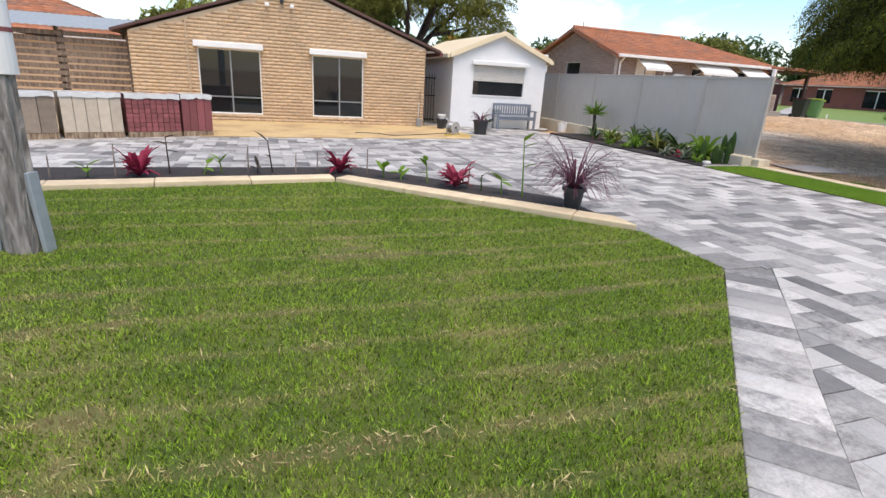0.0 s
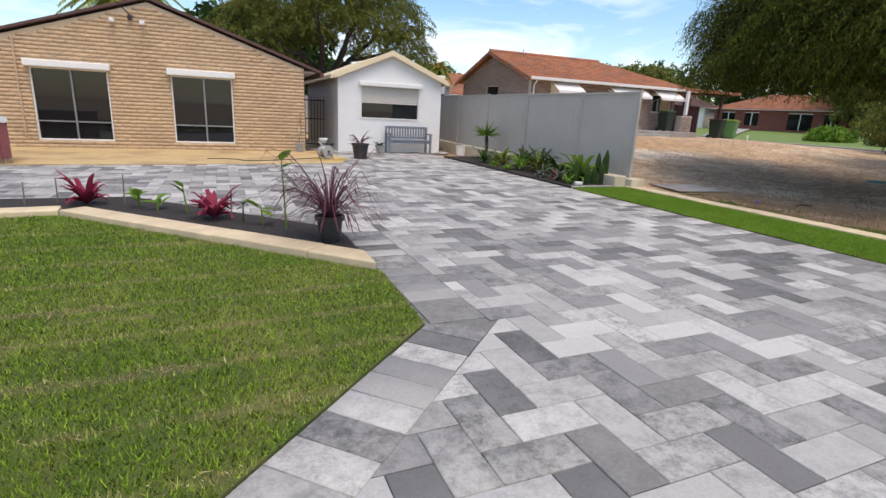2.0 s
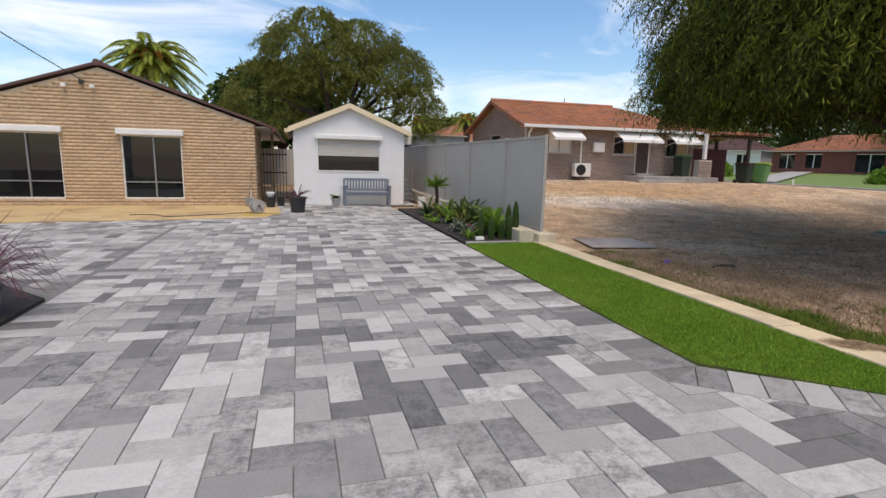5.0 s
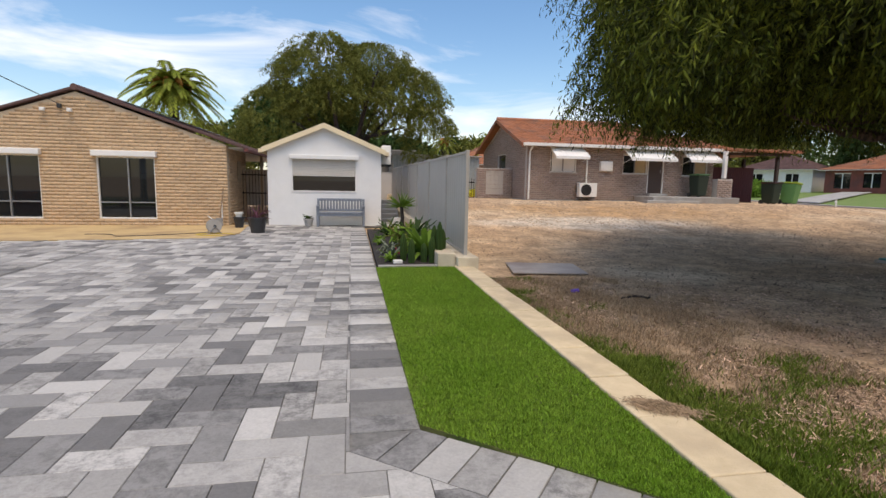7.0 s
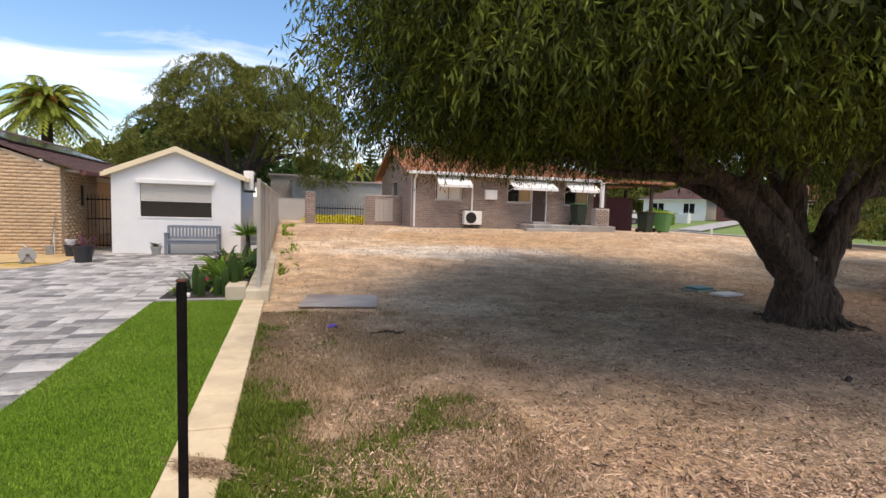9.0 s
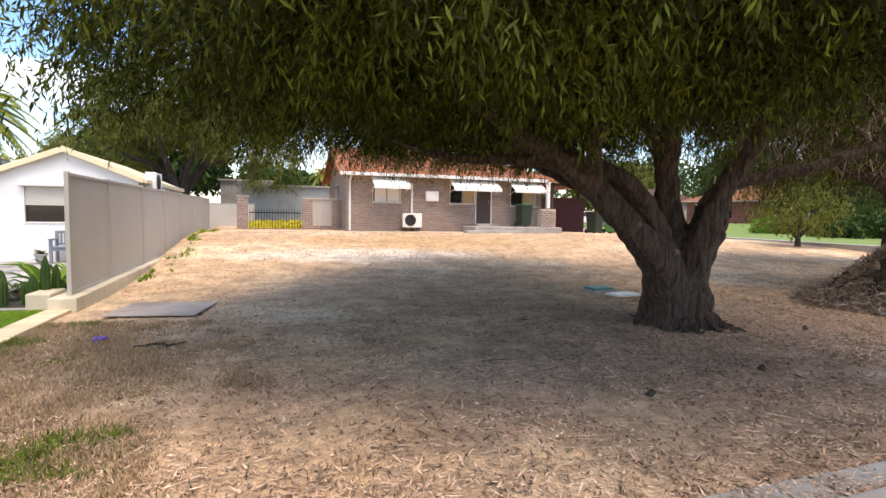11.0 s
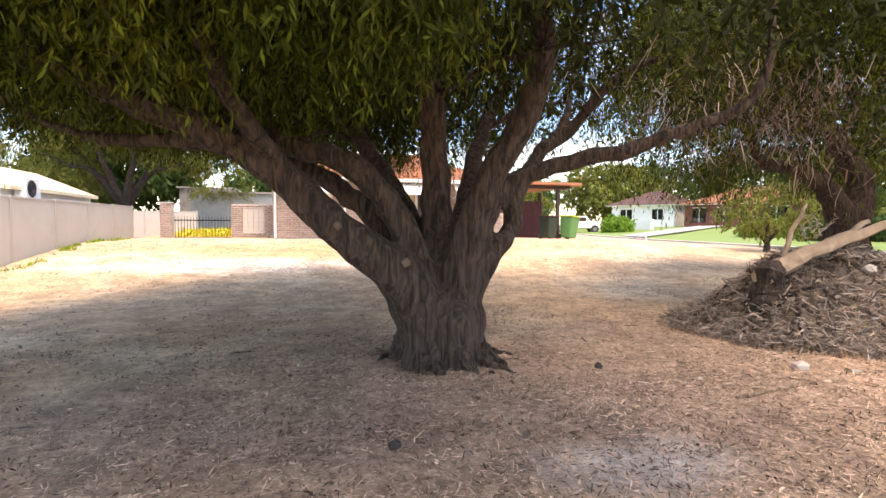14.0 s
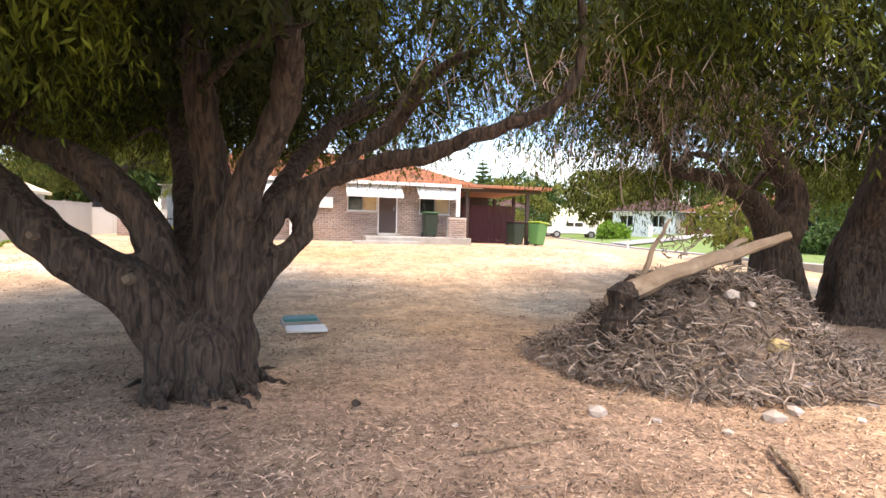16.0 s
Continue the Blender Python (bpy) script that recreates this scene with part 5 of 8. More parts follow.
def big_tree_two():
    rng = np.random.default_rng(33)
    t = thing("weeping_tree", "spreading twin-trunked tree with drooping foliage and bare twigs", "tree")
    limbs = [
        ([(27.75, 8.35, 1.2), (27.4, 8.3, 1.75), (26.9, 8.2, 2.15), (26.1, 8.2, 2.45), (25.35, 8.2, 2.55), (24.9, 8.1, 3.2), (24.2, 8.0, 4.0)], [0.30, 0.24, 0.18, 0.13, 0.11, 0.09, 0.04]),
        ([(27.8, 8.3, 1.5), (28.0, 8.3, 2.2), (27.6, 8.6, 3.2), (27.2, 9.0, 4.4)], [0.32, 0.24, 0.16, 0.07]),
        ([(29.0, 7.7, 1.6), (29.3, 7.8, 2.4), (29.9, 8.0, 3.6), (30.4, 8.2, 4.8)], [0.38, 0.26, 0.18, 0.07]),
        ([(28.9, 7.7, 1.6), (28.8, 7.2, 2.6), (28.6, 6.4, 3.6), (28.5, 5.4, 4.4)], [0.30, 0.22, 0.14, 0.06]),
    ]
    merged_wood(t, trunk_mesh((27.9, 8.3, 0.0), 0.42, 1.7, (-0.2, 0.1), 2.0), [trunk_mesh((28.75, 7.7, 0.0), 0.48, 1.9, (0.25, 0.0), 3.0)] + [limb(p, r, 12, i + 20.0) for i, (p, r) in enumerate(limbs)])
    for i in range(24):
        p, r = limbs[int(rng.integers(0, len(limbs)))]
        j = int(rng.integers(2, len(p)))
        q = Vector(p[j])
        a, s = rng.uniform(0, 2 * math.pi), rng.uniform(0.9, 2.0)
        e = q + Vector((math.cos(a) * s, math.sin(a) * s, rng.uniform(0.1, 1.0)))
        part("branch", limb([q, (q + e) / 2 + Vector((0, 0, 0.2)), e], [0.05, 0.035, 0.012], 6, i + 50), M_BARK, t)
    pts = dome_points((28.2, 7.6), 5.0, 2.9, 7.2, 12000, rng, 0.35, 0.15, 0.8)
    pts = pts[~((pts[:, 0] < 26.6) & (pts[:, 2] < 4.6) & (rng.uniform(0, 1, len(pts)) < 0.82))]
    outs = np.stack([pts[:, 3], pts[:, 4], rng.uniform(-0.1, 0.5, len(pts))], -1)
    sprays("foliage", t, M_LEAF, pts[:, :3], outs, 1.05, 0.13, 22, rng, 1.3, 0.20)
    # filler sprays in the shade-darkened leaf colour, as in the first tree
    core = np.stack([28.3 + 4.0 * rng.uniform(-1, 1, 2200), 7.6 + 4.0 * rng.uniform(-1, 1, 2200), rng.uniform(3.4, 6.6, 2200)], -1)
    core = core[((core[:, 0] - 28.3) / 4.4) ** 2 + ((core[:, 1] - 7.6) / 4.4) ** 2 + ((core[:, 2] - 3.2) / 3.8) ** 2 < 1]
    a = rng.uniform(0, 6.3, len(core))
    sprays("inner_foliage", t, M_LEAF_SHADE, core, np.stack([np.cos(a), np.sin(a), 0 * a], -1), 0.6, 0.2, 9, rng, 0.5, 0.35)
    twigs("twig_mass", t, M_TWIG, (25.1, 7.8, 3.35), (1.1, 0.9, 0.55), 2600, rng, 0.4)


def back_tree():
    rng = np.random.default_rng(44)
    t = thing("weeping_tree", "tall rounded olive-green tree behind garden room", "tree")
    cx, cy = 8.2, 31.5
    part("trunk", trunk_mesh((cx, cy, 0.0), 0.4, 2.6, (0.2, 0.0), 5.0), M_BARK_DARK, t, smooth=True)
    for i in range(9):
        a = i * 0.75
        e = Vector((cx + 3.6 * math.cos(a), cy + 3.0 * math.sin(a), 6.0 + 1.6 * math.sin(i * 2.1)))
        part("limb", limb([(cx + 0.15, cy, 2.2), (cx + 1.2 * math.cos(a), cy + 1.0 * math.sin(a), 3.8), e], [0.24, 0.15, 0.04], 8, i + 70, 0.15), M_BARK_DARK, t)
    for (ox, oy, r, zl, zt, k) in ((-1.2, 0, 2.6, 5.0, 9.8, 1500), (1.6, 0.4, 2.8, 5.4, 9.4, 1500), (-3.7, 0.3, 2.2, 3.0, 6.8, 1000), (3.7, 0.2, 2.3, 4.4, 8.2, 1000), (5.0, 0.0, 1.3, 2.8, 6.4, 450), (0.3, -0.6, 2.0, 6.0, 8.0, 600), (-2.4, -0.5, 1.6, 6.0, 8.6, 400)):
        pts = dome_points((cx + ox, cy + oy), r, zl, zt, k, rng, 0.4, 0.3, 0.6)
        outs = np.stack([pts[:, 3], pts[:, 4], rng.uniform(-0.1, 0.6, len(pts))], -1)
        sprays("foliage", t, M_LEAF_OLIVE, pts[:, :3], outs, 0.7, 0.17, 22, rng, 0.6, 0.22)


def palm(name, at, trunk_h, frond, count, seed, label):
    rng = np.random.default_rng(seed)
    t = thing(name, label, "palm tree", at=at)
    part("trunk", limb([(0, 0, 0), (0.05, 0, trunk_h * 0.5), (0, 0, trunk_h)], [0.3, 0.24, 0.28], 12, seed), M_BARK_DARK, t)
    part("fruit", limb([(0, 0, trunk_h - 0.3), (0, 0, trunk_h + 0.3)], [0.45, 0.35], 10, seed), M_FRUIT, t)
    for i in range(8):
        c, d = math.cos(i * 0.785), math.sin(i * 0.785)
        part("fruit_stalk", limb([(0.2 * c, 0.2 * d, trunk_h), (0.26 * frond * c, 0.26 * frond * d, trunk_h + 0.06 * frond), (0.36 * frond * c, 0.36 * frond * d, trunk_h - 0.10 * frond)], [0.03 * frond, 0.055 * frond, 0.03 * frond], 8, i), M_FRUIT, t)
    for i in range(count):
        a, up = i * 2.399, 1.0 - 1.7 * (i / count)
        L = frond * rng.uniform(0.85, 1.1)
        d = Vector((math.cos(a), math.sin(a), 0))
        spine, lv, lf = [], [], []
        for j in range(15):
            u = j / 14
            spine.append(Vector((0, 0, trunk_h)) + d * L * u * (0.95 - 0.25 * max(0, up)) + Vector((0, 0, L * (up * 1.15 * u - (0.48 + 0.42 * max(0, up)) * u * u))))
        side = Vector((-d.y, d.x, 0))
        for j in range(2, 15):
            p, tang = spine[j], (spine[j] - spine[j - 1]).normalized()
            for sgn in (-1, 1):
                for q in (0, 0.5):
                    b = p - tang * q * L / 14
                    tip = b + (side * sgn * 0.8 + tang * 0.7 + Vector((0, 0, -0.35))) * L * 0.17 * (1.15 - 0.6 * j / 14)
                    k = len(lv)
                    lv += [b, b + tang * 0.10 + (tip - b) * 0.4, tip, b - tang * 0.06 + (tip - b) * 0.4]
                    lf.append((k, k + 1, k + 2, k + 3))
        f = part("frond", tube(spine, [0.03 * (1 - 0.8 * j / 14) for j in range(15)], 5), M_LEAF_PALM, t)
        tagged(fast_mesh("leaflet_fringe", [tuple(v) for v in lv], lf, M_LEAF_PALM, f), kind="stuff")
    return t


big_tree_one()
big_tree_two()
back_tree()
palm("palm_tree", (-1.7, 33.3, 0), 6.8, 3.0, 64, 3, "date palm with arching green fronds and orange fruit stalks")

# ---- plants ----
def strap_plant(name, label, at, count, length, width, mat, seed, up=1.0, droop=0.9, thin=0.25, category="plant", parent=None):
    """A rosette of arching strap leaves, each a tapered folded blade."""
    rng = np.random.default_rng(seed)
    t = parent or thing(name, label, category, at=at, turn=float(rng.uniform(0, 360)))
    for i in range(count):
        a, L, e = rng.uniform(0, 2 * math.pi), length * rng.uniform(0.6, 1.15), up * rng.uniform(0.45, 1.15)
        d, s = Vector((math.cos(a), math.sin(a), 0)), Vector((-math.sin(a), math.cos(a), 0))
        bm = bm_new()
        rows = []
        for j in range(7):
            u = j / 6
            c = d * L * u * 0.75 + Vector((0, 0, L * (e * u - droop * u * u * rng.uniform(0.75, 1.0))))
            if c.z < 0.01 and u > 0.3:
                c.z = 0.01
            w = width * (thin + (1 - thin) * math.sin(math.pi * min(1, u * 0.9 + 0.12))) * 0.5 * (1 if j < 6 else 0.1)
            rows.append([bm.verts.new(c - s * w + Vector((0, 0, w * 0.5))), bm.verts.new(c), bm.verts.new(c + s * w + Vector((0, 0, w * 0.5)))])
        for r0, r1 in zip(rows, rows[1:]):
            bm.faces.new((r0[0], r0[1], r1[1], r1[0]))
            bm.faces.new((r0[1], r0[2], r1[2], r1[1]))
        part("leaf", bm, mat, t)
    return t


def paddle_leaf(bm, base, tip, width, normal):
    b, t = Vector(base), Vector(tip)
    s = (t - b).cross(Vector(normal)).normalized()
    left, mid, right = [], [], []
    for j in range(7):
        u = j / 6
        w = width * math.sin(math.pi * (0.06 + 0.94 * u) ** 0.8) * 0.5
        c = b.lerp(t, u) + Vector(normal) * 0.08 * math.sin(math.pi * u) * (t - b).length
        left.append(bm.verts.new(c - s * w))
        mid.append(bm.verts.new(c - Vector(normal) * w * 0.35))
        right.append(bm.verts.new(c + s * w))
    for j in range(6):
        bm.faces.new((left[j], mid[j], mid[j + 1], left[j + 1]))
        bm.faces.new((mid[j], right[j], right[j + 1], mid[j + 1]))


def shoot_plant(label, at, height, mat, leaves, seed, leaf=(0.22, 0.08)):
    """A young garden shoot: a thin stem with a few broad leaves."""
    rng = np.random.default_rng(seed)
    t = thing("garden_plant", label, "plant", "young plants in bed", at=at)
    lean = rng.uniform(-0.06, 0.06, 2)
    part("stem", tube([(0, 0, -0.02), (lean[0] * 0.5, lean[1] * 0.5, height * 0.5), (lean[0], lean[1], height)], [0.011, 0.009, 0.006], 7), mat, t)
    for i in range(leaves):
        u = rng.uniform(0.35, 1.0) if i else 1.0
        a = rng.uniform(0, 2 * math.pi)
        b = Vector((lean[0] * u, lean[1] * u, height * u))
        L = leaf[0] * rng.uniform(0.8, 1.2)
        tip = b + Vector((math.cos(a) * L * 0.8, math.sin(a) * L * 0.8, L * rng.uniform(-0.25, 0.7)))
        bm = bm_new()
        paddle_leaf(bm, b, tip, leaf[1] * rng.uniform(0.8, 1.2), (-math.cos(a) * 0.4, -math.sin(a) * 0.4, 0.8))
        part("leaf", bm, mat, t)


def stake(at, h):
    t = thing("garden_stake", "thin dark bamboo stake in garden bed", "stake", "stakes in bed", at=at)
    part("stick", tube([(0, 0, -0.03), (0.01, 0.004, h)], [0.010, 0.008], 6), M_TWIG, t)


def cordyline(at, seed):
    tagged(strap_plant("crimson_plant", "low crimson-leaved rosette plant in dark soil", at, 40, 0.36, 0.07, M_LEAF_RED, seed, 1.5, 0.75, 0.4), group="crimson plants in bed")


for i, (x, y) in enumerate(((-1.72, 7.55), (0.95, 7.78), (2.42, 6.62))):
    cordyline((x, y, 0.03), 60 + i)
for i, (x, y, h, m, n, lf) in enumerate((
        (-2.3, 7.55, 0.16, M_LEAF_FRESH, 4, (0.22, 0.09)), (-1.38, 7.75, 0.50, M_LEAF_BRONZE, 4, (0.26, 0.08)), (-0.95, 7.7, 0.15, M_LEAF_FRESH, 3, (0.25, 0.08)),
        (-0.72, 7.8, 0.22, M_LEAF_FRESH, 4, (0.22, 0.05)), (-0.25, 7.8, 0.1, M_LEAF_BRONZE, 3, (0.3, 0.06)), (-0.03, 7.85, 0.46, M_LEAF_BRONZE, 2, (0.24, 0.08)),
        (1.55, 7.45, 0.18, M_LEAF_FRESH, 4, (0.24, 0.10)), (1.78, 7.25, 0.14, M_LEAF_FRESH, 4, (0.25, 0.09)), (2.12, 7.0, 0.32, M_LEAF_FRESH, 3, (0.26, 0.09)),
        (2.72, 6.4, 0.2, M_LEAF_DARK, 3, (0.2, 0.04)), (2.92, 6.15, 0.22, M_LEAF_FRESH, 4, (0.25, 0.12)), (3.15, 5.98, 0.75, M_LEAF_FRESH, 3, (0.24, 0.11)))):
    word = {"fresh_green_leaves": "young light-green broad-leaved plant", "bronze_leaves": "tall dark bronze-leaved young plant", "dark_green_leaves": "small dark-green narrow-leaved plant"}[m.name]
    shoot_plant(word + " in soil bed", (x, y, 0.025), h, m, n, 80 + i, lf)
for i, (x, y, h) in enumerate(((-2.0, 7.6, 0.44), (-0.37, 7.9, 0.40), (0.62, 7.9, 0.34), (1.36, 7.75, 0.40), (-2.7, 7.5, 0.3), (0.3, 7.85, 0.3), (2.6, 6.6, 0.36), (-3.3, 7.4, 0.5), (-4.2, 7.3, 0.45))):
    stake((x, y, 0.0), h)


def plant_pot(name, label, at, r, h, mat, rim=0.02):
    t = thing(name, label, "plant pot", at=at)
    part("pot", lathe([(r * 0.72, 0.0), (r * 0.76, 0.01), (r * 0.98, h - 0.04), (r + rim, h - 0.04), (r + rim, h), (r - 0.015, h), (r - 0.03, h - 0.06)], 28), mat, t, smooth=False)
    part("potting_soil", tube([(0, 0, h - 0.075), (0, 0, h - 0.055)], r - 0.03, 20), M_SOIL, t)
    return t


p = plant_pot("nursery_pot", "black plastic nursery pot holding purple fountain grass", (3.50, 5.30, 0.025), 0.13, 0.27, M_BLACK)
strap_plant("fountain_grass", "purple fountain grass with long arching blades", (3.50, 5.30, 0.24), 150, 0.92, 0.012, M_LEAF_PURPLE, 71, 1.45, 1.15, 0.5)
p = plant_pot("tapered_pot", "large charcoal tapered plant pot", (6.12, 14.55, 0.0), 0.23, 0.42, M_BLACK)
strap_plant("cordyline", "purple cordyline with arching narrow leaves in pot", (6.12, 14.55, 0.36), 36, 0.55, 0.03, M_LEAF_PURPLE, 72, 1.15, 0.75, 0.4)
plant_pot("round_pot", "small grey pot beside bench", (7.28, 16.6, 0.0), 0.14, 0.24, M_CONCRETE)
strap_plant("succulent", "small grey-green succulent in pot", (7.28, 16.6, 0.2), 18, 0.26, 0.06, M_LEAF_DARK, 73, 1.0, 0.6, 0.5)
plant_pot("black_pot", "black plastic pot by corner of brick house", (5.35, 16.0, 0.0), 0.15, 0.32, M_BLACK)
plant_pot("black_pot", "black plastic pot by corner of brick house", (5.62, 16.5, 0.0), 0.13, 0.28, M_BLACK)
plant_pot("white_tub", "white plastic tub resting on pots", (5.35, 16.0, 0.32), 0.11, 0.14, M_WHITE)


def bench(at, turn):
    t = thing("garden_bench", "blue-grey painted timber garden bench with slatted back", "bench", at=at, turn=turn)
    W = 1.48
    for x in (-W / 2, W / 2 - 0.07):
        part("leg", box(x, x + 0.07, -0.25, -0.18, 0, 0.62, 0.006), M_BENCH, t)
        part("leg", box(x, x + 0.07, 0.18, 0.25, 0, 0.86, 0.006), M_BENCH, t)
        part("armrest", box(x - 0.01, x + 0.08, -0.29, 0.18, 0.62, 0.655, 0.006), M_BENCH, t)
    for i in range(4):
        y = -0.26 + i * 0.115
        part("seat_slat", box(-W / 2 + 0.005, W / 2 - 0.005, y, y + 0.10, 0.42, 0.445, 0.005), M_BENCH, t)
    part("apron", box(-W / 2 + 0.07, W / 2 - 0.07, -0.235, -0.205, 0.33, 0.415, 0.005), M_BENCH, t)
    part("top_rail", box(-W / 2 + 0.07, W / 2 - 0.07, 0.19, 0.23, 0.79, 0.87, 0.008), M_BENCH, t)
    part("bottom_rail", box(-W / 2 + 0.07, W / 2 - 0.07, 0.19, 0.23, 0.47, 0.53, 0.006), M_BENCH, t)
    for i in range(14):
        x = -W / 2 + 0.115 + i * 0.094
        part("back_slat", box(x, x + 0.05, 0.2, 0.222, 0.531, 0.789, 0.003), M_BENCH, t)


bench((8.27, 16.66, 0.0), 0)


def hose_reel(at):
    t = thing("hose_reel", "grey plastic garden hose reel standing on sand", "hose reel", at=at, turn=25)
    for y in (-0.11, 0.11):
        part("side_wheel", tube([(0, y - 0.012, 0.20), (0, y + 0.012, 0.20)], 0.17, 24), M_CONCRETE, t)
        part("stand", tube([(-0.16, y * 1.2, 0.0), (0, y * 1.2, 0.2), (0.16, y * 1.2, 0.0)], 0.014, 8), M_ALU, t)
    for i in range(6):
        y = -0.08 + i * 0.032
        part("hose_coil", tube([(0.12 * math.cos(a), y, 0.20 + 0.12 * math.sin(a)) for a in np.linspace(0, 2 * math.pi, 20)], 0.015, 6), M_ALU, t)
    part("handle", tube([(0.05, 0.13, 0.2), (0.05, 0.2, 0.32), (-0.1, 0.2, 0.45)], 0.013, 8), M_WHITE, t)
    part("hub", tube([(0, -0.14, 0.2), (0, 0.14, 0.2)], 0.035, 12), M_BLACK, t)


hose_reel((5.1, 14.2, 0.012))
hose = thing("garden_hose", "thin dark hose lying in loops on sand", "hose")
part("hose", tube([(5.0 - 2.9 * u + 0.25 * math.sin(9 * u), 14.1 + 0.35 * math.sin(7 * u + 1) - 0.5 * u, 0.022) for u in np.linspace(0, 1, 50)], 0.010, 6), M_BLACK, hose)
hose2 = thing("garden_hose", "yellow hose end and white pipe on sand", "hose")
part("hose", tube([(5.2 + 0.45 * math.cos(u), 13.9 + 0.25 * math.sin(u), 0.022) for u in np.linspace(0, 5.2, 30)], 0.011, 6), material("yellow_hose", (0.6, 0.45, 0.05), None, 5, 0.5), hose2)
shovel = thing("shovel", "long-handled shovel leaning on house corner", "shovel")
part("handle", tube([(4.72, 16.45, 0.25), (4.80, 16.61, 1.15)], 0.016, 8), M_DEADWOOD, shovel)
part("blade", box(4.62, 4.80, 16.38, 16.44, 0.012, 0.26, 0.008), M_ALU, shovel)

# ---- planting bed along the fence ----
def cactus(at, h, r, seed):
    t = thing("column_cactus", "ribbed green column cactus", "cactus", "cacti in bed", at=at)
    bm = bm_new()
    rings = []
    for i in range(9):
        u = i / 8
        rr = r * (0.85 + 0.15 * math.sin(math.pi * u)) * (1 if i < 7 else (0.75 if i == 7 else 0.25))
        rings.append([bm.verts.new((rr * (1 + 0.13 * math.cos(k * math.pi)) * math.cos(k * math.pi / 9), rr * (1 + 0.13 * math.cos(k * math.pi)) * math.sin(k * math.pi / 9), h * u)) for k in range(18)])
    for r0, r1 in zip(rings, rings[1:]):
        for k in range(18):
            bm.faces.new((r0[k], r0[(k + 1) % 18], r1[(k + 1) % 18], r1[k]))
    bm.faces.new(rings[-1])
    part("column", bm, M_LEAF_DARK, t)


for i, (x, y, h) in enumerate(((10.12, 9.05, 0.72), (9.98, 9.0, 0.46), (10.2, 9.2, 0.58), (9.85, 9.08, 0.34), (9.62, 9.0, 0.42), (10.05, 9.22, 0.64), (9.5, 9.25, 0.5))):
    cactus((x, y, 0.03), h, 0.055, 90 + i)
bed = [(9.95, 9.65, 34, 0.62, 0.10, M_LEAF_FRESH, "large bright-green agave with broad pointed leaves"), (10.0, 10.5, 26, 0.6, 0.08, M_LEAF_DARK, "dark-green strappy bromeliad"),
       (9.7, 10.9, 24, 0.5, 0.07, M_LEAF_OLIVE, "olive-green agave rosette"), (10.05, 11.5, 26, 0.62, 0.07, M_LEAF_DARK, "dark-green strappy bromeliad"),
       (9.35, 9.6, 26, 0.28, 0.05, M_LEAF_GREY, "pale grey-green succulent rosette"), (9.3, 10.2, 24, 0.26, 0.05, M_LEAF_GREY, "pale grey-green succulent rosette"),
       (9.6, 11.7, 24, 0.42, 0.06, M_LEAF_FRESH, "bright-green bromeliad"), (10.1, 12.4, 24, 0.6, 0.06, M_LEAF_DARK, "dark-green strappy bromeliad"), (9.75, 12.8, 22, 0.45, 0.05, M_LEAF_OLIVE, "olive-green agave rosette"),
       (9.5, 13.5, 22, 0.5, 0.05, M_LEAF_DARK, "dark-green strappy bromeliad"), (10.1, 13.6, 22, 0.5, 0.05, M_LEAF_FRESH, "bright-green bromeliad"), (9.25, 9.15, 22, 0.20, 0.04, M_LEAF_FRESH, "small leafy green ground cover plant"),
       (9.2, 11.6, 30, 0.18, 0.04, M_LEAF_FRESH, "low bright-green ground cover plant"), (9.55, 9.95, 20, 0.2, 0.05, M_LEAF_RED, "small red-orange bromeliad flower cluster"), (9.25, 12.4, 26, 0.18, 0.04, M_LEAF_FRESH, "low bright-green ground cover plant")]
for i, (x, y, n, L, w, m, lab) in enumerate(bed):
    strap_plant("bed_plant", lab + " beside fence", (x, y, 0.03), n, L * 1.25, w * 1.2, m, 100 + i, 1.3, 0.75, 0.45)
yu = thing("yucca", "spiky yucca with pale narrow leaves on short stem", "yucca", at=(9.95, 14.3, 0.03))
part("stem", tube([(0, 0, 0), (0.03, 0.0, 0.4), (0, 0, 0.72)], [0.06, 0.05, 0.05], 10), M_BARK_DARK, yu)
rng_y = np.random.default_rng(5)
for i in range(60):
    d = Vector(rng_y.normal(0, 1, 3))
    d.z = abs(d.z) * 0.9 - 0.15
    d.normalize()
    bm = bm_new()
    add_tube(bm, [Vector((0, 0, 0.74)), Vector((0, 0, 0.74)) + d * 0.22, Vector((0, 0, 0.74)) + d * 0.46], [0.014, 0.018, 0.002], 4)
    part("leaf", bm, M_LEAF_FRESH, yu)
part("light_cap", box(9.30, 9.46, 8.92, 9.02, 0.03, 0.09, 0.01), M_WHITE)
tagged(bpy.data.objects["light_cap"], "small white plastic garden light on bed edge", "garden light")
tagged(part("bed_edge", box(9.03, 10.3, 8.66, 8.74, -0.05, 0.045, 0.008), M_CONCRETE), "thin grey paver edging across garden bed", "edging", kind="structure")
tagged(part("white_tub", lathe([(0.14, 0.0), (0.16, 0.3), (0.17, 0.31), (0.15, 0.31)], 20), M_WHITE), "white plastic tub beside fence", "tub").matrix_world = pose(10.0, 16.2, 0.0)
steps = [(9.62, 10.3, 18.6 + i * 0.3, 18.9 + i * 0.3, 0.1 + i * 0.16) for i in range(5)]
st = thing("timber_steps", "weathered timber steps beside garden room", "steps")
for x0, x1, y0, y1, z in steps:
    part("step", box(x0, x1, y0, y1, 0.0, z, 0.01), M_ALU, st)

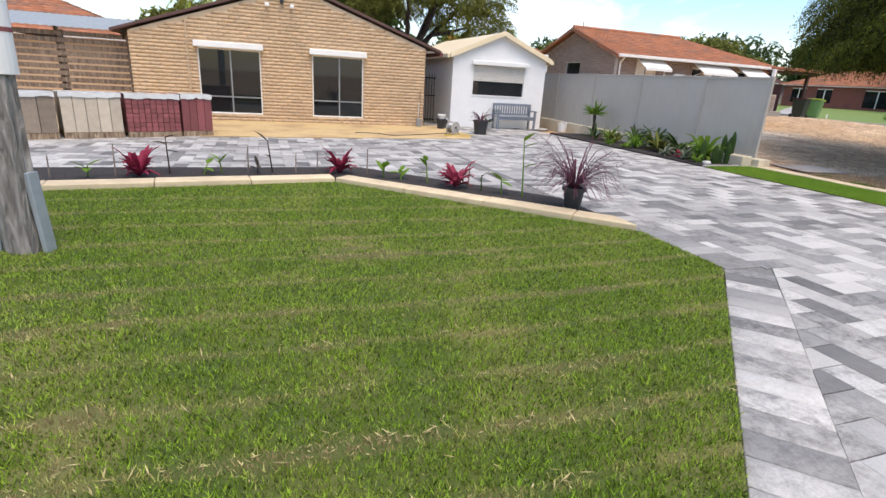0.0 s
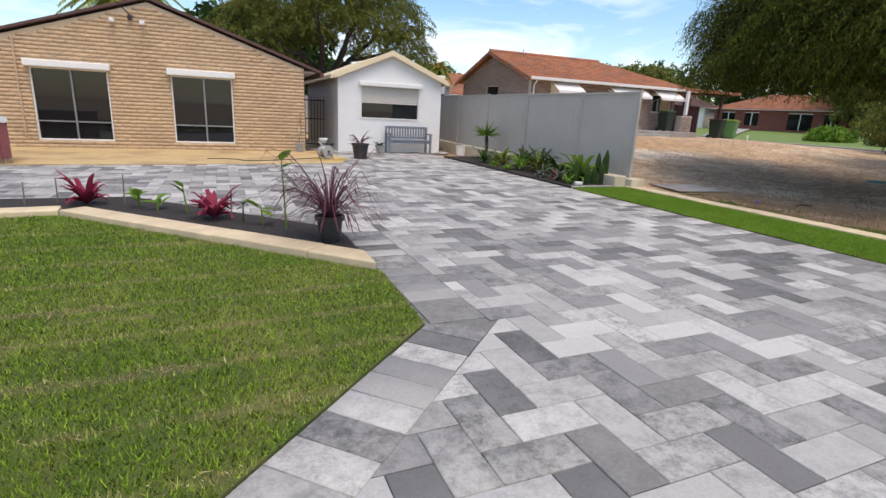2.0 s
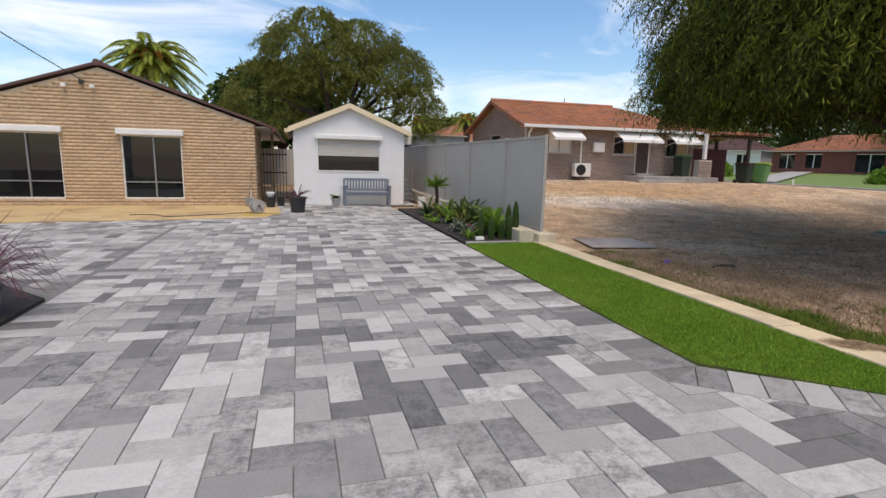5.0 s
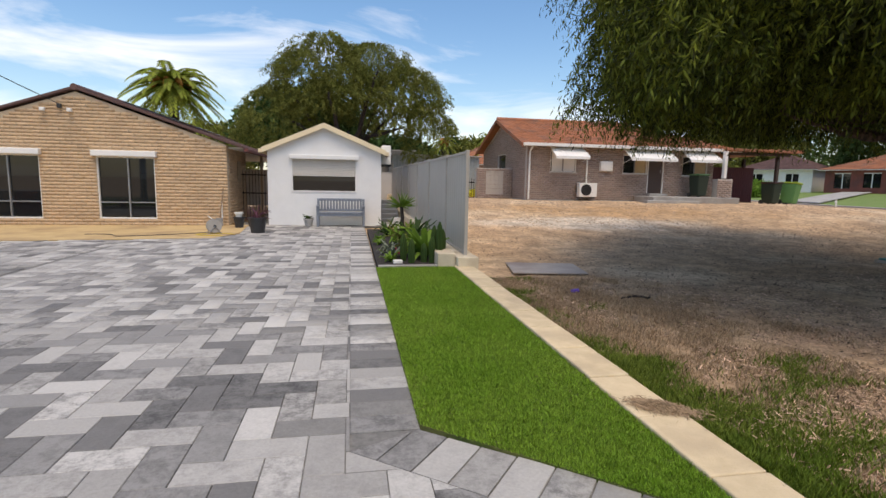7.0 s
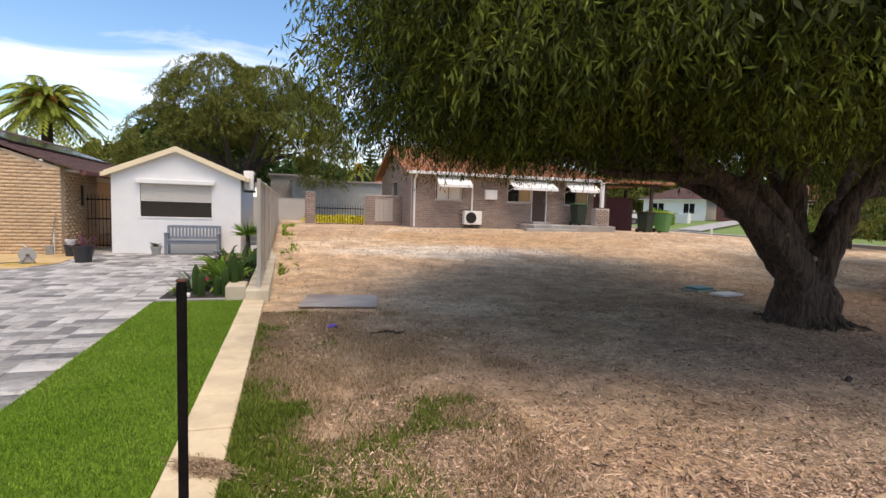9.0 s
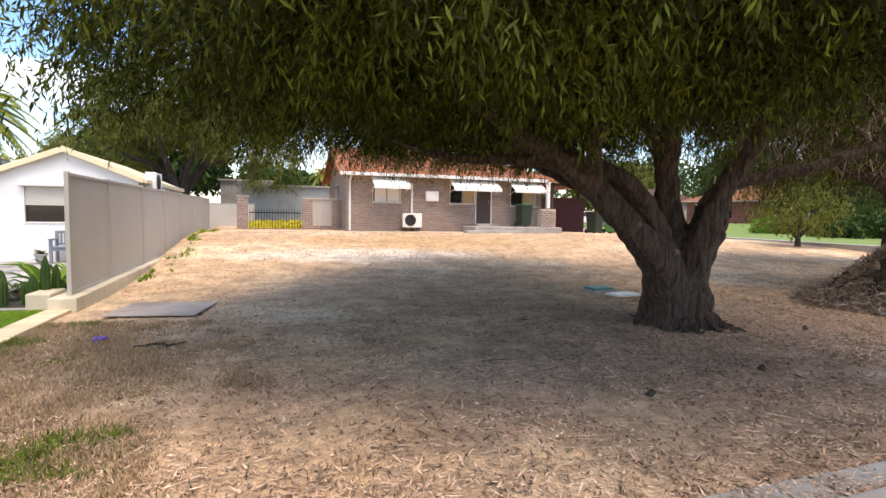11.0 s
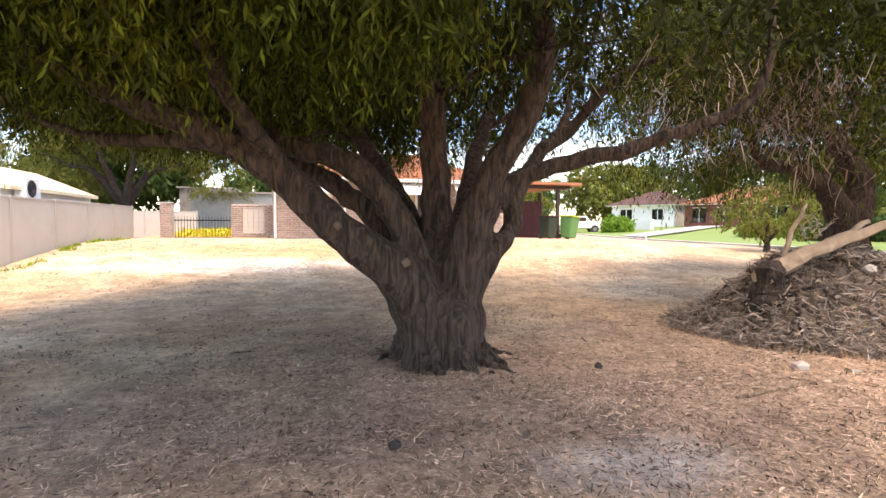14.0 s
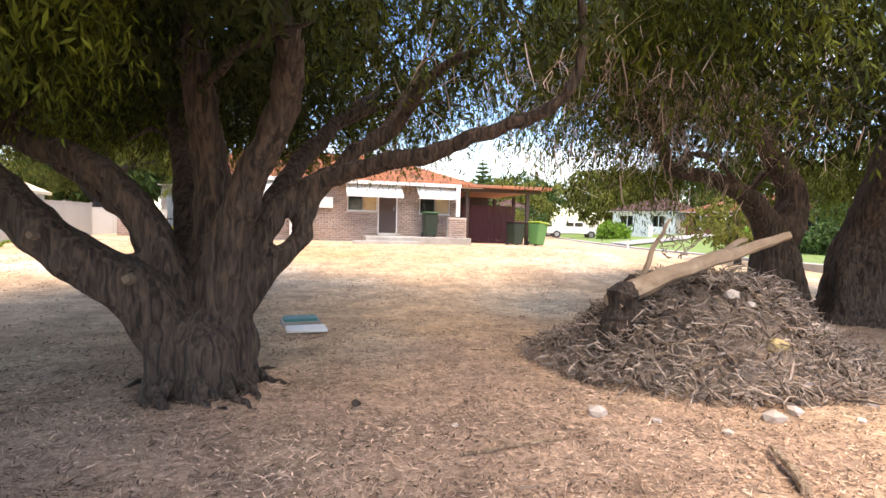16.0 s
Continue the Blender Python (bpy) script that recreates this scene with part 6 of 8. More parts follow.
# ---- pallets of pavers ----
M_CARD = material("cream_paver_pack", (0.52, 0.44, 0.34), (0.44, 0.36, 0.27), 8, 0.8, spread=0.15)
M_BROWN_PACK = material("brown_paver_pack", (0.26, 0.20, 0.15), (0.20, 0.155, 0.115), 8, 0.85, spread=0.15)
M_REDPAVE = material("red_paver", (0.26, 0.075, 0.075), (0.20, 0.06, 0.06), 12, 0.85, spread=0.2)
M_WRAP = material("clear_plastic_wrap", (0.62, 0.62, 0.60), (0.5, 0.5, 0.48), 7, 0.25)


def pallet(label, at, turn, w, d, h, mat, cols, rows, upright):
    t = thing("paver_pallet", label, "pallet", "pallets of pavers", at=at, turn=turn)
    for y in (0, d / 2 - 0.05, d - 0.1):
        part("bearer", box(0, w, y, y + 0.1, 0.0, 0.09, 0.004), M_DEADWOOD, t)
    part("deck", box(0, w, 0, d, 0.09, 0.11), M_DEADWOOD, t)
    cw, rh = w / cols, (h - 0.11) / rows
    for i in range(cols):
        for j in range(rows):
            a, z = i * cw, 0.112 + j * rh
            part("paver_bundle", box(a + 0.004, a + cw - 0.004, random.uniform(0, 0.012), d - random.uniform(0, 0.012), z + 0.002, z + rh - 0.002, 0.006), mat, t)
    bm = bm_new()
    top = h + 0.004
    k = 10
    g = [[bm.verts.new((-0.01 + (w + 0.02) * i / k, -0.012 + (d * 0.5 if j else 0), top + 0.02 * noise.noise(Vector((i * 0.9, j, at[0]))) + 0.012)) for i in range(k + 1)] for j in range(2)]
    lo = [bm.verts.new((-0.01 + (w + 0.02) * i / k, -0.016, top - 0.08 - 0.05 * noise.noise(Vector((i * 1.3, 4, at[0]))))) for i in range(k + 1)]
    for i in range(k):
        bm.faces.new((g[0][i], g[0][i + 1], g[1][i + 1], g[1][i]))
        bm.faces.new((lo[i], lo[i + 1], g[0][i + 1], g[0][i]))
    part("plastic_wrap", bm, M_WRAP, t)


pallet("pallet of brown paver stacks wrapped in plastic", (-4.75, 11.15, 0), 22, 1.05, 0.95, 0.84, M_BROWN_PACK, 4, 1, True)
pallet("pallet of cream paver stacks wrapped in plastic", (-3.72, 11.62, 0), 22, 1.0, 0.95, 0.85, M_CARD, 5, 1, True)
pallet("pallet of red clay pavers in small stacked rows", (-2.72, 12.0, 0), 22, 1.0, 0.95, 0.85, M_REDPAVE, 9, 8, False)
pallet("pallet of upright red clay paver stacks", (-1.76, 12.42, 0), 22, 0.62, 0.95, 0.87, M_REDPAVE, 4, 1, True)

# ---- timber screen and patio roof beside the tan house ----
scr = thing("timber_screen", "weathered horizontal timber slat screen", "fence")
M_OLDTIMBER = bark_material("weathered_timber", (0.13, 0.09, 0.065), (0.30, 0.22, 0.16))
for i in range(11):
    z = 0.35 + i * 0.17
    part("slat", box(-8.5, -3.5, 17.2, 17.23, z, z + 0.12, 0.004), M_OLDTIMBER, scr)
for x in (-8.4, -6.8, -5.2, -3.62):
    part("post", box(x, x + 0.09, 17.235, 17.32, 0, 2.2, 0.004), M_OLDTIMBER, scr)
pat = thing("patio_roof", "grey corrugated patio roof on timber posts", "roof")
bm = bm_new()
k = 60
top_v = [bm.verts.new((-9.5 + 6.0 * j / k, 17.0, 2.26 + (0.02 if j % 2 else 0))) for j in range(k + 1)]
bot_v = [bm.verts.new((-9.5 + 6.0 * j / k, 21.5, 2.85 + (0.02 if j % 2 else 0))) for j in range(k + 1)]
for j in range(k):
    bm.faces.new((top_v[j], top_v[j + 1], bot_v[j + 1], bot_v[j]))
pr = part("roof_sheet", bm, M_ZINC, pat)
so = pr.modifiers.new("thick", "SOLIDIFY")
so.thickness = 0.01
for x in (-9.3, -6.5, -3.7):
    part("post", box(x, x + 0.1, 21.3, 21.4, 0, 2.8), M_OLDTIMBER, pat)
    part("rafter", box(x, x + 0.05, 17.05, 21.3, 2.08, 2.2), M_OLDTIMBER, pat)

# ---- street pole with steel stakes ----
M_POLEWOOD = bark_material("grey_pole_timber", (0.13, 0.115, 0.10), (0.34, 0.31, 0.28))
M_GALV = material("galvanised_steel", (0.42, 0.46, 0.50), (0.34, 0.37, 0.40), 6, 0.45, metal=0.5)
pole = thing("power_pole", "grey timber power pole with galvanised support stakes", "pole", at=(-1.92, 4.52, 0))
part("shaft", limb([(0, 0, -0.1), (0, 0, 3.0), (0, 0, 6.0), (0, 0, 8.5)], [0.135, 0.13, 0.12, 0.11], 20, 3, 0.0), M_POLEWOOD, pole)
for a in (-0.35, 3.0):
    m = pose(0, 0, 0, 0, 0, math.degrees(a))
    part("stake", box(0.125, 0.165, -0.05, 0.05, -0.1, 0.62, 0.004, m @ pose(0.03, 0, 0, 0, -4, 0)), M_GALV, pole)
part("white_sleeve", tube([(0, 0, 1.32), (0, 0, 2.4)], 0.155, 24), M_WHITE, pole, "white painted sleeve")
part("red_band", tube([(0, 0, 1.60), (0, 0, 1.63)], 0.159, 24), M_REDPAVE, pole, "thin red band")
cab = thing("service_cable", "thin black overhead service cable", "cable")
part("cable", tube([Vector((0.55, 16.56, 3.42)).lerp(Vector((-1.98, 4.52, 7.6)), u) - Vector((0, 0, 0.5 * math.sin(math.pi * u))) for u in np.linspace(0, 1, 24)], 0.012, 6), M_BLACK, cab)

# ---- steel picket, cover plate, pit lid, slab ----
sp = thing("steel_picket", "rusty black square steel picket standing in ground", "post", at=(10.67, 1.61, 0.0))
part("shaft", box(-0.013, 0.013, -0.013, 0.013, -0.2, 1.33, 0.003), M_BLACK_STEEL, sp)
part("cap", box(-0.014, 0.014, -0.014, 0.014, 1.331, 1.34, 0.003), material("rust", (0.12, 0.05, 0.03), (0.06, 0.03, 0.02), 30, 0.9), sp)
pl = thing("cover_plate", "flat brown weathered steel cover plate lying on dirt", "plate", at=(11.86, 8.30, 0.02), turn=-10)
part("sheet", box(-0.66, 0.54, -0.52, 0.52, 0.0, 0.02, 0.006), material("weathered_plate", (0.36, 0.30, 0.25), (0.44, 0.38, 0.32), 4, 0.5, stain=(0.26, 0.20, 0.165)), pl)
ld = thing("pit_cover", "small teal plastic utility pit cover", "pit cover", at=(19.35, 8.62, 0.02), turn=8)
part("lid", box(-0.24, 0.24, -0.17, 0.17, 0.0, 0.07, 0.02), material("teal_plastic", (0.03, 0.17, 0.17), (0.04, 0.21, 0.21), 9, 0.5), ld)
part("rim", box(-0.28, 0.28, -0.21, 0.21, -0.03, 0.03, 0.01), M_CONCRETE, ld)
sl = thing("concrete_slab", "small pale concrete slab lying on dirt", "slab", at=(19.45, 8.0, 0.012), turn=6)
part("slab", box(-0.27, 0.27, -0.17, 0.17, 0, 0.045, 0.01), M_WHITE, sl)

# ---- wheelie bins ----
def bin_(at, turn, body, lid, label, tilt=0):
    t = thing("wheelie_bin", label, "bin", "wheelie bins", at=at, turn=turn)
    t.matrix_world = pose(*at, 0, tilt, turn)
    bm = bm_new()
    prof = [((-0.23, 0.23, -0.26, 0.26), 0.06), ((-0.28, 0.28, -0.34, 0.34), 0.95)]
    rings = [[bm.verts.new((x, y, z)) for x, y in ((a, c), (b, c), (b, d), (a, d))] for (a, b, c, d), z in prof]
    for i in range(4):
        bm.faces.new((rings[0][i], rings[0][(i + 1) % 4], rings[1][(i + 1) % 4], rings[1][i]))
    bm.faces.new(rings[0][::-1])
    bm.faces.new(rings[1])
    bmesh.ops.bevel(bm, geom=bm.edges[:], offset=0.03, segments=2, affect="EDGES")
    part("body", bm, body, t)
    part("lid", box(-0.29, 0.29, -0.37, 0.36, 0.955, 1.03, 0.025), lid, t)
    part("handle", tube([(-0.2, 0.38, 0.97), (0.2, 0.38, 0.97)], 0.016, 8), body, t)
    for x in (-0.25, 0.25):
        part("wheel", tube([(x - 0.03, 0.27, 0.1), (x + 0.03, 0.27, 0.1)], 0.10, 16), M_BLACK, t)


M_BINGREEN = material("green_plastic", (0.03, 0.10, 0.035), (0.04, 0.12, 0.04), 5, 0.5)
M_BINGREEN2 = material("mid_green_plastic", (0.09, 0.22, 0.07), (0.10, 0.25, 0.08), 5, 0.5)
M_LIMELID = material("lime_plastic", (0.32, 0.42, 0.04), (0.28, 0.38, 0.04), 5, 0.5)
M_DKGREEN = material("dark_green_plastic", (0.016, 0.03, 0.02), (0.02, 0.035, 0.024), 5, 0.5)
M_MAROONBIN = material("maroon_plastic", (0.05, 0.016, 0.016), None, 5, 0.5)
bin_((28.65, 20.9, 0.72), 20, M_BINGREEN2, M_LIMELID, "leaning green wheelie bin with lime lid", 7)
bin_((27.75, 21.0, 0.72), 10, M_DKGREEN, M_MAROONBIN, "dark wheelie bin with maroon lid")
bin_((24.05, 21.1, 1.0), 0, M_DKGREEN, M_BINGREEN, "dark-green wheelie bin with green lid on porch")

# ---- rubble and root mound ----
def mound_z(x, y):
    dx, dy = (x - 24.1) / 1.98, (y - 5.9) / 1.5
    r = math.hypot(dx, dy)
    k = min(1.0, max(0.0, (1.05 - r) / 0.75))
    base = 0.86 * k * k * (3 - 2 * k)
    return base + 0.22 * noise.fractal(Vector((x * 2.2, y * 2.2, 1)), 0.7, 2.0, 5) * max(0.0, 1.15 - r)


def mound():
    rng = np.random.default_rng(77)
    t = thing("debris_mound", "heap of soil roots dry twigs and rubble", "mound")
    bm = bm_new()
    n = 56
    g = [[None] * (n + 1) for _ in range(n + 1)]
    for i in range(n + 1):
        for j in range(n + 1):
            x, y = 21.6 + 4.3 * i / n, 4.2 + 3.4 * j / n
            g[i][j] = bm.verts.new((x, y, mound_z(x, y) - 0.05 + 0.02 * rng.normal()))
    for i in range(n):
        for j in range(n):
            bm.faces.new((g[i][j], g[i + 1][j], g[i + 1][j + 1], g[i][j + 1]))
    part("soil_body", bm, material("root_soil", (0.19, 0.135, 0.10), (0.36, 0.265, 0.195), 12, 0.95, bump=1.0, bump_scale=40), t, smooth=True)
    V, F = [], []
    for i in range(12000):
        a, r = rng.uniform(0, 2 * math.pi), rng.uniform(0, 1) ** 0.6
        x, y = 24.1 + 2.2 * r * math.cos(a), 5.9 + 1.7 * r * math.sin(a)
        z = max(0.0, mound_z(x, y)) + rng.uniform(-0.03, 0.12)
        d = rng.normal(0, 1, 3) * [1, 1, 0.6]
        d /= np.linalg.norm(d)
        L = rng.uniform(0.06, 0.34)
        p, q = np.array([x, y, z]) - d * L / 2, np.array([x, y, z]) + d * L / 2
        m = (p + q) / 2 + rng.normal(0, 0.03, 3)
        w = 0.003 + 0.013 * rng.uniform() ** 2
        s, u = np.array([d[1], -d[0], 0]) * w, np.array([0, 0, w])
        k = len(V)
        V += [p - s, p + s, p + u, m - s, m + s, m + u, q]
        F += [(k, k + 1, k + 4), (k, k + 4, k + 3), (k + 1, k + 2, k + 5), (k + 1, k + 5, k + 4), (k + 2, k, k + 3), (k + 2, k + 3, k + 5), (k + 3, k + 4, k + 6), (k + 4, k + 5, k + 6), (k + 5, k + 3, k + 6)]
    tagged(fast_mesh("root_mat", V, F, M_TWIG, t), kind="stuff")
    for i in range(80):
        a, r = rng.uniform(0, 2 * math.pi), rng.uniform(0.1, 1.0)
        x, y = 24.2 + 1.75 * r * math.cos(a), 5.75 + 1.4 * r * math.sin(a)
        b, L = rng.uniform(0, 2 * math.pi), rng.uniform(0.25, 0.7)
        q = []
        for u in (0, 0.5, 1.0):
            px, py = x + math.cos(b) * L * u + rng.normal(0, 0.03), y + math.sin(b) * L * u + rng.normal(0, 0.03)
            q.append((px, py, max(0.0, mound_z(px, py)) + rng.uniform(0.0, 0.10)))
        part("root", limb(q, [rng.uniform(0.010, 0.034), rng.uniform(0.010, 0.02), 0.005], 6, i, 0.02), M_BARK if i % 3 else M_DEADWOOD, t)
    m_log = material("bleached_log", (0.46, 0.34, 0.23), (0.24, 0.16, 0.11), 7, 0.9, bump=0.8, bump_scale=22, stain=(0.33, 0.23, 0.15), stain_scale=3.0)
    lg = thing("fallen_log", "bleached broken log lying on debris mound", "log")
    part("trunk", limb([(22.75, 5.75, 0.72), (23.3, 5.7, 0.98), (24.0, 5.6, 1.22), (24.85, 5.5, 1.50)], [0.13, 0.11, 0.075, 0.045], 12, 4, 0.05), m_log, lg)
    part("fork", limb([(23.1, 5.75, 0.90), (23.7, 5.7, 1.12), (24.4, 5.65, 1.44)], [0.08, 0.06, 0.03], 10, 5, 0.04), m_log, lg)
    stu = thing("tree_stump", "dark torn root stump on debris mound", "stump")
    part("stump", limb([(22.78, 5.72, 0.15), (22.86, 5.74, 0.55), (22.98, 5.76, 0.9)], [0.2, 0.18, 0.12], 16, 6, 0.12), M_BARK, stu)
    br = thing("bare_branch", "thin bare branch sticking out of mound", "branch")
    part("branch", limb([(23.15, 5.8, 0.85), (23.25, 5.8, 1.25), (23.45, 5.75, 1.65)], [0.035, 0.03, 0.015], 8, 7, 0.03), m_log, br)
    for i in range(10):
        b = (23.4 + 0.3 * rng.uniform(), 5.7, 1.2 + 0.2 * rng.uniform())
        part("twig", limb([b, (b[0] + rng.uniform(-0.2, 0.2), 5.7, b[2] + 0.1), (b[0] + rng.uniform(-0.3, 0.3), 5.65, b[2] + 0.22)], [0.008, 0.006, 0.003], 5, i), M_TWIG, br)
    m_pale = material("pale_rubble", (0.55, 0.47, 0.40), (0.46, 0.38, 0.33), 8, 0.9, spread=0.2)
    m_yel = material("yellow_limestone", (0.55, 0.42, 0.20), (0.46, 0.34, 0.16), 8, 0.9)
    spots = [(23.0, 4.62, 0.13), (24.05, 4.86, 0.2), (24.0, 5.15, 0.10), (23.85, 5.25, 0.15), (24.5, 5.1, 0.08), (25.0, 5.25, 0.20), (24.3, 4.75, 0.10), (24.15, 4.55, 0.09), (24.35, 5.35, 0.12), (24.7, 4.55, 0.09), (23.4, 4.85, 0.06), (23.7, 4.7, 0.05), (24.6, 5.6, 0.1), (23.3, 5.2, 0.06), (24.9, 4.8, 0.07), (22.9, 5.0, 0.05), (24.2, 5.9, 0.09), (25.2, 5.7, 0.12)]
    loose = [(21.82, 4.42, 0.16), (23.2, 4.06, 0.17), (23.5, 4.15, 0.14), (22.2, 4.2, 0.09), (24.4, 4.2, 0.1), (22.6, 3.9, 0.08), (20.6, 4.4, 0.06), (23.9, 3.9, 0.08)]
    for i, (x, y, s) in enumerate(spots + loose):
        st = thing("rubble_stone", "yellow limestone rubble piece on mound" if i == 1 else "pale broken rubble stone", "stone", "rubble stones", at=(x, y, max(0.0, mound_z(x, y)) + s * 0.12), turn=float(rng.uniform(0, 360)))
        bm = bm_new()
        bmesh.ops.create_icosphere(bm, subdivisions=1, radius=s * 0.6)
        for v in bm.verts:
            f = 1 + 0.3 * float(rng.uniform(-1, 1))
            v.co = Vector((v.co.x * f * 1.1, v.co.y * f * 0.9, round(v.co.z * f * 0.6 / (s * 0.2)) * s * 0.2 * 0.8 + v.co.z * 0.15))
        part("stone", bm, m_yel if i == 1 else m_pale, st)


mound()
fs = thing("fallen_stick", "short thick dead stick lying on leaf litter", "stick")
part("stick", limb([(22.35, 3.05, 0.03), (22.5, 3.3, 0.05), (22.62, 3.55, 0.06)], [0.035, 0.03, 0.02], 8, 9, 0.02), M_DEADWOOD, fs)
fs = thing("fallen_stick", "thin dead stick lying on leaf litter", "stick")
part("stick", limb([(20.5, 3.9, 0.02), (20.9, 3.95, 0.03), (21.3, 4.0, 0.02)], [0.012, 0.012, 0.006], 6, 9, 0.02), M_DEADWOOD, fs)

# ---- leaf litter, weeds ----
def litter():
    rng = np.random.default_rng(91)
    xs, ys, sz = [], [], []
    n = 300000
    x = rng.uniform(10.8, 30.0, n)
    y = 1.9 + 10.0 * rng.uniform(0, 1, n) ** 1.7
    d = np.minimum(np.hypot((x - 20.6) / 7.5, (y - 3.8) / 4.2), np.hypot((x - 15.0) / 4.4, (y - 2.2) / 1.5))
    w = np.array([noise.fractal(Vector((a * 0.8, b * 0.8, 2)), 0.9, 2.0, 3) for a, b in zip(x, y)])
    ok = (d + 0.55 * w < 0.85 + rng.uniform(-0.25, 0.25, n)) | ((np.hypot((x - 27) / 5.5, (y - 5.5) / 4) + 0.5 * w) < 0.9)
    ok |= (np.abs(x - 12.3) < 1.3) & (y < 7.5) & (w > 0.05)
    x, y = x[ok], y[ok]
    k = len(x)
    z = np.array(ground_z(x, y)) + 0.022 * np.array([noise.fractal(Vector((a * 1.3, b * 1.3, 0)), 0.8, 2.1, 5) for a, b in zip(x, y)]) + rng.uniform(0.0, 0.016, k)
    a = rng.uniform(0, 2 * math.pi, k)
    L = 0.010 + 0.022 * rng.uniform(0, 1, k) + 0.05 * rng.uniform(0, 1, k) ** 9
    W = 0.0015 + 0.004 * rng.uniform(0, 1, k) ** 1.5
    ti = rng.normal(0, 0.25, k)
    d3 = np.stack([np.cos(a), np.sin(a), ti], -1)
    s3 = np.stack([-np.sin(a), np.cos(a), rng.normal(0, 0.4, k)], -1)
    c = np.stack([x, y, z + 0.006], -1)
    v = np.stack([c - d3 * L[:, None], c + s3 * W[:, None], c + d3 * L[:, None], c - s3 * W[:, None]], 1).reshape(-1, 3)
    m = leaf_material("dry_leaf_litter", (0.58, 0.415, 0.30), (0.32, 0.21, 0.145), 1.0, 0.1)
    tagged(fast_mesh("leaf_litter", v, np.arange(4 * k).reshape(k, 4), m), "dry brown fallen leaves and bark litter", "leaf litter", kind="stuff")
    # darker flakes of bark in drifts, and bits of stick
    n = 90000
    x, y = rng.uniform(11.0, 29.0, n), 1.9 + 8.0 * rng.uniform(0, 1, n) ** 1.5
    w = np.array([noise.fractal(Vector((p * 1.9, q * 3.2, 33)), 0.8, 2.0, 4) for p, q in zip(x, y)])
    ok = (w > rng.uniform(-0.1, 0.55, n)) & (np.hypot((x - 20.4) / 8.5, (y - 4.0) / 4.6) < 1.0 + 0.3 * w)
    x, y = x[ok], y[ok]
    k = len(x)
    z = np.array(ground_z(x, y)) + 0.022 * np.array([noise.fractal(Vector((p * 1.3, q * 1.3, 0)), 0.8, 2.1, 5) for p, q in zip(x, y)]) + 0.008
    a = rng.uniform(0, 6.3, k)
    L, W = rng.uniform(0.008, 0.030, k), rng.uniform(0.002, 0.007, k)
    d3 = np.stack([np.cos(a), np.sin(a), rng.normal(0, 0.3, k)], -1) * L[:, None]
    s3 = np.stack([-np.sin(a), np.cos(a), rng.normal(0, 0.5, k)], -1) * W[:, None]
    c = np.stack([x, y, z + 0.004], -1)
    v = np.stack([c - d3, c + s3, c + d3, c - s3], 1).reshape(-1, 3)
    tagged(fast_mesh("bark_flakes", v, np.arange(4 * k).reshape(k, 4), leaf_material("bark_flake", (0.18, 0.112, 0.078), (0.10, 0.062, 0.045), 0.8, 0.05)), "dark brown bark flakes lying in drifts", "bark litter", kind="stuff")
    V, F = [], []
    for i in range(1100):
        px, py = rng.uniform(12.0, 28.0), 2.0 + 6.5 * rng.uniform() ** 1.4
        if math.hypot((px - 20.8) / 8.0, (py - 4.0) / 4.2) > 1.0:
            continue
        h = float(ground_z(np.array([px]), np.array([py]))[0]) + 0.016
        b, L, r = rng.uniform(0, 6.3), 0.02 + 0.11 * rng.uniform() ** 5, 0.002 + 0.004 * rng.uniform() ** 2
        d, s = np.array([math.cos(b), math.sin(b), rng.normal(0, 0.12)]) * L, np.array([-math.sin(b), math.cos(b), 0]) * r
        p = np.array([px, py, h])
        bend = s * rng.normal(0, 3)
        k = len(V)
        for cc in (p - d, p + bend, p + d):
            V += [cc - s, cc + s, cc + [0, 0, 1.7 * r]]
        for j in (k, k + 3):
            F += [(j, j + 1, j + 4, j + 3), (j + 1, j + 2, j + 5, j + 4), (j + 2, j, j + 3, j + 5)]
    tagged(fast_mesh("dry_twigs", V, F, material("pale_twig", (0.38, 0.28, 0.20), (0.20, 0.14, 0.10), 5, 0.9, spread=0.8, by="island")), "short dry twigs scattered over leaf litter", "twigs", kind="stuff")
    # weeds and dry grass beside the limestone edging
    n = 210000
    x = 10.64 + 3.4 * rng.uniform(0, 1, n) ** 1.35
    y = rng.uniform(1.9, 7.6, n)
    w = np.array([noise.fractal(Vector((p * 1.1, q * 1.1, 9)), 0.9, 2.0, 3) for p, q in zip(x, y)])
    fall = (x - 10.66) / 1.15 + np.maximum(0, y - 4.5) * 0.16
    ok = w + rng.normal(0, 0.22, n) > np.where(y < 4.0, -0.48, -0.1) + 0.80 * fall + 0.25 * smooth_step((y - 3.4) / 1.2)
    blades("weeds", x[ok], y[ok], np.array(ground_z(x[ok], y[ok])) + 0.0, M_WEED, 0.05, rng, "patchy green weeds growing in dirt")
    dead = (w + rng.normal(0, 0.2, n) > -0.75 + 0.5 * fall) & ~ok & (rng.uniform(0, 1, n) < 0.75)
    blades("dry_grass", x[dead], y[dead], np.array(ground_z(x[dead], y[dead])) + 0.0, M_THATCH, 0.035, rng, "dead brown grass thatch on dirt")
    x = 10.80 + 0.42 * rng.uniform(0, 1, 2500) ** 2
    y = rng.uniform(11, 23, 2500)
    ok = np.array([noise.noise(Vector((p * 2.0, q * 1.3, 40.0))) for p, q in zip(x, y)]) > 0.12
    blades("weeds", x[ok], y[ok], np.array(ground_z(x[ok], y[ok])), M_GRASS, 0.10, rng, "small green weed tufts beside retaining wall")

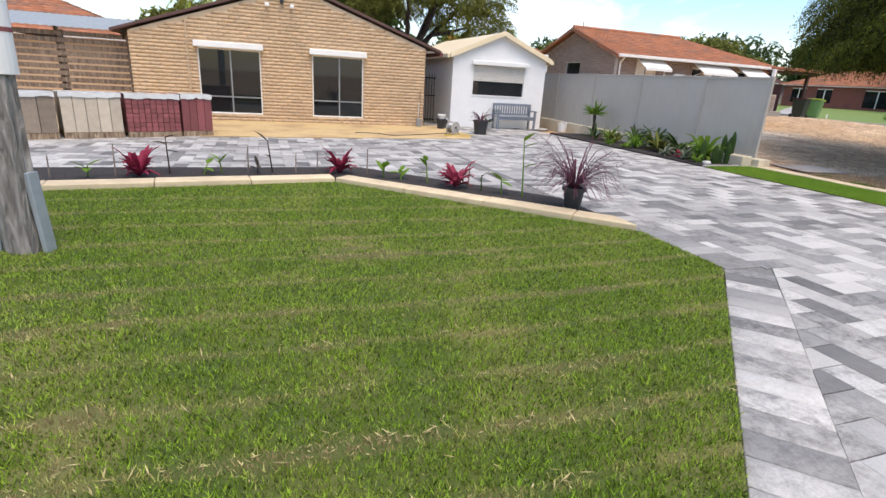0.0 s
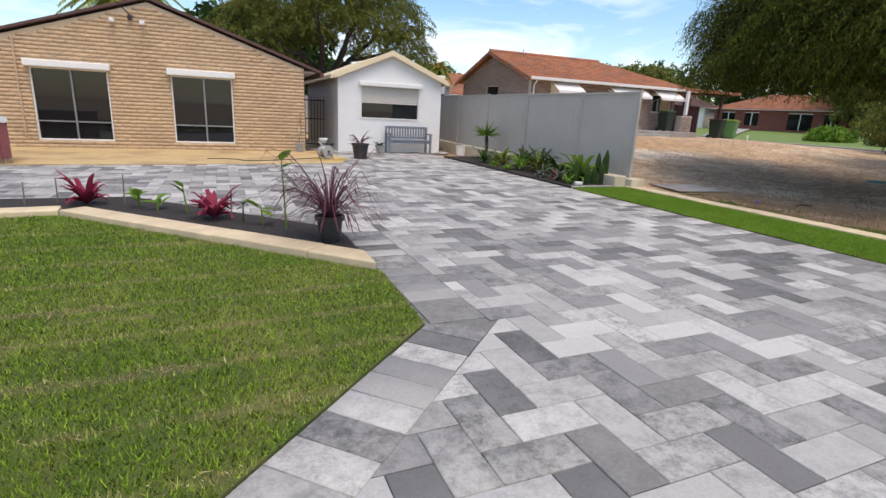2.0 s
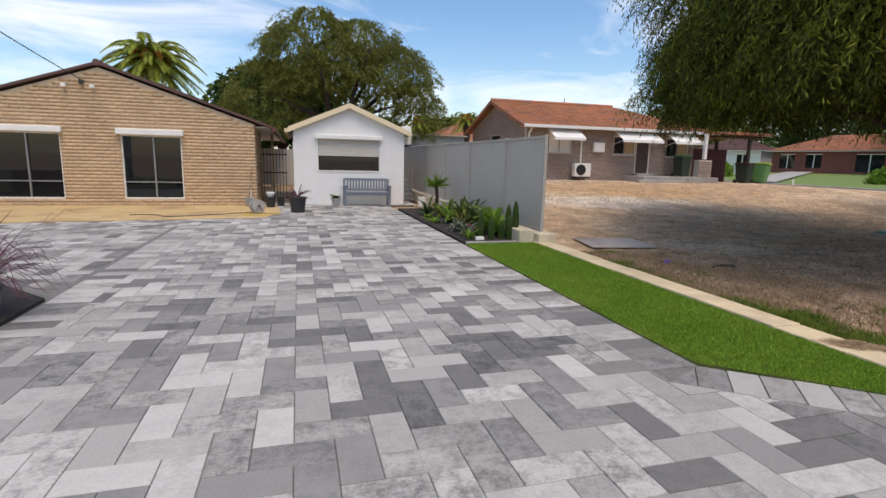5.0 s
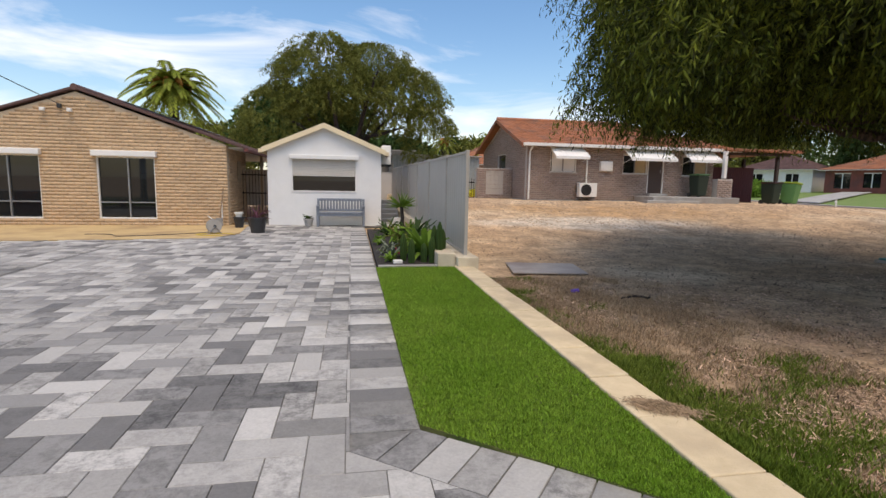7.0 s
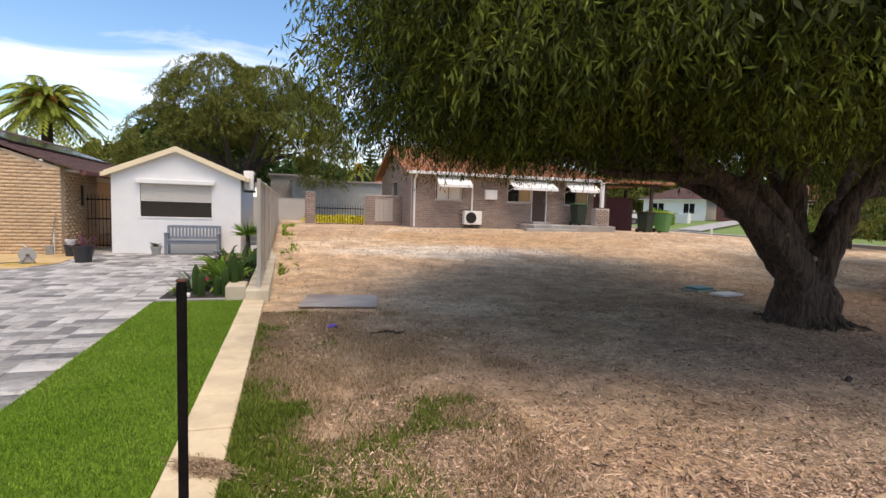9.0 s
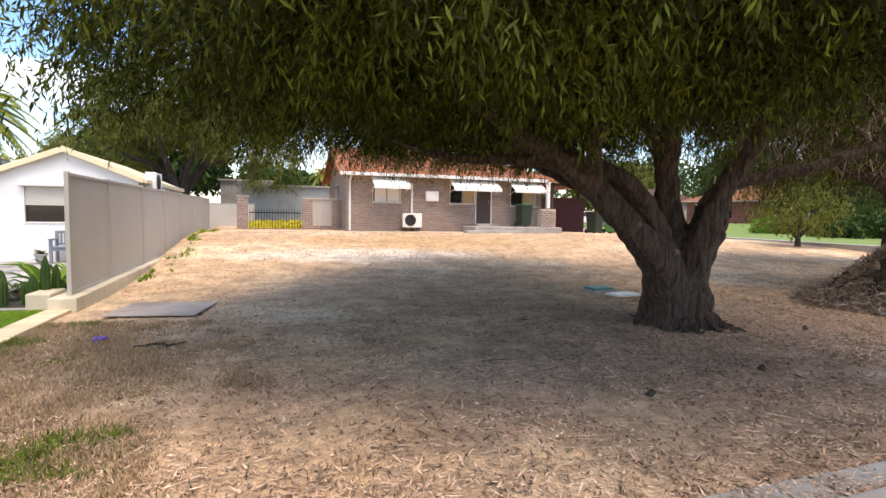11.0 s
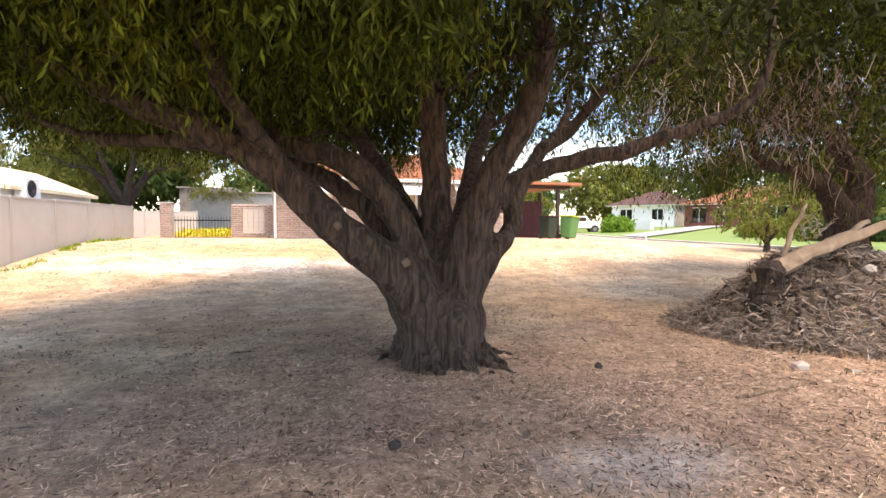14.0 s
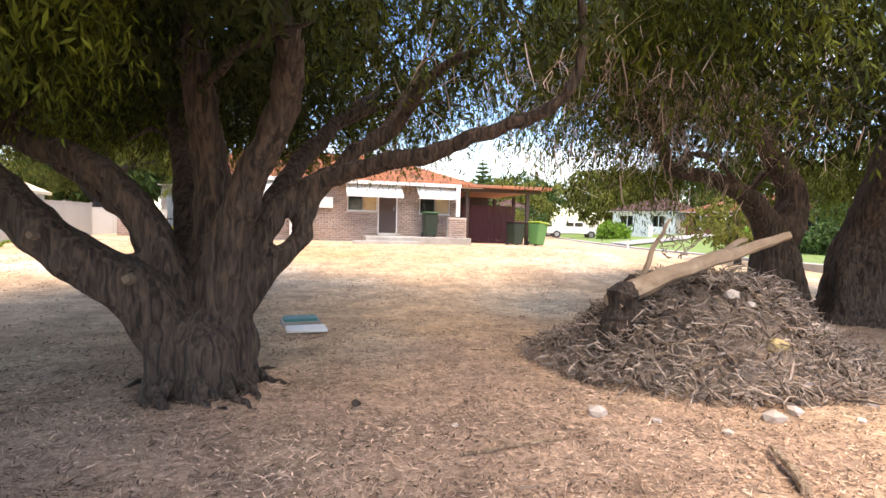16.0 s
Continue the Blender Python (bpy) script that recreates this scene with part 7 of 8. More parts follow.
    # clods, grit and bits of stick over the whole lot
    n = 60000
    x, y = rng.uniform(10.8, 30.0, n), 1.9 + 18.5 * rng.uniform(0, 1, n) ** 1.3
    w = np.array([noise.fractal(Vector((p * 0.7, q * 0.7, 21)), 0.9, 2.0, 3) for p, q in zip(x, y)])
    ok = w > rng.uniform(-0.5, 0.5, n)
    x, y = x[ok], y[ok]
    k = len(x)
    z = np.array(ground_z(x, y)) + 0.022 * np.array([noise.fractal(Vector((p * 1.3, q * 1.3, 0)), 0.8, 2.1, 5) for p, q in zip(x, y)])
    s = rng.uniform(0.004, 0.017, k) * (1 + y / 18)
    j = rng.uniform(0.6, 1.5, (k, 4))
    a = rng.uniform(0, 6.3, k)
    v = np.stack([np.stack([x + s * j[:, i] * np.cos(a + i * 2.09), y + s * j[:, i] * np.sin(a + i * 2.09), z - 0.003], -1) for i in range(3)] + [np.stack([x, y, z + s * 0.8 * j[:, 3]], -1)], 1).reshape(-1, 3)
    q = np.arange(k)[:, None] * 4
    f = np.concatenate([q + [0, 1, 3], q + [1, 2, 3], q + [2, 0, 3]])
    tagged(fast_mesh("dirt_clods", v, f, material("dirt_clod", (0.40, 0.28, 0.19), (0.28, 0.19, 0.13), 3, 0.95, spread=0.55, by="island")), "small clods and grit scattered over dirt", "grit", kind="stuff")


litter()
scrap = thing("plastic_scrap", "crumpled purple plastic scrap lying on dirt", "litter", at=(11.53, 6.50, 0.02), turn=20)
part("sheet", limb([(-0.07, 0, 0.0), (0.0, 0.02, 0.015), (0.07, 0.0, 0.0)], [0.015, 0.03, 0.012], 7, 3, 0.02), material("purple_plastic", (0.16, 0.08, 0.42), (0.11, 0.05, 0.30), 12, 0.4), scrap)
fs = thing("fallen_stick", "crooked grey stick lying on bare dirt", "stick")
part("stick", limb([(11.95, 6.06, 0.02), (12.15, 6.12, 0.035), (12.3, 6.02, 0.03), (12.42, 6.2, 0.02)], [0.012, 0.016, 0.012, 0.006], 7, 8, 0.02), M_BARK, fs)
for cx, cy in ((17.72, 3.70), (19.9, 4.9), (16.2, 3.4)):
    cone = thing("seed_cone", "small dark fallen seed cone on leaf litter", "seed cone", "fallen cones", at=(cx, cy, 0.015))
    part("cone", limb([(-0.035, 0, 0.02), (0, 0, 0.03), (0.04, 0.01, 0.02)], [0.016, 0.034, 0.012], 8, cx, 0.0), M_BARK_DARK, cone)


def clippings_on_lawn():
    """Pale dry clippings lying on the mown lawn."""
    rng = np.random.default_rng(19)
    n = 26000
    x, y = rng.uniform(-6, 3.7, n), 0.3 + 6.8 * rng.uniform(0, 1, n) ** 1.4
    ok = inside(x, y, LAWN) & (lawn_wear(x, y) > rng.uniform(0.05, 0.7, n))
    x, y = x[ok], y[ok]
    k = len(x)
    a = rng.uniform(0, 6.3, k)
    L, W = 0.008 + 0.035 * rng.uniform(0, 1, k) ** 3, rng.uniform(0.0015, 0.0038, k)
    d = np.stack([np.cos(a), np.sin(a), rng.normal(0, 0.2, k)], -1) * L[:, None]
    s = np.stack([-np.sin(a), np.cos(a), np.zeros(k)], -1) * W[:, None]
    c = np.stack([x, y, 0.026 + rng.uniform(0, 0.012, k)], -1)
    v = np.stack([c - d, c + s, c + d, c - s], 1).reshape(-1, 3)
    tagged(fast_mesh("lawn_clippings", v, np.arange(4 * k).reshape(k, 4), leaf_material("straw", (0.52, 0.43, 0.22), (0.42, 0.33, 0.16), 0.3, 0.2)), "pale straw clippings lying on lawn", "clippings", kind="stuff")


clippings_on_lawn()
cl = thing("grass_clump", "flat dry grass clipping clump on limestone edging", "grass clump", at=(10.52, 3.02, 0.05), turn=-35)
rng_c = np.random.default_rng(6)
vv = []
for i in range(2600):
    p = rng_c.normal(0, 1, 3) * [0.085, 0.038, 0.0]
    p[2] = rng_c.uniform(0, 0.035) * math.exp(-(p[0] / 0.12) ** 2 - (p[1] / 0.05) ** 2)
    d = rng_c.normal(0, 1, 3) * [0.022, 0.022, 0.006]
    vv += [p - d, p + [0.004, 0.004, 0.003], p + d]
tagged(fast_mesh("clipping_mat", np.array(vv), np.arange(7800).reshape(-1, 3), M_THATCH, cl), kind="stuff")

# ---- street, far lawns, houses and trees ----
def far_sheet(name, poly, z, mat, label, category):
    tagged(part(name, prism(poly, z - 0.3, z), mat), label, category, kind="structure")


M_FARLAWN = material("far_lawn", (0.12, 0.20, 0.035), (0.17, 0.22, 0.06), 1.2, 0.9, bump=0.6, bump_scale=20)
def sloping_lawn():
    near = [(36.0, -30.0), (35.8, 6.0), (36.2, 14.0), (37.5, 26.0), (40.0, 36.0), (46.0, 54.0), (54.0, 90.0)]
    far = [(90.0, -30.0), (64.0, 6.0), (62.0, 20.0), (60.0, 34.0), (57.0, 45.0), (56.0, 62.0), (66.0, 96.0)]
    bm = bm_new()
    rows = [[bm.verts.new((x0 + (x1 - x0) * u, y0 + (y1 - y0) * u, z)) for u, z in ((0, 0.3), (0.001, 0.5), (0.35, 0.72), (1.0, 1.25), (1.6, 1.3))] for (x0, y0), (x1, y1) in zip(near, far)]
    for r0, r1 in zip(rows, rows[1:]):
        for i in range(4):
            bm.faces.new((r0[i], r0[i + 1], r1[i + 1], r1[i]))
    bmesh.ops.recalc_face_normals(bm, faces=bm.faces[:])
    tagged(part("far_lawn", bm, M_FARLAWN), "green mown lawn rising across street", "lawn", kind="structure")
    bm = bm_new()
    v = [bm.verts.new(p) for p in ((38.0, 28.2, 0.52), (38.7, 31.2, 0.52), (46.2, 36.5, 0.80), (55.0, 42.0, 1.18), (56.0, 40.0, 1.22), (46.8, 34.2, 0.82))]
    bm.faces.new(v)
    d = part("far_driveway", bm, M_CONCRETE)
    so = d.modifiers.new("thick", "SOLIDIFY")
    so.thickness = 0.06
    d.location.z = 0.05
    tagged(d, "pale concrete driveway across lawn", "driveway", kind="structure")


sloping_lawn()
far_sheet("road_kerb", [(35.4, -30), (35.95, -30), (35.75, 6.0), (36.15, 14.0), (37.45, 26.0), (39.95, 36.0), (45.95, 54.0), (45.4, 54.2), (39.4, 36.3), (36.9, 26.2), (35.55, 14.0), (35.2, 6.0)], 0.53, M_CONCRETE, "pale concrete kerb along lawn", "kerb")


def far_house(label, at, turn, w, d, h, roof_h, wall_mat, roof_mat, openings, hip=True):
    """A distant bungalow: walls with real openings filled by glass, hipped tiled roof."""
    t = thing("bungalow", label, "house", at=at, turn=turn)
    xs = [0.0]
    bm = bm_new()
    for a, b, z0, z1 in openings:
        add_box(bm, xs[-1], a, 0, 0.2, 0, h)
        add_box(bm, a, b, 0, 0.2, 0, z0) if z0 > 0.05 else None
        add_box(bm, a, b, 0, 0.2, z1, h)
        xs.append(b)
    add_box(bm, xs[-1], w, 0, 0.2, 0, h)
    bmesh.ops.remove_doubles(bm, verts=bm.verts[:], dist=0.0005)
    part("wall_front", bm, wall_mat, t)
    part("wall_side", box(0, 0.2, 0.2, d, 0, h), wall_mat, t)
    part("wall_side", box(w - 0.2, w, 0.2, d, 0, h), wall_mat, t)
    part("wall_back", box(0.2, w - 0.2, d - 0.2, d, 0, h), wall_mat, t)
    for a, b, z0, z1 in openings:
        wn_ = part("window", box(a, b, 0.1, 0.13, z0, z1), M_GLASS, t)
        part("frame", box(a, b, 0.04, 0.09, z1 - 0.08, z1), M_WHITE, wn_)
        part("frame", box((a + b) / 2 - 0.04, (a + b) / 2 + 0.04, 0.04, 0.09, z0, z1 - 0.08), M_WHITE, wn_)
        part("curtain", box(a + 0.05, (a + b) / 2 - 0.1, 0.15, 0.17, z0 + 0.02, z1 - 0.05), M_WHITE, wn_)
    o, k = 0.5, min(w, d) / 2
    e = [(-o, -o, h), (w + o, -o, h), (w + o, d + o, h), (-o, d + o, h)]
    r0, r1 = ((k, d / 2, h + roof_h), (w - k, d / 2, h + roof_h)) if w >= d else ((w / 2, k, h + roof_h), (w / 2, d - k, h + roof_h))
    roof_slope("roof_slope", t, roof_mat, e[0], e[1], r0, r1 if w >= d else r0, (0.5, 0.5))
    roof_slope("roof_slope", t, roof_mat, e[1], e[2], r1 if w >= d else r0, r1, (0.5, 0.5))
    roof_slope("roof_slope", t, roof_mat, e[2], e[3], r1, r0 if w >= d else r1, (0.5, 0.5))
    roof_slope("roof_slope", t, roof_mat, e[3], e[0], r0 if w >= d else r1, r0, (0.5, 0.5))
    part("soffit", box(-o, w + o, -o, d + o, h - 0.06, h - 0.01), M_WHITE, t)
    return t


M_REDBRICK = material("red_brick_far", (0.23, 0.075, 0.055), (0.18, 0.06, 0.045), 6, 0.9, bump=0.3, stain=(0.15, 0.06, 0.05))
M_CHAR = material("charcoal_brick_far", (0.045, 0.045, 0.055), (0.06, 0.06, 0.07), 6, 0.9)
far_house("red brick bungalow with orange tiled roof across street", (55.0, 44.0, 1.1), -72, 12.5, 8.0, 2.3, 1.7, M_REDBRICK, M_TILE_RED, [(0.8, 2.2, 0.5, 2.0), (3.2, 4.6, 0.6, 2.0), (7.4, 9.6, 0.3, 2.0), (10.6, 11.8, 0.8, 2.0)])
far_house("pale rendered bungalow with grey roof across street", (51.6, 51.5, 1.1), -62, 7.0, 8.0, 2.4, 1.7, M_WHITE, M_TILE_DARK, [(1.0, 2.4, 0.8, 2.0), (4.6, 5.8, 0.8, 2.0)])
far_house("distant bungalow with brown tiled roof", (36.0, 66.0, 0.7), -30, 12.0, 8.0, 2.4, 2.0, M_RENDER, M_TILE_DARK, [(1.5, 3.5, 0.7, 2.0), (6.0, 8.0, 0.7, 2.0)])
far_house("distant brick bungalow with red tiled roof", (18.0, 47.0, 0.6), 0, 13.0, 8.0, 2.6, 2.2, M_BRICK_GREY, M_TILE_RED, [(2.0, 4.0, 0.8, 2.1), (8.0, 10.0, 0.8, 2.1)])
far_house("red tiled house beyond tan brick house", (-17.0, 27.0, 0.0), 0, 12.0, 8.0, 2.4, 1.7, M_BRICK_TAN, M_TILE_RED, [(2.0, 4.0, 0.8, 2.1)])
far_house("pale house with tiled roof beyond trees", (64.0, 22.0, 1.2), -80, 10.0, 8.0, 2.5, 1.8, M_RENDER, M_TILE_RED, [(1.5, 3.0, 0.8, 2.1), (6.0, 8.0, 0.4, 2.1)])
wl_ = thing("garden_wall", "low sloping white rendered garden wall", "wall")
part("wall", box(49.2, 49.4, 42.0, 51.0, 0.6, 1.75), M_WHITE, wl_)
part("pier", box(49.1, 49.5, 41.6, 42.0, 0.6, 1.9), M_WHITE, wl_)


def ute(at, turn, label):
    """A parked white dual-cab utility."""
    t = thing("parked_car", label, "car", "parked cars", at=at, turn=turn)
    bm = bm_new()
    prof = [(-2.5, 0.45), (2.45, 0.45), (2.5, 0.75), (2.4, 0.98), (1.35, 1.05), (0.75, 1.6), (-0.85, 1.62), (-1.05, 1.08), (-2.5, 1.05)]
    lo = [bm.verts.new((x, -0.85, z)) for x, z in prof]
    hi = [bm.verts.new((x, 0.85, z)) for x, z in prof]
    bm.faces.new(lo)
    bm.faces.new(hi[::-1])
    for i in range(len(prof)):
        bm.faces.new((lo[i], hi[i], hi[(i + 1) % len(prof)], lo[(i + 1) % len(prof)]))
    bmesh.ops.recalc_face_normals(bm, faces=bm.faces[:])
    bmesh.ops.bevel(bm, geom=bm.edges[:], offset=0.05, segments=2, affect="EDGES")
    part("body", bm, M_WHITE, t)
    for y in (-0.86, 0.86):
        for a, b in ((-0.75, -0.05), (0.05, 0.8)):
            part("window", box(a, b, min(y, y * 0.995), max(y, y * 0.995), 1.12, 1.5), M_GLASS, t)
    part("windscreen", box(0.80, 1.30, -0.7, 0.7, 1.1, 1.12, 0.0, pose(0.35, 0, 1.05, 0, 0, 0) @ pose(0, 0, -0.75, 0, 0, 0)), M_GLASS, t)
    for x in (-1.6, 1.6):
        for y in (-0.86, 0.86):
            w = part("wheel", tube([(x, y - 0.11, 0.36), (x, y + 0.11, 0.36)], 0.36, 20), M_BLACK, t)
            part("rim", tube([(x, y - 0.118, 0.36), (x, y + 0.118, 0.36)], 0.2, 16), M_ALU, w)
    for y in (-0.65, 0.65):
        part("headlight", box(2.47, 2.53, y - 0.15, y + 0.15, 0.78, 0.92, 0.01), M_ALU, t)


ute((43.6, 45.6, 0.55), -20, "white dual-cab utility parked across street")
ute((41.5, 50.5, 0.55), -15, "pale car parked farther along street")


def bush(name, at, r, h, k, mat, seed, label, leaf=0.2, trunk=0.0):
    rng = np.random.default_rng(seed)
    t = thing(name, label, "tree" if trunk else "shrub", at=at)
    if trunk:
        part("trunk", limb([(0, 0, -0.05), (0.05, 0, trunk * 0.6), (0.0, 0.1, trunk + 0.6)], [0.09 * r, 0.07 * r, 0.03], 8, seed), M_BARK_DARK, t)
        for i in range(5):
            a = i * 1.3
            part("limb", limb([(0, 0, trunk * 0.7), (0.3 * r * math.cos(a), 0.3 * r * math.sin(a), trunk + 0.2 * h), (0.6 * r * math.cos(a), 0.6 * r * math.sin(a), trunk + 0.5 * h)], [0.05 * r, 0.035 * r, 0.01], 6, i), M_BARK_DARK, t)
    c = rng.normal(0, 1, (k, 3))
    c /= np.linalg.norm(c, axis=1, keepdims=True)
    rad = rng.uniform(0.35, 1, k) ** 0.5
    q = np.array([1 + 0.5 * noise.noise(Vector(v) * 2.0 + Vector((seed, 0, 0))) for v in c])
    p = c * (rad * q)[:, None] * [r, r, h / 2] + [0, 0, trunk + h * 0.5]
    p = p[p[:, 2] > 0.03]
    sprays("foliage", t, mat, p, c[: len(p)] * [1, 1, 0.6], leaf * 1.6, leaf, 9, rng, 0.5, 0.38)


bush("small_tree", (34.2, 15.9, 0.37), 1.55, 2.2, 620, M_LEAF_OLIVE, 201, "small leafy green street tree on bare ground", 0.16, 0.5)
for i, (x, y, r, h, m) in enumerate(((39.5, 48.0, 2.2, 3.2, M_LEAF_DARK), (36.5, 46.0, 2.5, 3.0, M_LEAF_OLIVE), (33.0, 40.0, 1.8, 2.4, M_LEAF_OLIVE), (31.5, 34.0, 1.6, 2.0, M_LEAF_DARK), (45.0, 41.0, 1.2, 1.6, M_LEAF_FRESH),
                                     (43.8, 24.5, 1.5, 1.3, M_LEAF_FRESH), (42.8, 19.0, 2.0, 1.5, M_LEAF_DARK), (46.5, 18.0, 2.2, 2.2, M_LEAF_OLIVE), (52.0, 24.0, 3.0, 3.5, M_LEAF_DARK))):
    bush("shrub", (x, y, 0.5), r, h, 700, m, 210 + i, "rounded green garden shrub across street" if i % 2 else "dense dark-green garden shrub", 0.26)
for i, (x, y, r, h, tr, m) in enumerate(((56, 58, 6, 6.5, 2.5, M_LEAF_OLIVE), (66, 46, 6, 7, 2.5, M_LEAF_DARK), (46, 72, 7, 6.0, 2, M_LEAF_OLIVE), (30, 74, 7, 5.5, 2, M_LEAF_DARK), (62, 30, 6, 6.5, 2, M_LEAF_OLIVE), (14, 62, 5, 4.5, 2, M_LEAF_DARK), (24, 60, 4, 4.5, 2.0, M_LEAF_OLIVE), (72, 70, 9, 9, 2, M_LEAF_DARK), (90, 40, 9, 9, 2, M_LEAF_OLIVE), (60, 12, 6, 6, 2, M_LEAF_DARK), (-6, 60, 5, 5, 2, M_LEAF_OLIVE), (52, 82, 9, 8, 2, M_LEAF_DARK), (-25, 40, 6, 6, 2, M_LEAF_DARK), (5, 42, 4.5, 5.5, 2.5, M_LEAF_DARK))):
    bush("background_tree", (x, y, 0.3), r, h, 1300, m, 240 + i, "distant rounded green tree" if i % 2 else "distant dark-green spreading tree", 0.6, tr)


def pine(at, h, seed):
    t = thing("pine_tree", "tall symmetrical pine with tiered branches in distance", "tree", at=at)
    part("trunk", tube([(0, 0, 0), (0, 0, h)], [0.3, 0.04], 8), M_BARK_DARK, t)
    rng = np.random.default_rng(seed)
    V, F = [], []
    for i in range(13):
        z = h * (0.25 + 0.72 * i / 13)
        L = h * 0.24 * (1 - 0.82 * i / 13)
        for a in np.arange(0, 2 * math.pi, 0.9) + i * 0.4:
            for s in np.linspace(0.15, 1, 7):
                for q in range(3):
                    c = np.array([math.cos(a) * L * s, math.sin(a) * L * s, z + 0.12 * L * s])
                    d = rng.normal(0, 1, 3) * 0.18 * L + 0.02
                    k = len(V)
                    V += [c - d, c + [0, 0, 0.08], c + d, c - [0, 0, 0.08]]
                    F.append((k, k + 1, k + 2, k + 3))
    tagged(fast_mesh("foliage", V, F, M_LEAF_DARK, t), kind="stuff")


pine((39.7, 62, 0.5), 9.5, 1)
pine((20.0, 59.0, 0.5), 8.0, 2)
palm("palm_tree", (17.5, 50.0, 0.3), 5.0, 1.5, 26, 11, "small distant palm behind sheds")
palm("palm_tree", (20.5, 44.0, 0.3), 5.0, 1.5, 26, 12, "small distant palm behind sheds")
ya = thing("yellow_groundcover", "bright yellow-flowering ground cover behind gate", "plant bed", kind="stuff")
ya_r = np.random.default_rng(8)
ppx = np.stack([ya_r.uniform(11.8, 16.0, 2500), ya_r.uniform(25.0, 31.0, 2500), ya_r.uniform(0.5, 1.05, 2500)], -1)
sprays("foliage", ya, material("yellow_flower", (0.60, 0.50, 0.03), (0.42, 0.42, 0.04), 2, 0.8), ppx, ya_r.normal(0, 0.6, (2500, 3)), 0.2, 0.14, 4, ya_r, 0.4, 0.5)
lr = thing("metal_sheets", "stack of bent white metal sheets beside gate pillar", "metal sheets", at=(11.2, 23.6, 0.5), turn=20)
for i in range(4):
    part("sheet", box(-0.4, 0.55, -0.8, 0.8, 0.02 + i * 0.06, 0.045 + i * 0.06, 0.004, pose(0.03 * i, 0.05 * i, 0, 0, 3, 4 * i)), M_ZINC, lr)

# ---- concrete pavers, in herringbone with straight border courses ----
def paving():
    top = thing("paved_driveway", "driveway of mixed grey concrete pavers in herringbone pattern", "driveway", kind="structure")
    U, OX, OY = 0.2045, 0.1735, -0.0105

    def paver_mesh(w, d):
        g = 0.0022
        bm = bm_new()
        lo = [(g, g), (w - g, g), (w - g, d - g), (g, d - g)]
        b = 0.004
        hi = [(g + b, g + b), (w - g - b, g + b), (w - g - b, d - g - b), (g + b, d - g - b)]
        v0 = [bm.verts.new((x - w / 2, y - d / 2, -0.02)) for x, y in lo]
        v1 = [bm.verts.new((x - w / 2, y - d / 2, -0.004)) for x, y in lo]
        v2 = [bm.verts.new((x - w / 2, y - d / 2, 0.0)) for x, y in hi]
        for a, c in ((v0, v1), (v1, v2)):
            for i in range(4):
                bm.faces.new((a[i], a[(i + 1) % 4], c[(i + 1) % 4], c[i]))
        bm.faces.new(v2)
        return to_mesh("paver", bm, M_PAVER)
    long_x, long_y = paver_mesh(2 * U, U), paver_mesh(U, 2 * U)
    spots = []
    for i in range(-75, 75):
        for j in range(-8, 122):
            k = (i - j) % 4
            if k == 0:
                spots.append((OX + (i + 1) * U, OY + (j + 0.5) * U, 0, long_x))
            elif k == 3:
                spots.append((OX + (i + 0.5) * U, OY + (j + 1) * U, 0, long_y))
    sx, sy = np.array([s[0] for s in spots]), np.array([s[1] for s in spots])
    ok = inside(sx, sy, PAVED) & ~inside(sx, sy, BED_LEFT)
    # whole pavers inside, cut pavers along the border courses
    d_l, d_r = Vector((3.70, 3.69)).normalized(), Vector((1.62, -1.27)).normalized()
    n_l, n_r = Vector((d_l.y, -d_l.x)), Vector((d_r.y, -d_r.x))
    c_l, c_r = Vector((3.70, 3.12)) + n_l * 0.406, Vector((8.98, 3.05)) + n_r * 0.406

    def clip(poly, point, normal):
        out = []
        for p, q in zip(poly, poly[1:] + poly[:1]):
            a, b = (p - point).dot(normal), (q - point).dot(normal)
            if a >= 0:
                out.append(p)
            if a * b < 0:
                out.append(p.lerp(q, a / (a - b)))
        return out

    def area(poly):
        return abs(sum(p.x * q.y - q.x * p.y for p, q in zip(poly, poly[1:] + poly[:1]))) / 2

    def trimmed(poly, y):
        if y < 12.0:
            poly = clip(poly, Vector((4.142, 0)), Vector((1, 0))) if y > 2.985 else clip(poly, c_l, n_l)
        if poly:
            poly = clip(poly, Vector((8.578, 0)), Vector((-1, 0))) if y > 2.848 else clip(poly, c_r, n_r)
        return poly

    whole, cut = [], []
    for (x, y, _, me), o in zip(spots, ok):
        w, d = (U, U / 2) if me == long_x else (U / 2, U)
        rect = [Vector((x - w, y - d)), Vector((x + w, y - d)), Vector((x + w, y + d)), Vector((x - w, y + d))]
        left_wing = x < 3.6 and y > 6.5
        if left_wing or y > 17.0:
            if o:
                whole.append((x, y, 0.0, me))
            continue
        if not o and not (1.0 < y < 17.0 and 3.0 < x < 9.4):
            continue
        t = trimmed(rect, y)
        if len(t) < 3 or area(t) < 0.0015:
            continue
        if area(t) > 0.0834:
            whole.append((x, y, 0.0, me))
        else:
            cut.append(t)
    spots = whole
    border = []
    for y in np.arange(3.22, 12.0, U):
        if not inside([3.93], [y], BED_LEFT)[0]:
            border.append((3.940, y, 0.0, long_x))
    for y in np.arange(3.16, 16.9, U):
        border.append((8.781, y, 0.0, long_x))
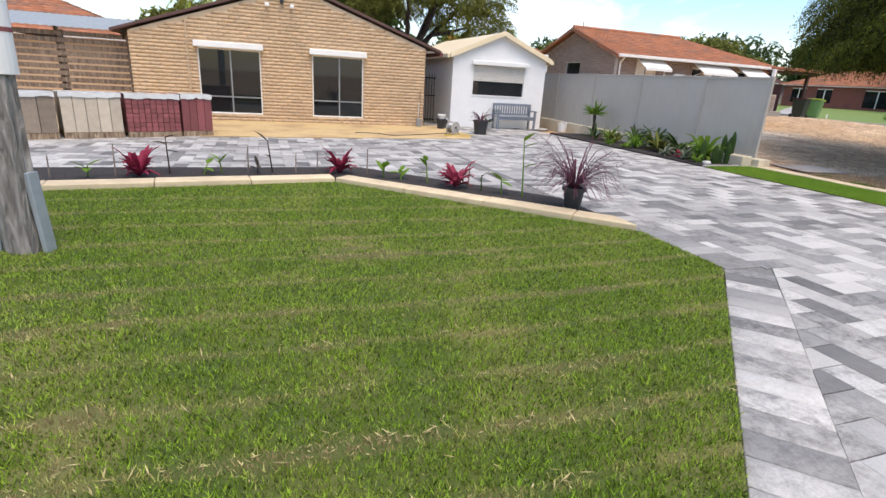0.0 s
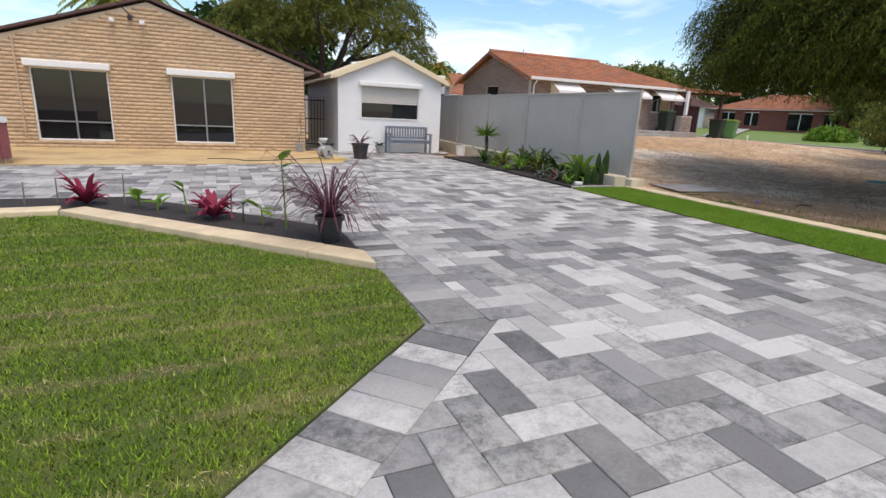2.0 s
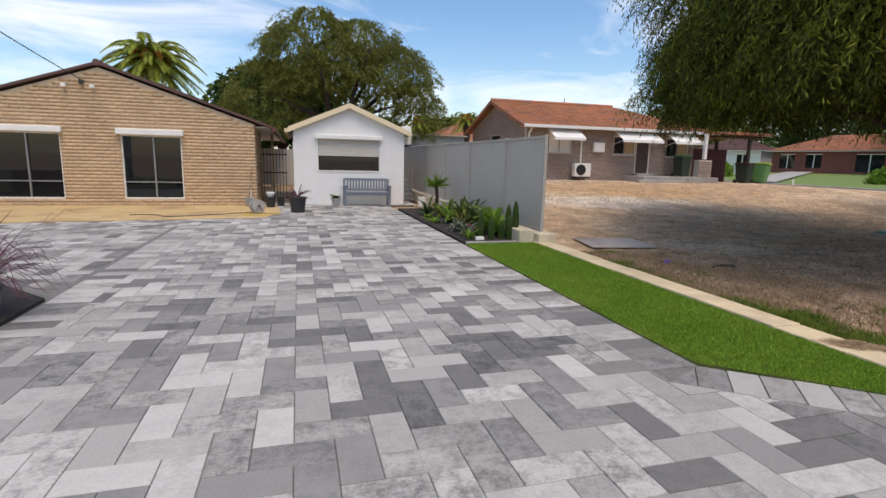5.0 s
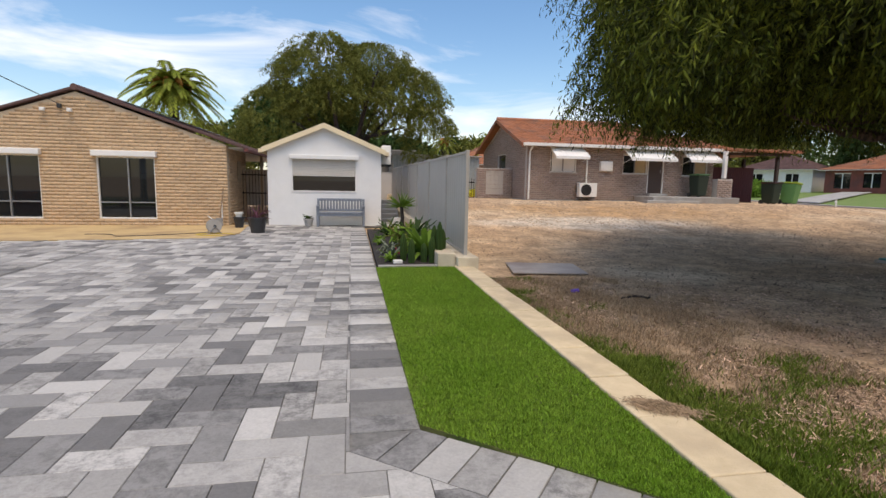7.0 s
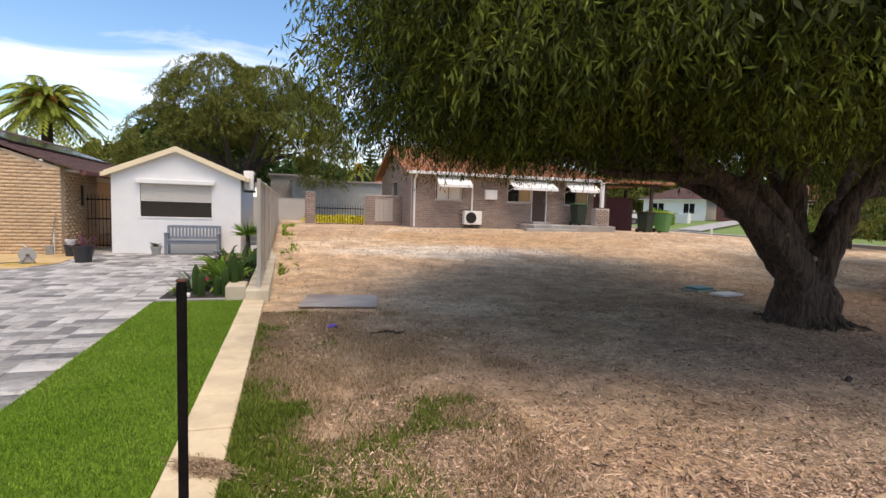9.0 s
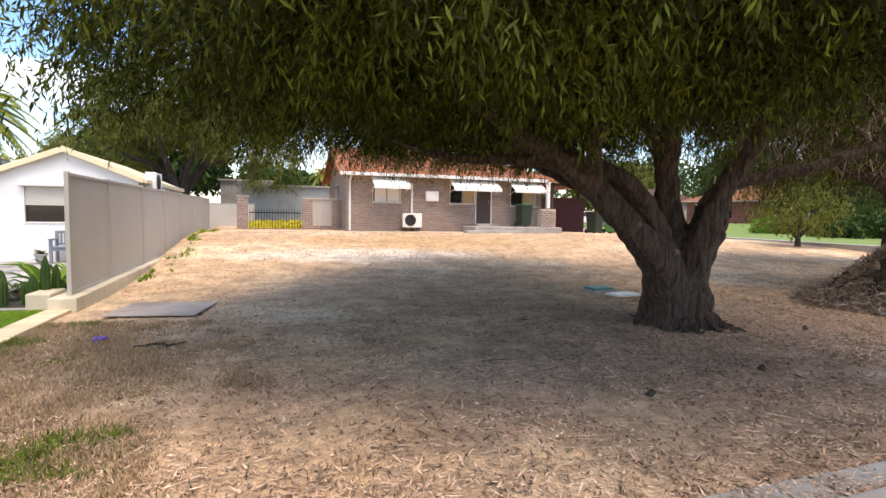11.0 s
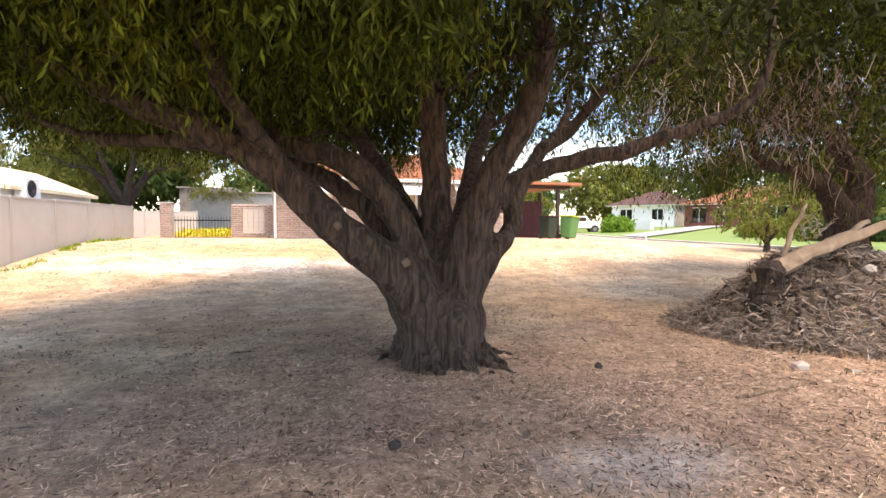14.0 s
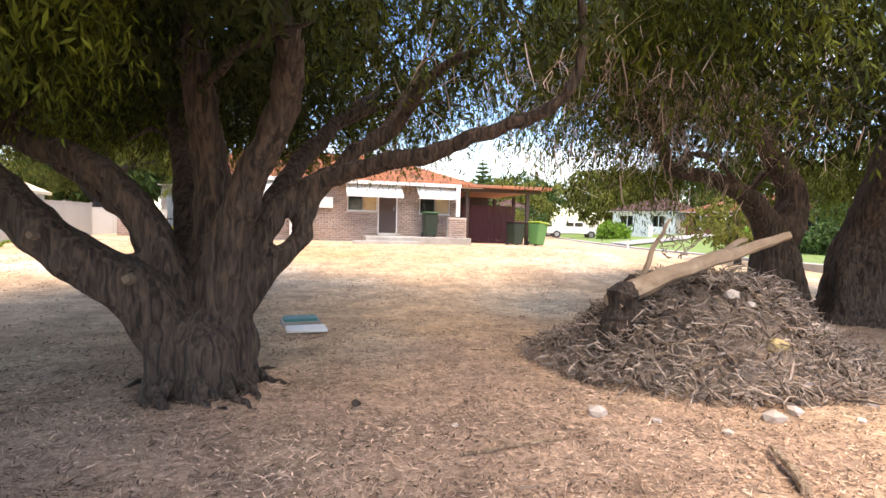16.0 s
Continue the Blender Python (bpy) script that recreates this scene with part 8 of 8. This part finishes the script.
    def course(p, q, off, mitre=None):
        d = Vector((q[0] - p[0], q[1] - p[1]))
        nrm = Vector((-d.y, d.x)).normalized() * off
        k = int(d.length / U)
        for i in range(k):
            c = Vector(p) + d * (i + 0.5) / k + nrm
            a = math.atan2(d.y, d.x)
            if mitre and (c - Vector(mitre[0])).length < 0.55:
                u, v = d.normalized(), nrm.normalized()
                quad = [c - u * 0.1 - v * 0.2, c + u * 0.1 - v * 0.2, c + u * 0.1 + v * 0.2, c - u * 0.1 + v * 0.2]
                quad = quad if area(quad) and (quad[1] - quad[0]).cross(quad[2] - quad[1]) > 0 else quad[::-1]
                quad = clip(quad, Vector(mitre[0]), Vector(mitre[1]))
                if len(quad) > 2 and area(quad) > 0.002:
                    cut.append(quad)
            else:
                border.append((c.x, c.y, a, long_y))
    course((0.0, -0.57), (3.78, 3.20), -0.203, ((3.70, 3.12), (-0.293, -0.956)))
    course((8.80, 3.19), (10.6, 1.78), -0.205, ((8.98, 3.05), (0.451, -0.893)))
    course((10.6, 1.78), (13.2, -0.2), -0.205)
    spots += [(x, y, a, me) for x, y, a, me in border]
    spots.sort(key=lambda s: math.hypot(s[0] - 6.6, s[1] - 2.6))
    rng = np.random.default_rng(5)
    bmr = []
    for n_, (x, y, a, me) in enumerate(spots):
        z = rng.uniform(-0.0012, 0.0012) + (0.003 if a else 0.0)
        if n_ < 300:
            ob = new("paver", me)
            ob.parent = top
            ob.matrix_basis = Matrix.Translation((x, y, z)) @ Matrix.Rotation(a, 4, "Z")
        else:
            bmr.append((x, y, z, a, me))
    V, F = [], []
    src = {m: (np.array([v.co for v in m.vertices]), np.array([p.vertices[:] for p in m.polygons])) for m in (long_x, long_y)}
    off = 0
    for x, y, z, a, me in bmr:
        v, f = src[me]
        c, s = math.cos(a), math.sin(a)
        V.append(np.stack([x + v[:, 0] * c - v[:, 1] * s, y + v[:, 0] * s + v[:, 1] * c, z + v[:, 2]], -1))
        F.append(f + off)
        off += len(v)
    for poly in cut:
        mid = sum(poly, Vector((0, 0))) / len(poly)
        small = [mid + (p - mid) * max(0.5, 1 - 0.004 / max(0.01, (p - mid).length)) for p in poly]
        k = len(small)
        v = [(p.x, p.y, -0.0005) for p in small] + [(p.x, p.y, -0.02) for p in small]
        bm = bm_new()
        bv = [bm.verts.new(p) for p in v]
        bm.faces.new(bv[:k])
        for i in range(k):
            bm.faces.new((bv[i + k], bv[(i + 1) % k + k], bv[(i + 1) % k], bv[i]))
        bmesh.ops.recalc_face_normals(bm, faces=bm.faces[:])
        part("cut_paver", bm, M_PAVER, top)
    tagged(fast_mesh("pavers", np.concatenate(V), np.concatenate(F), M_PAVER_REST, top), kind="stuff")


paving()
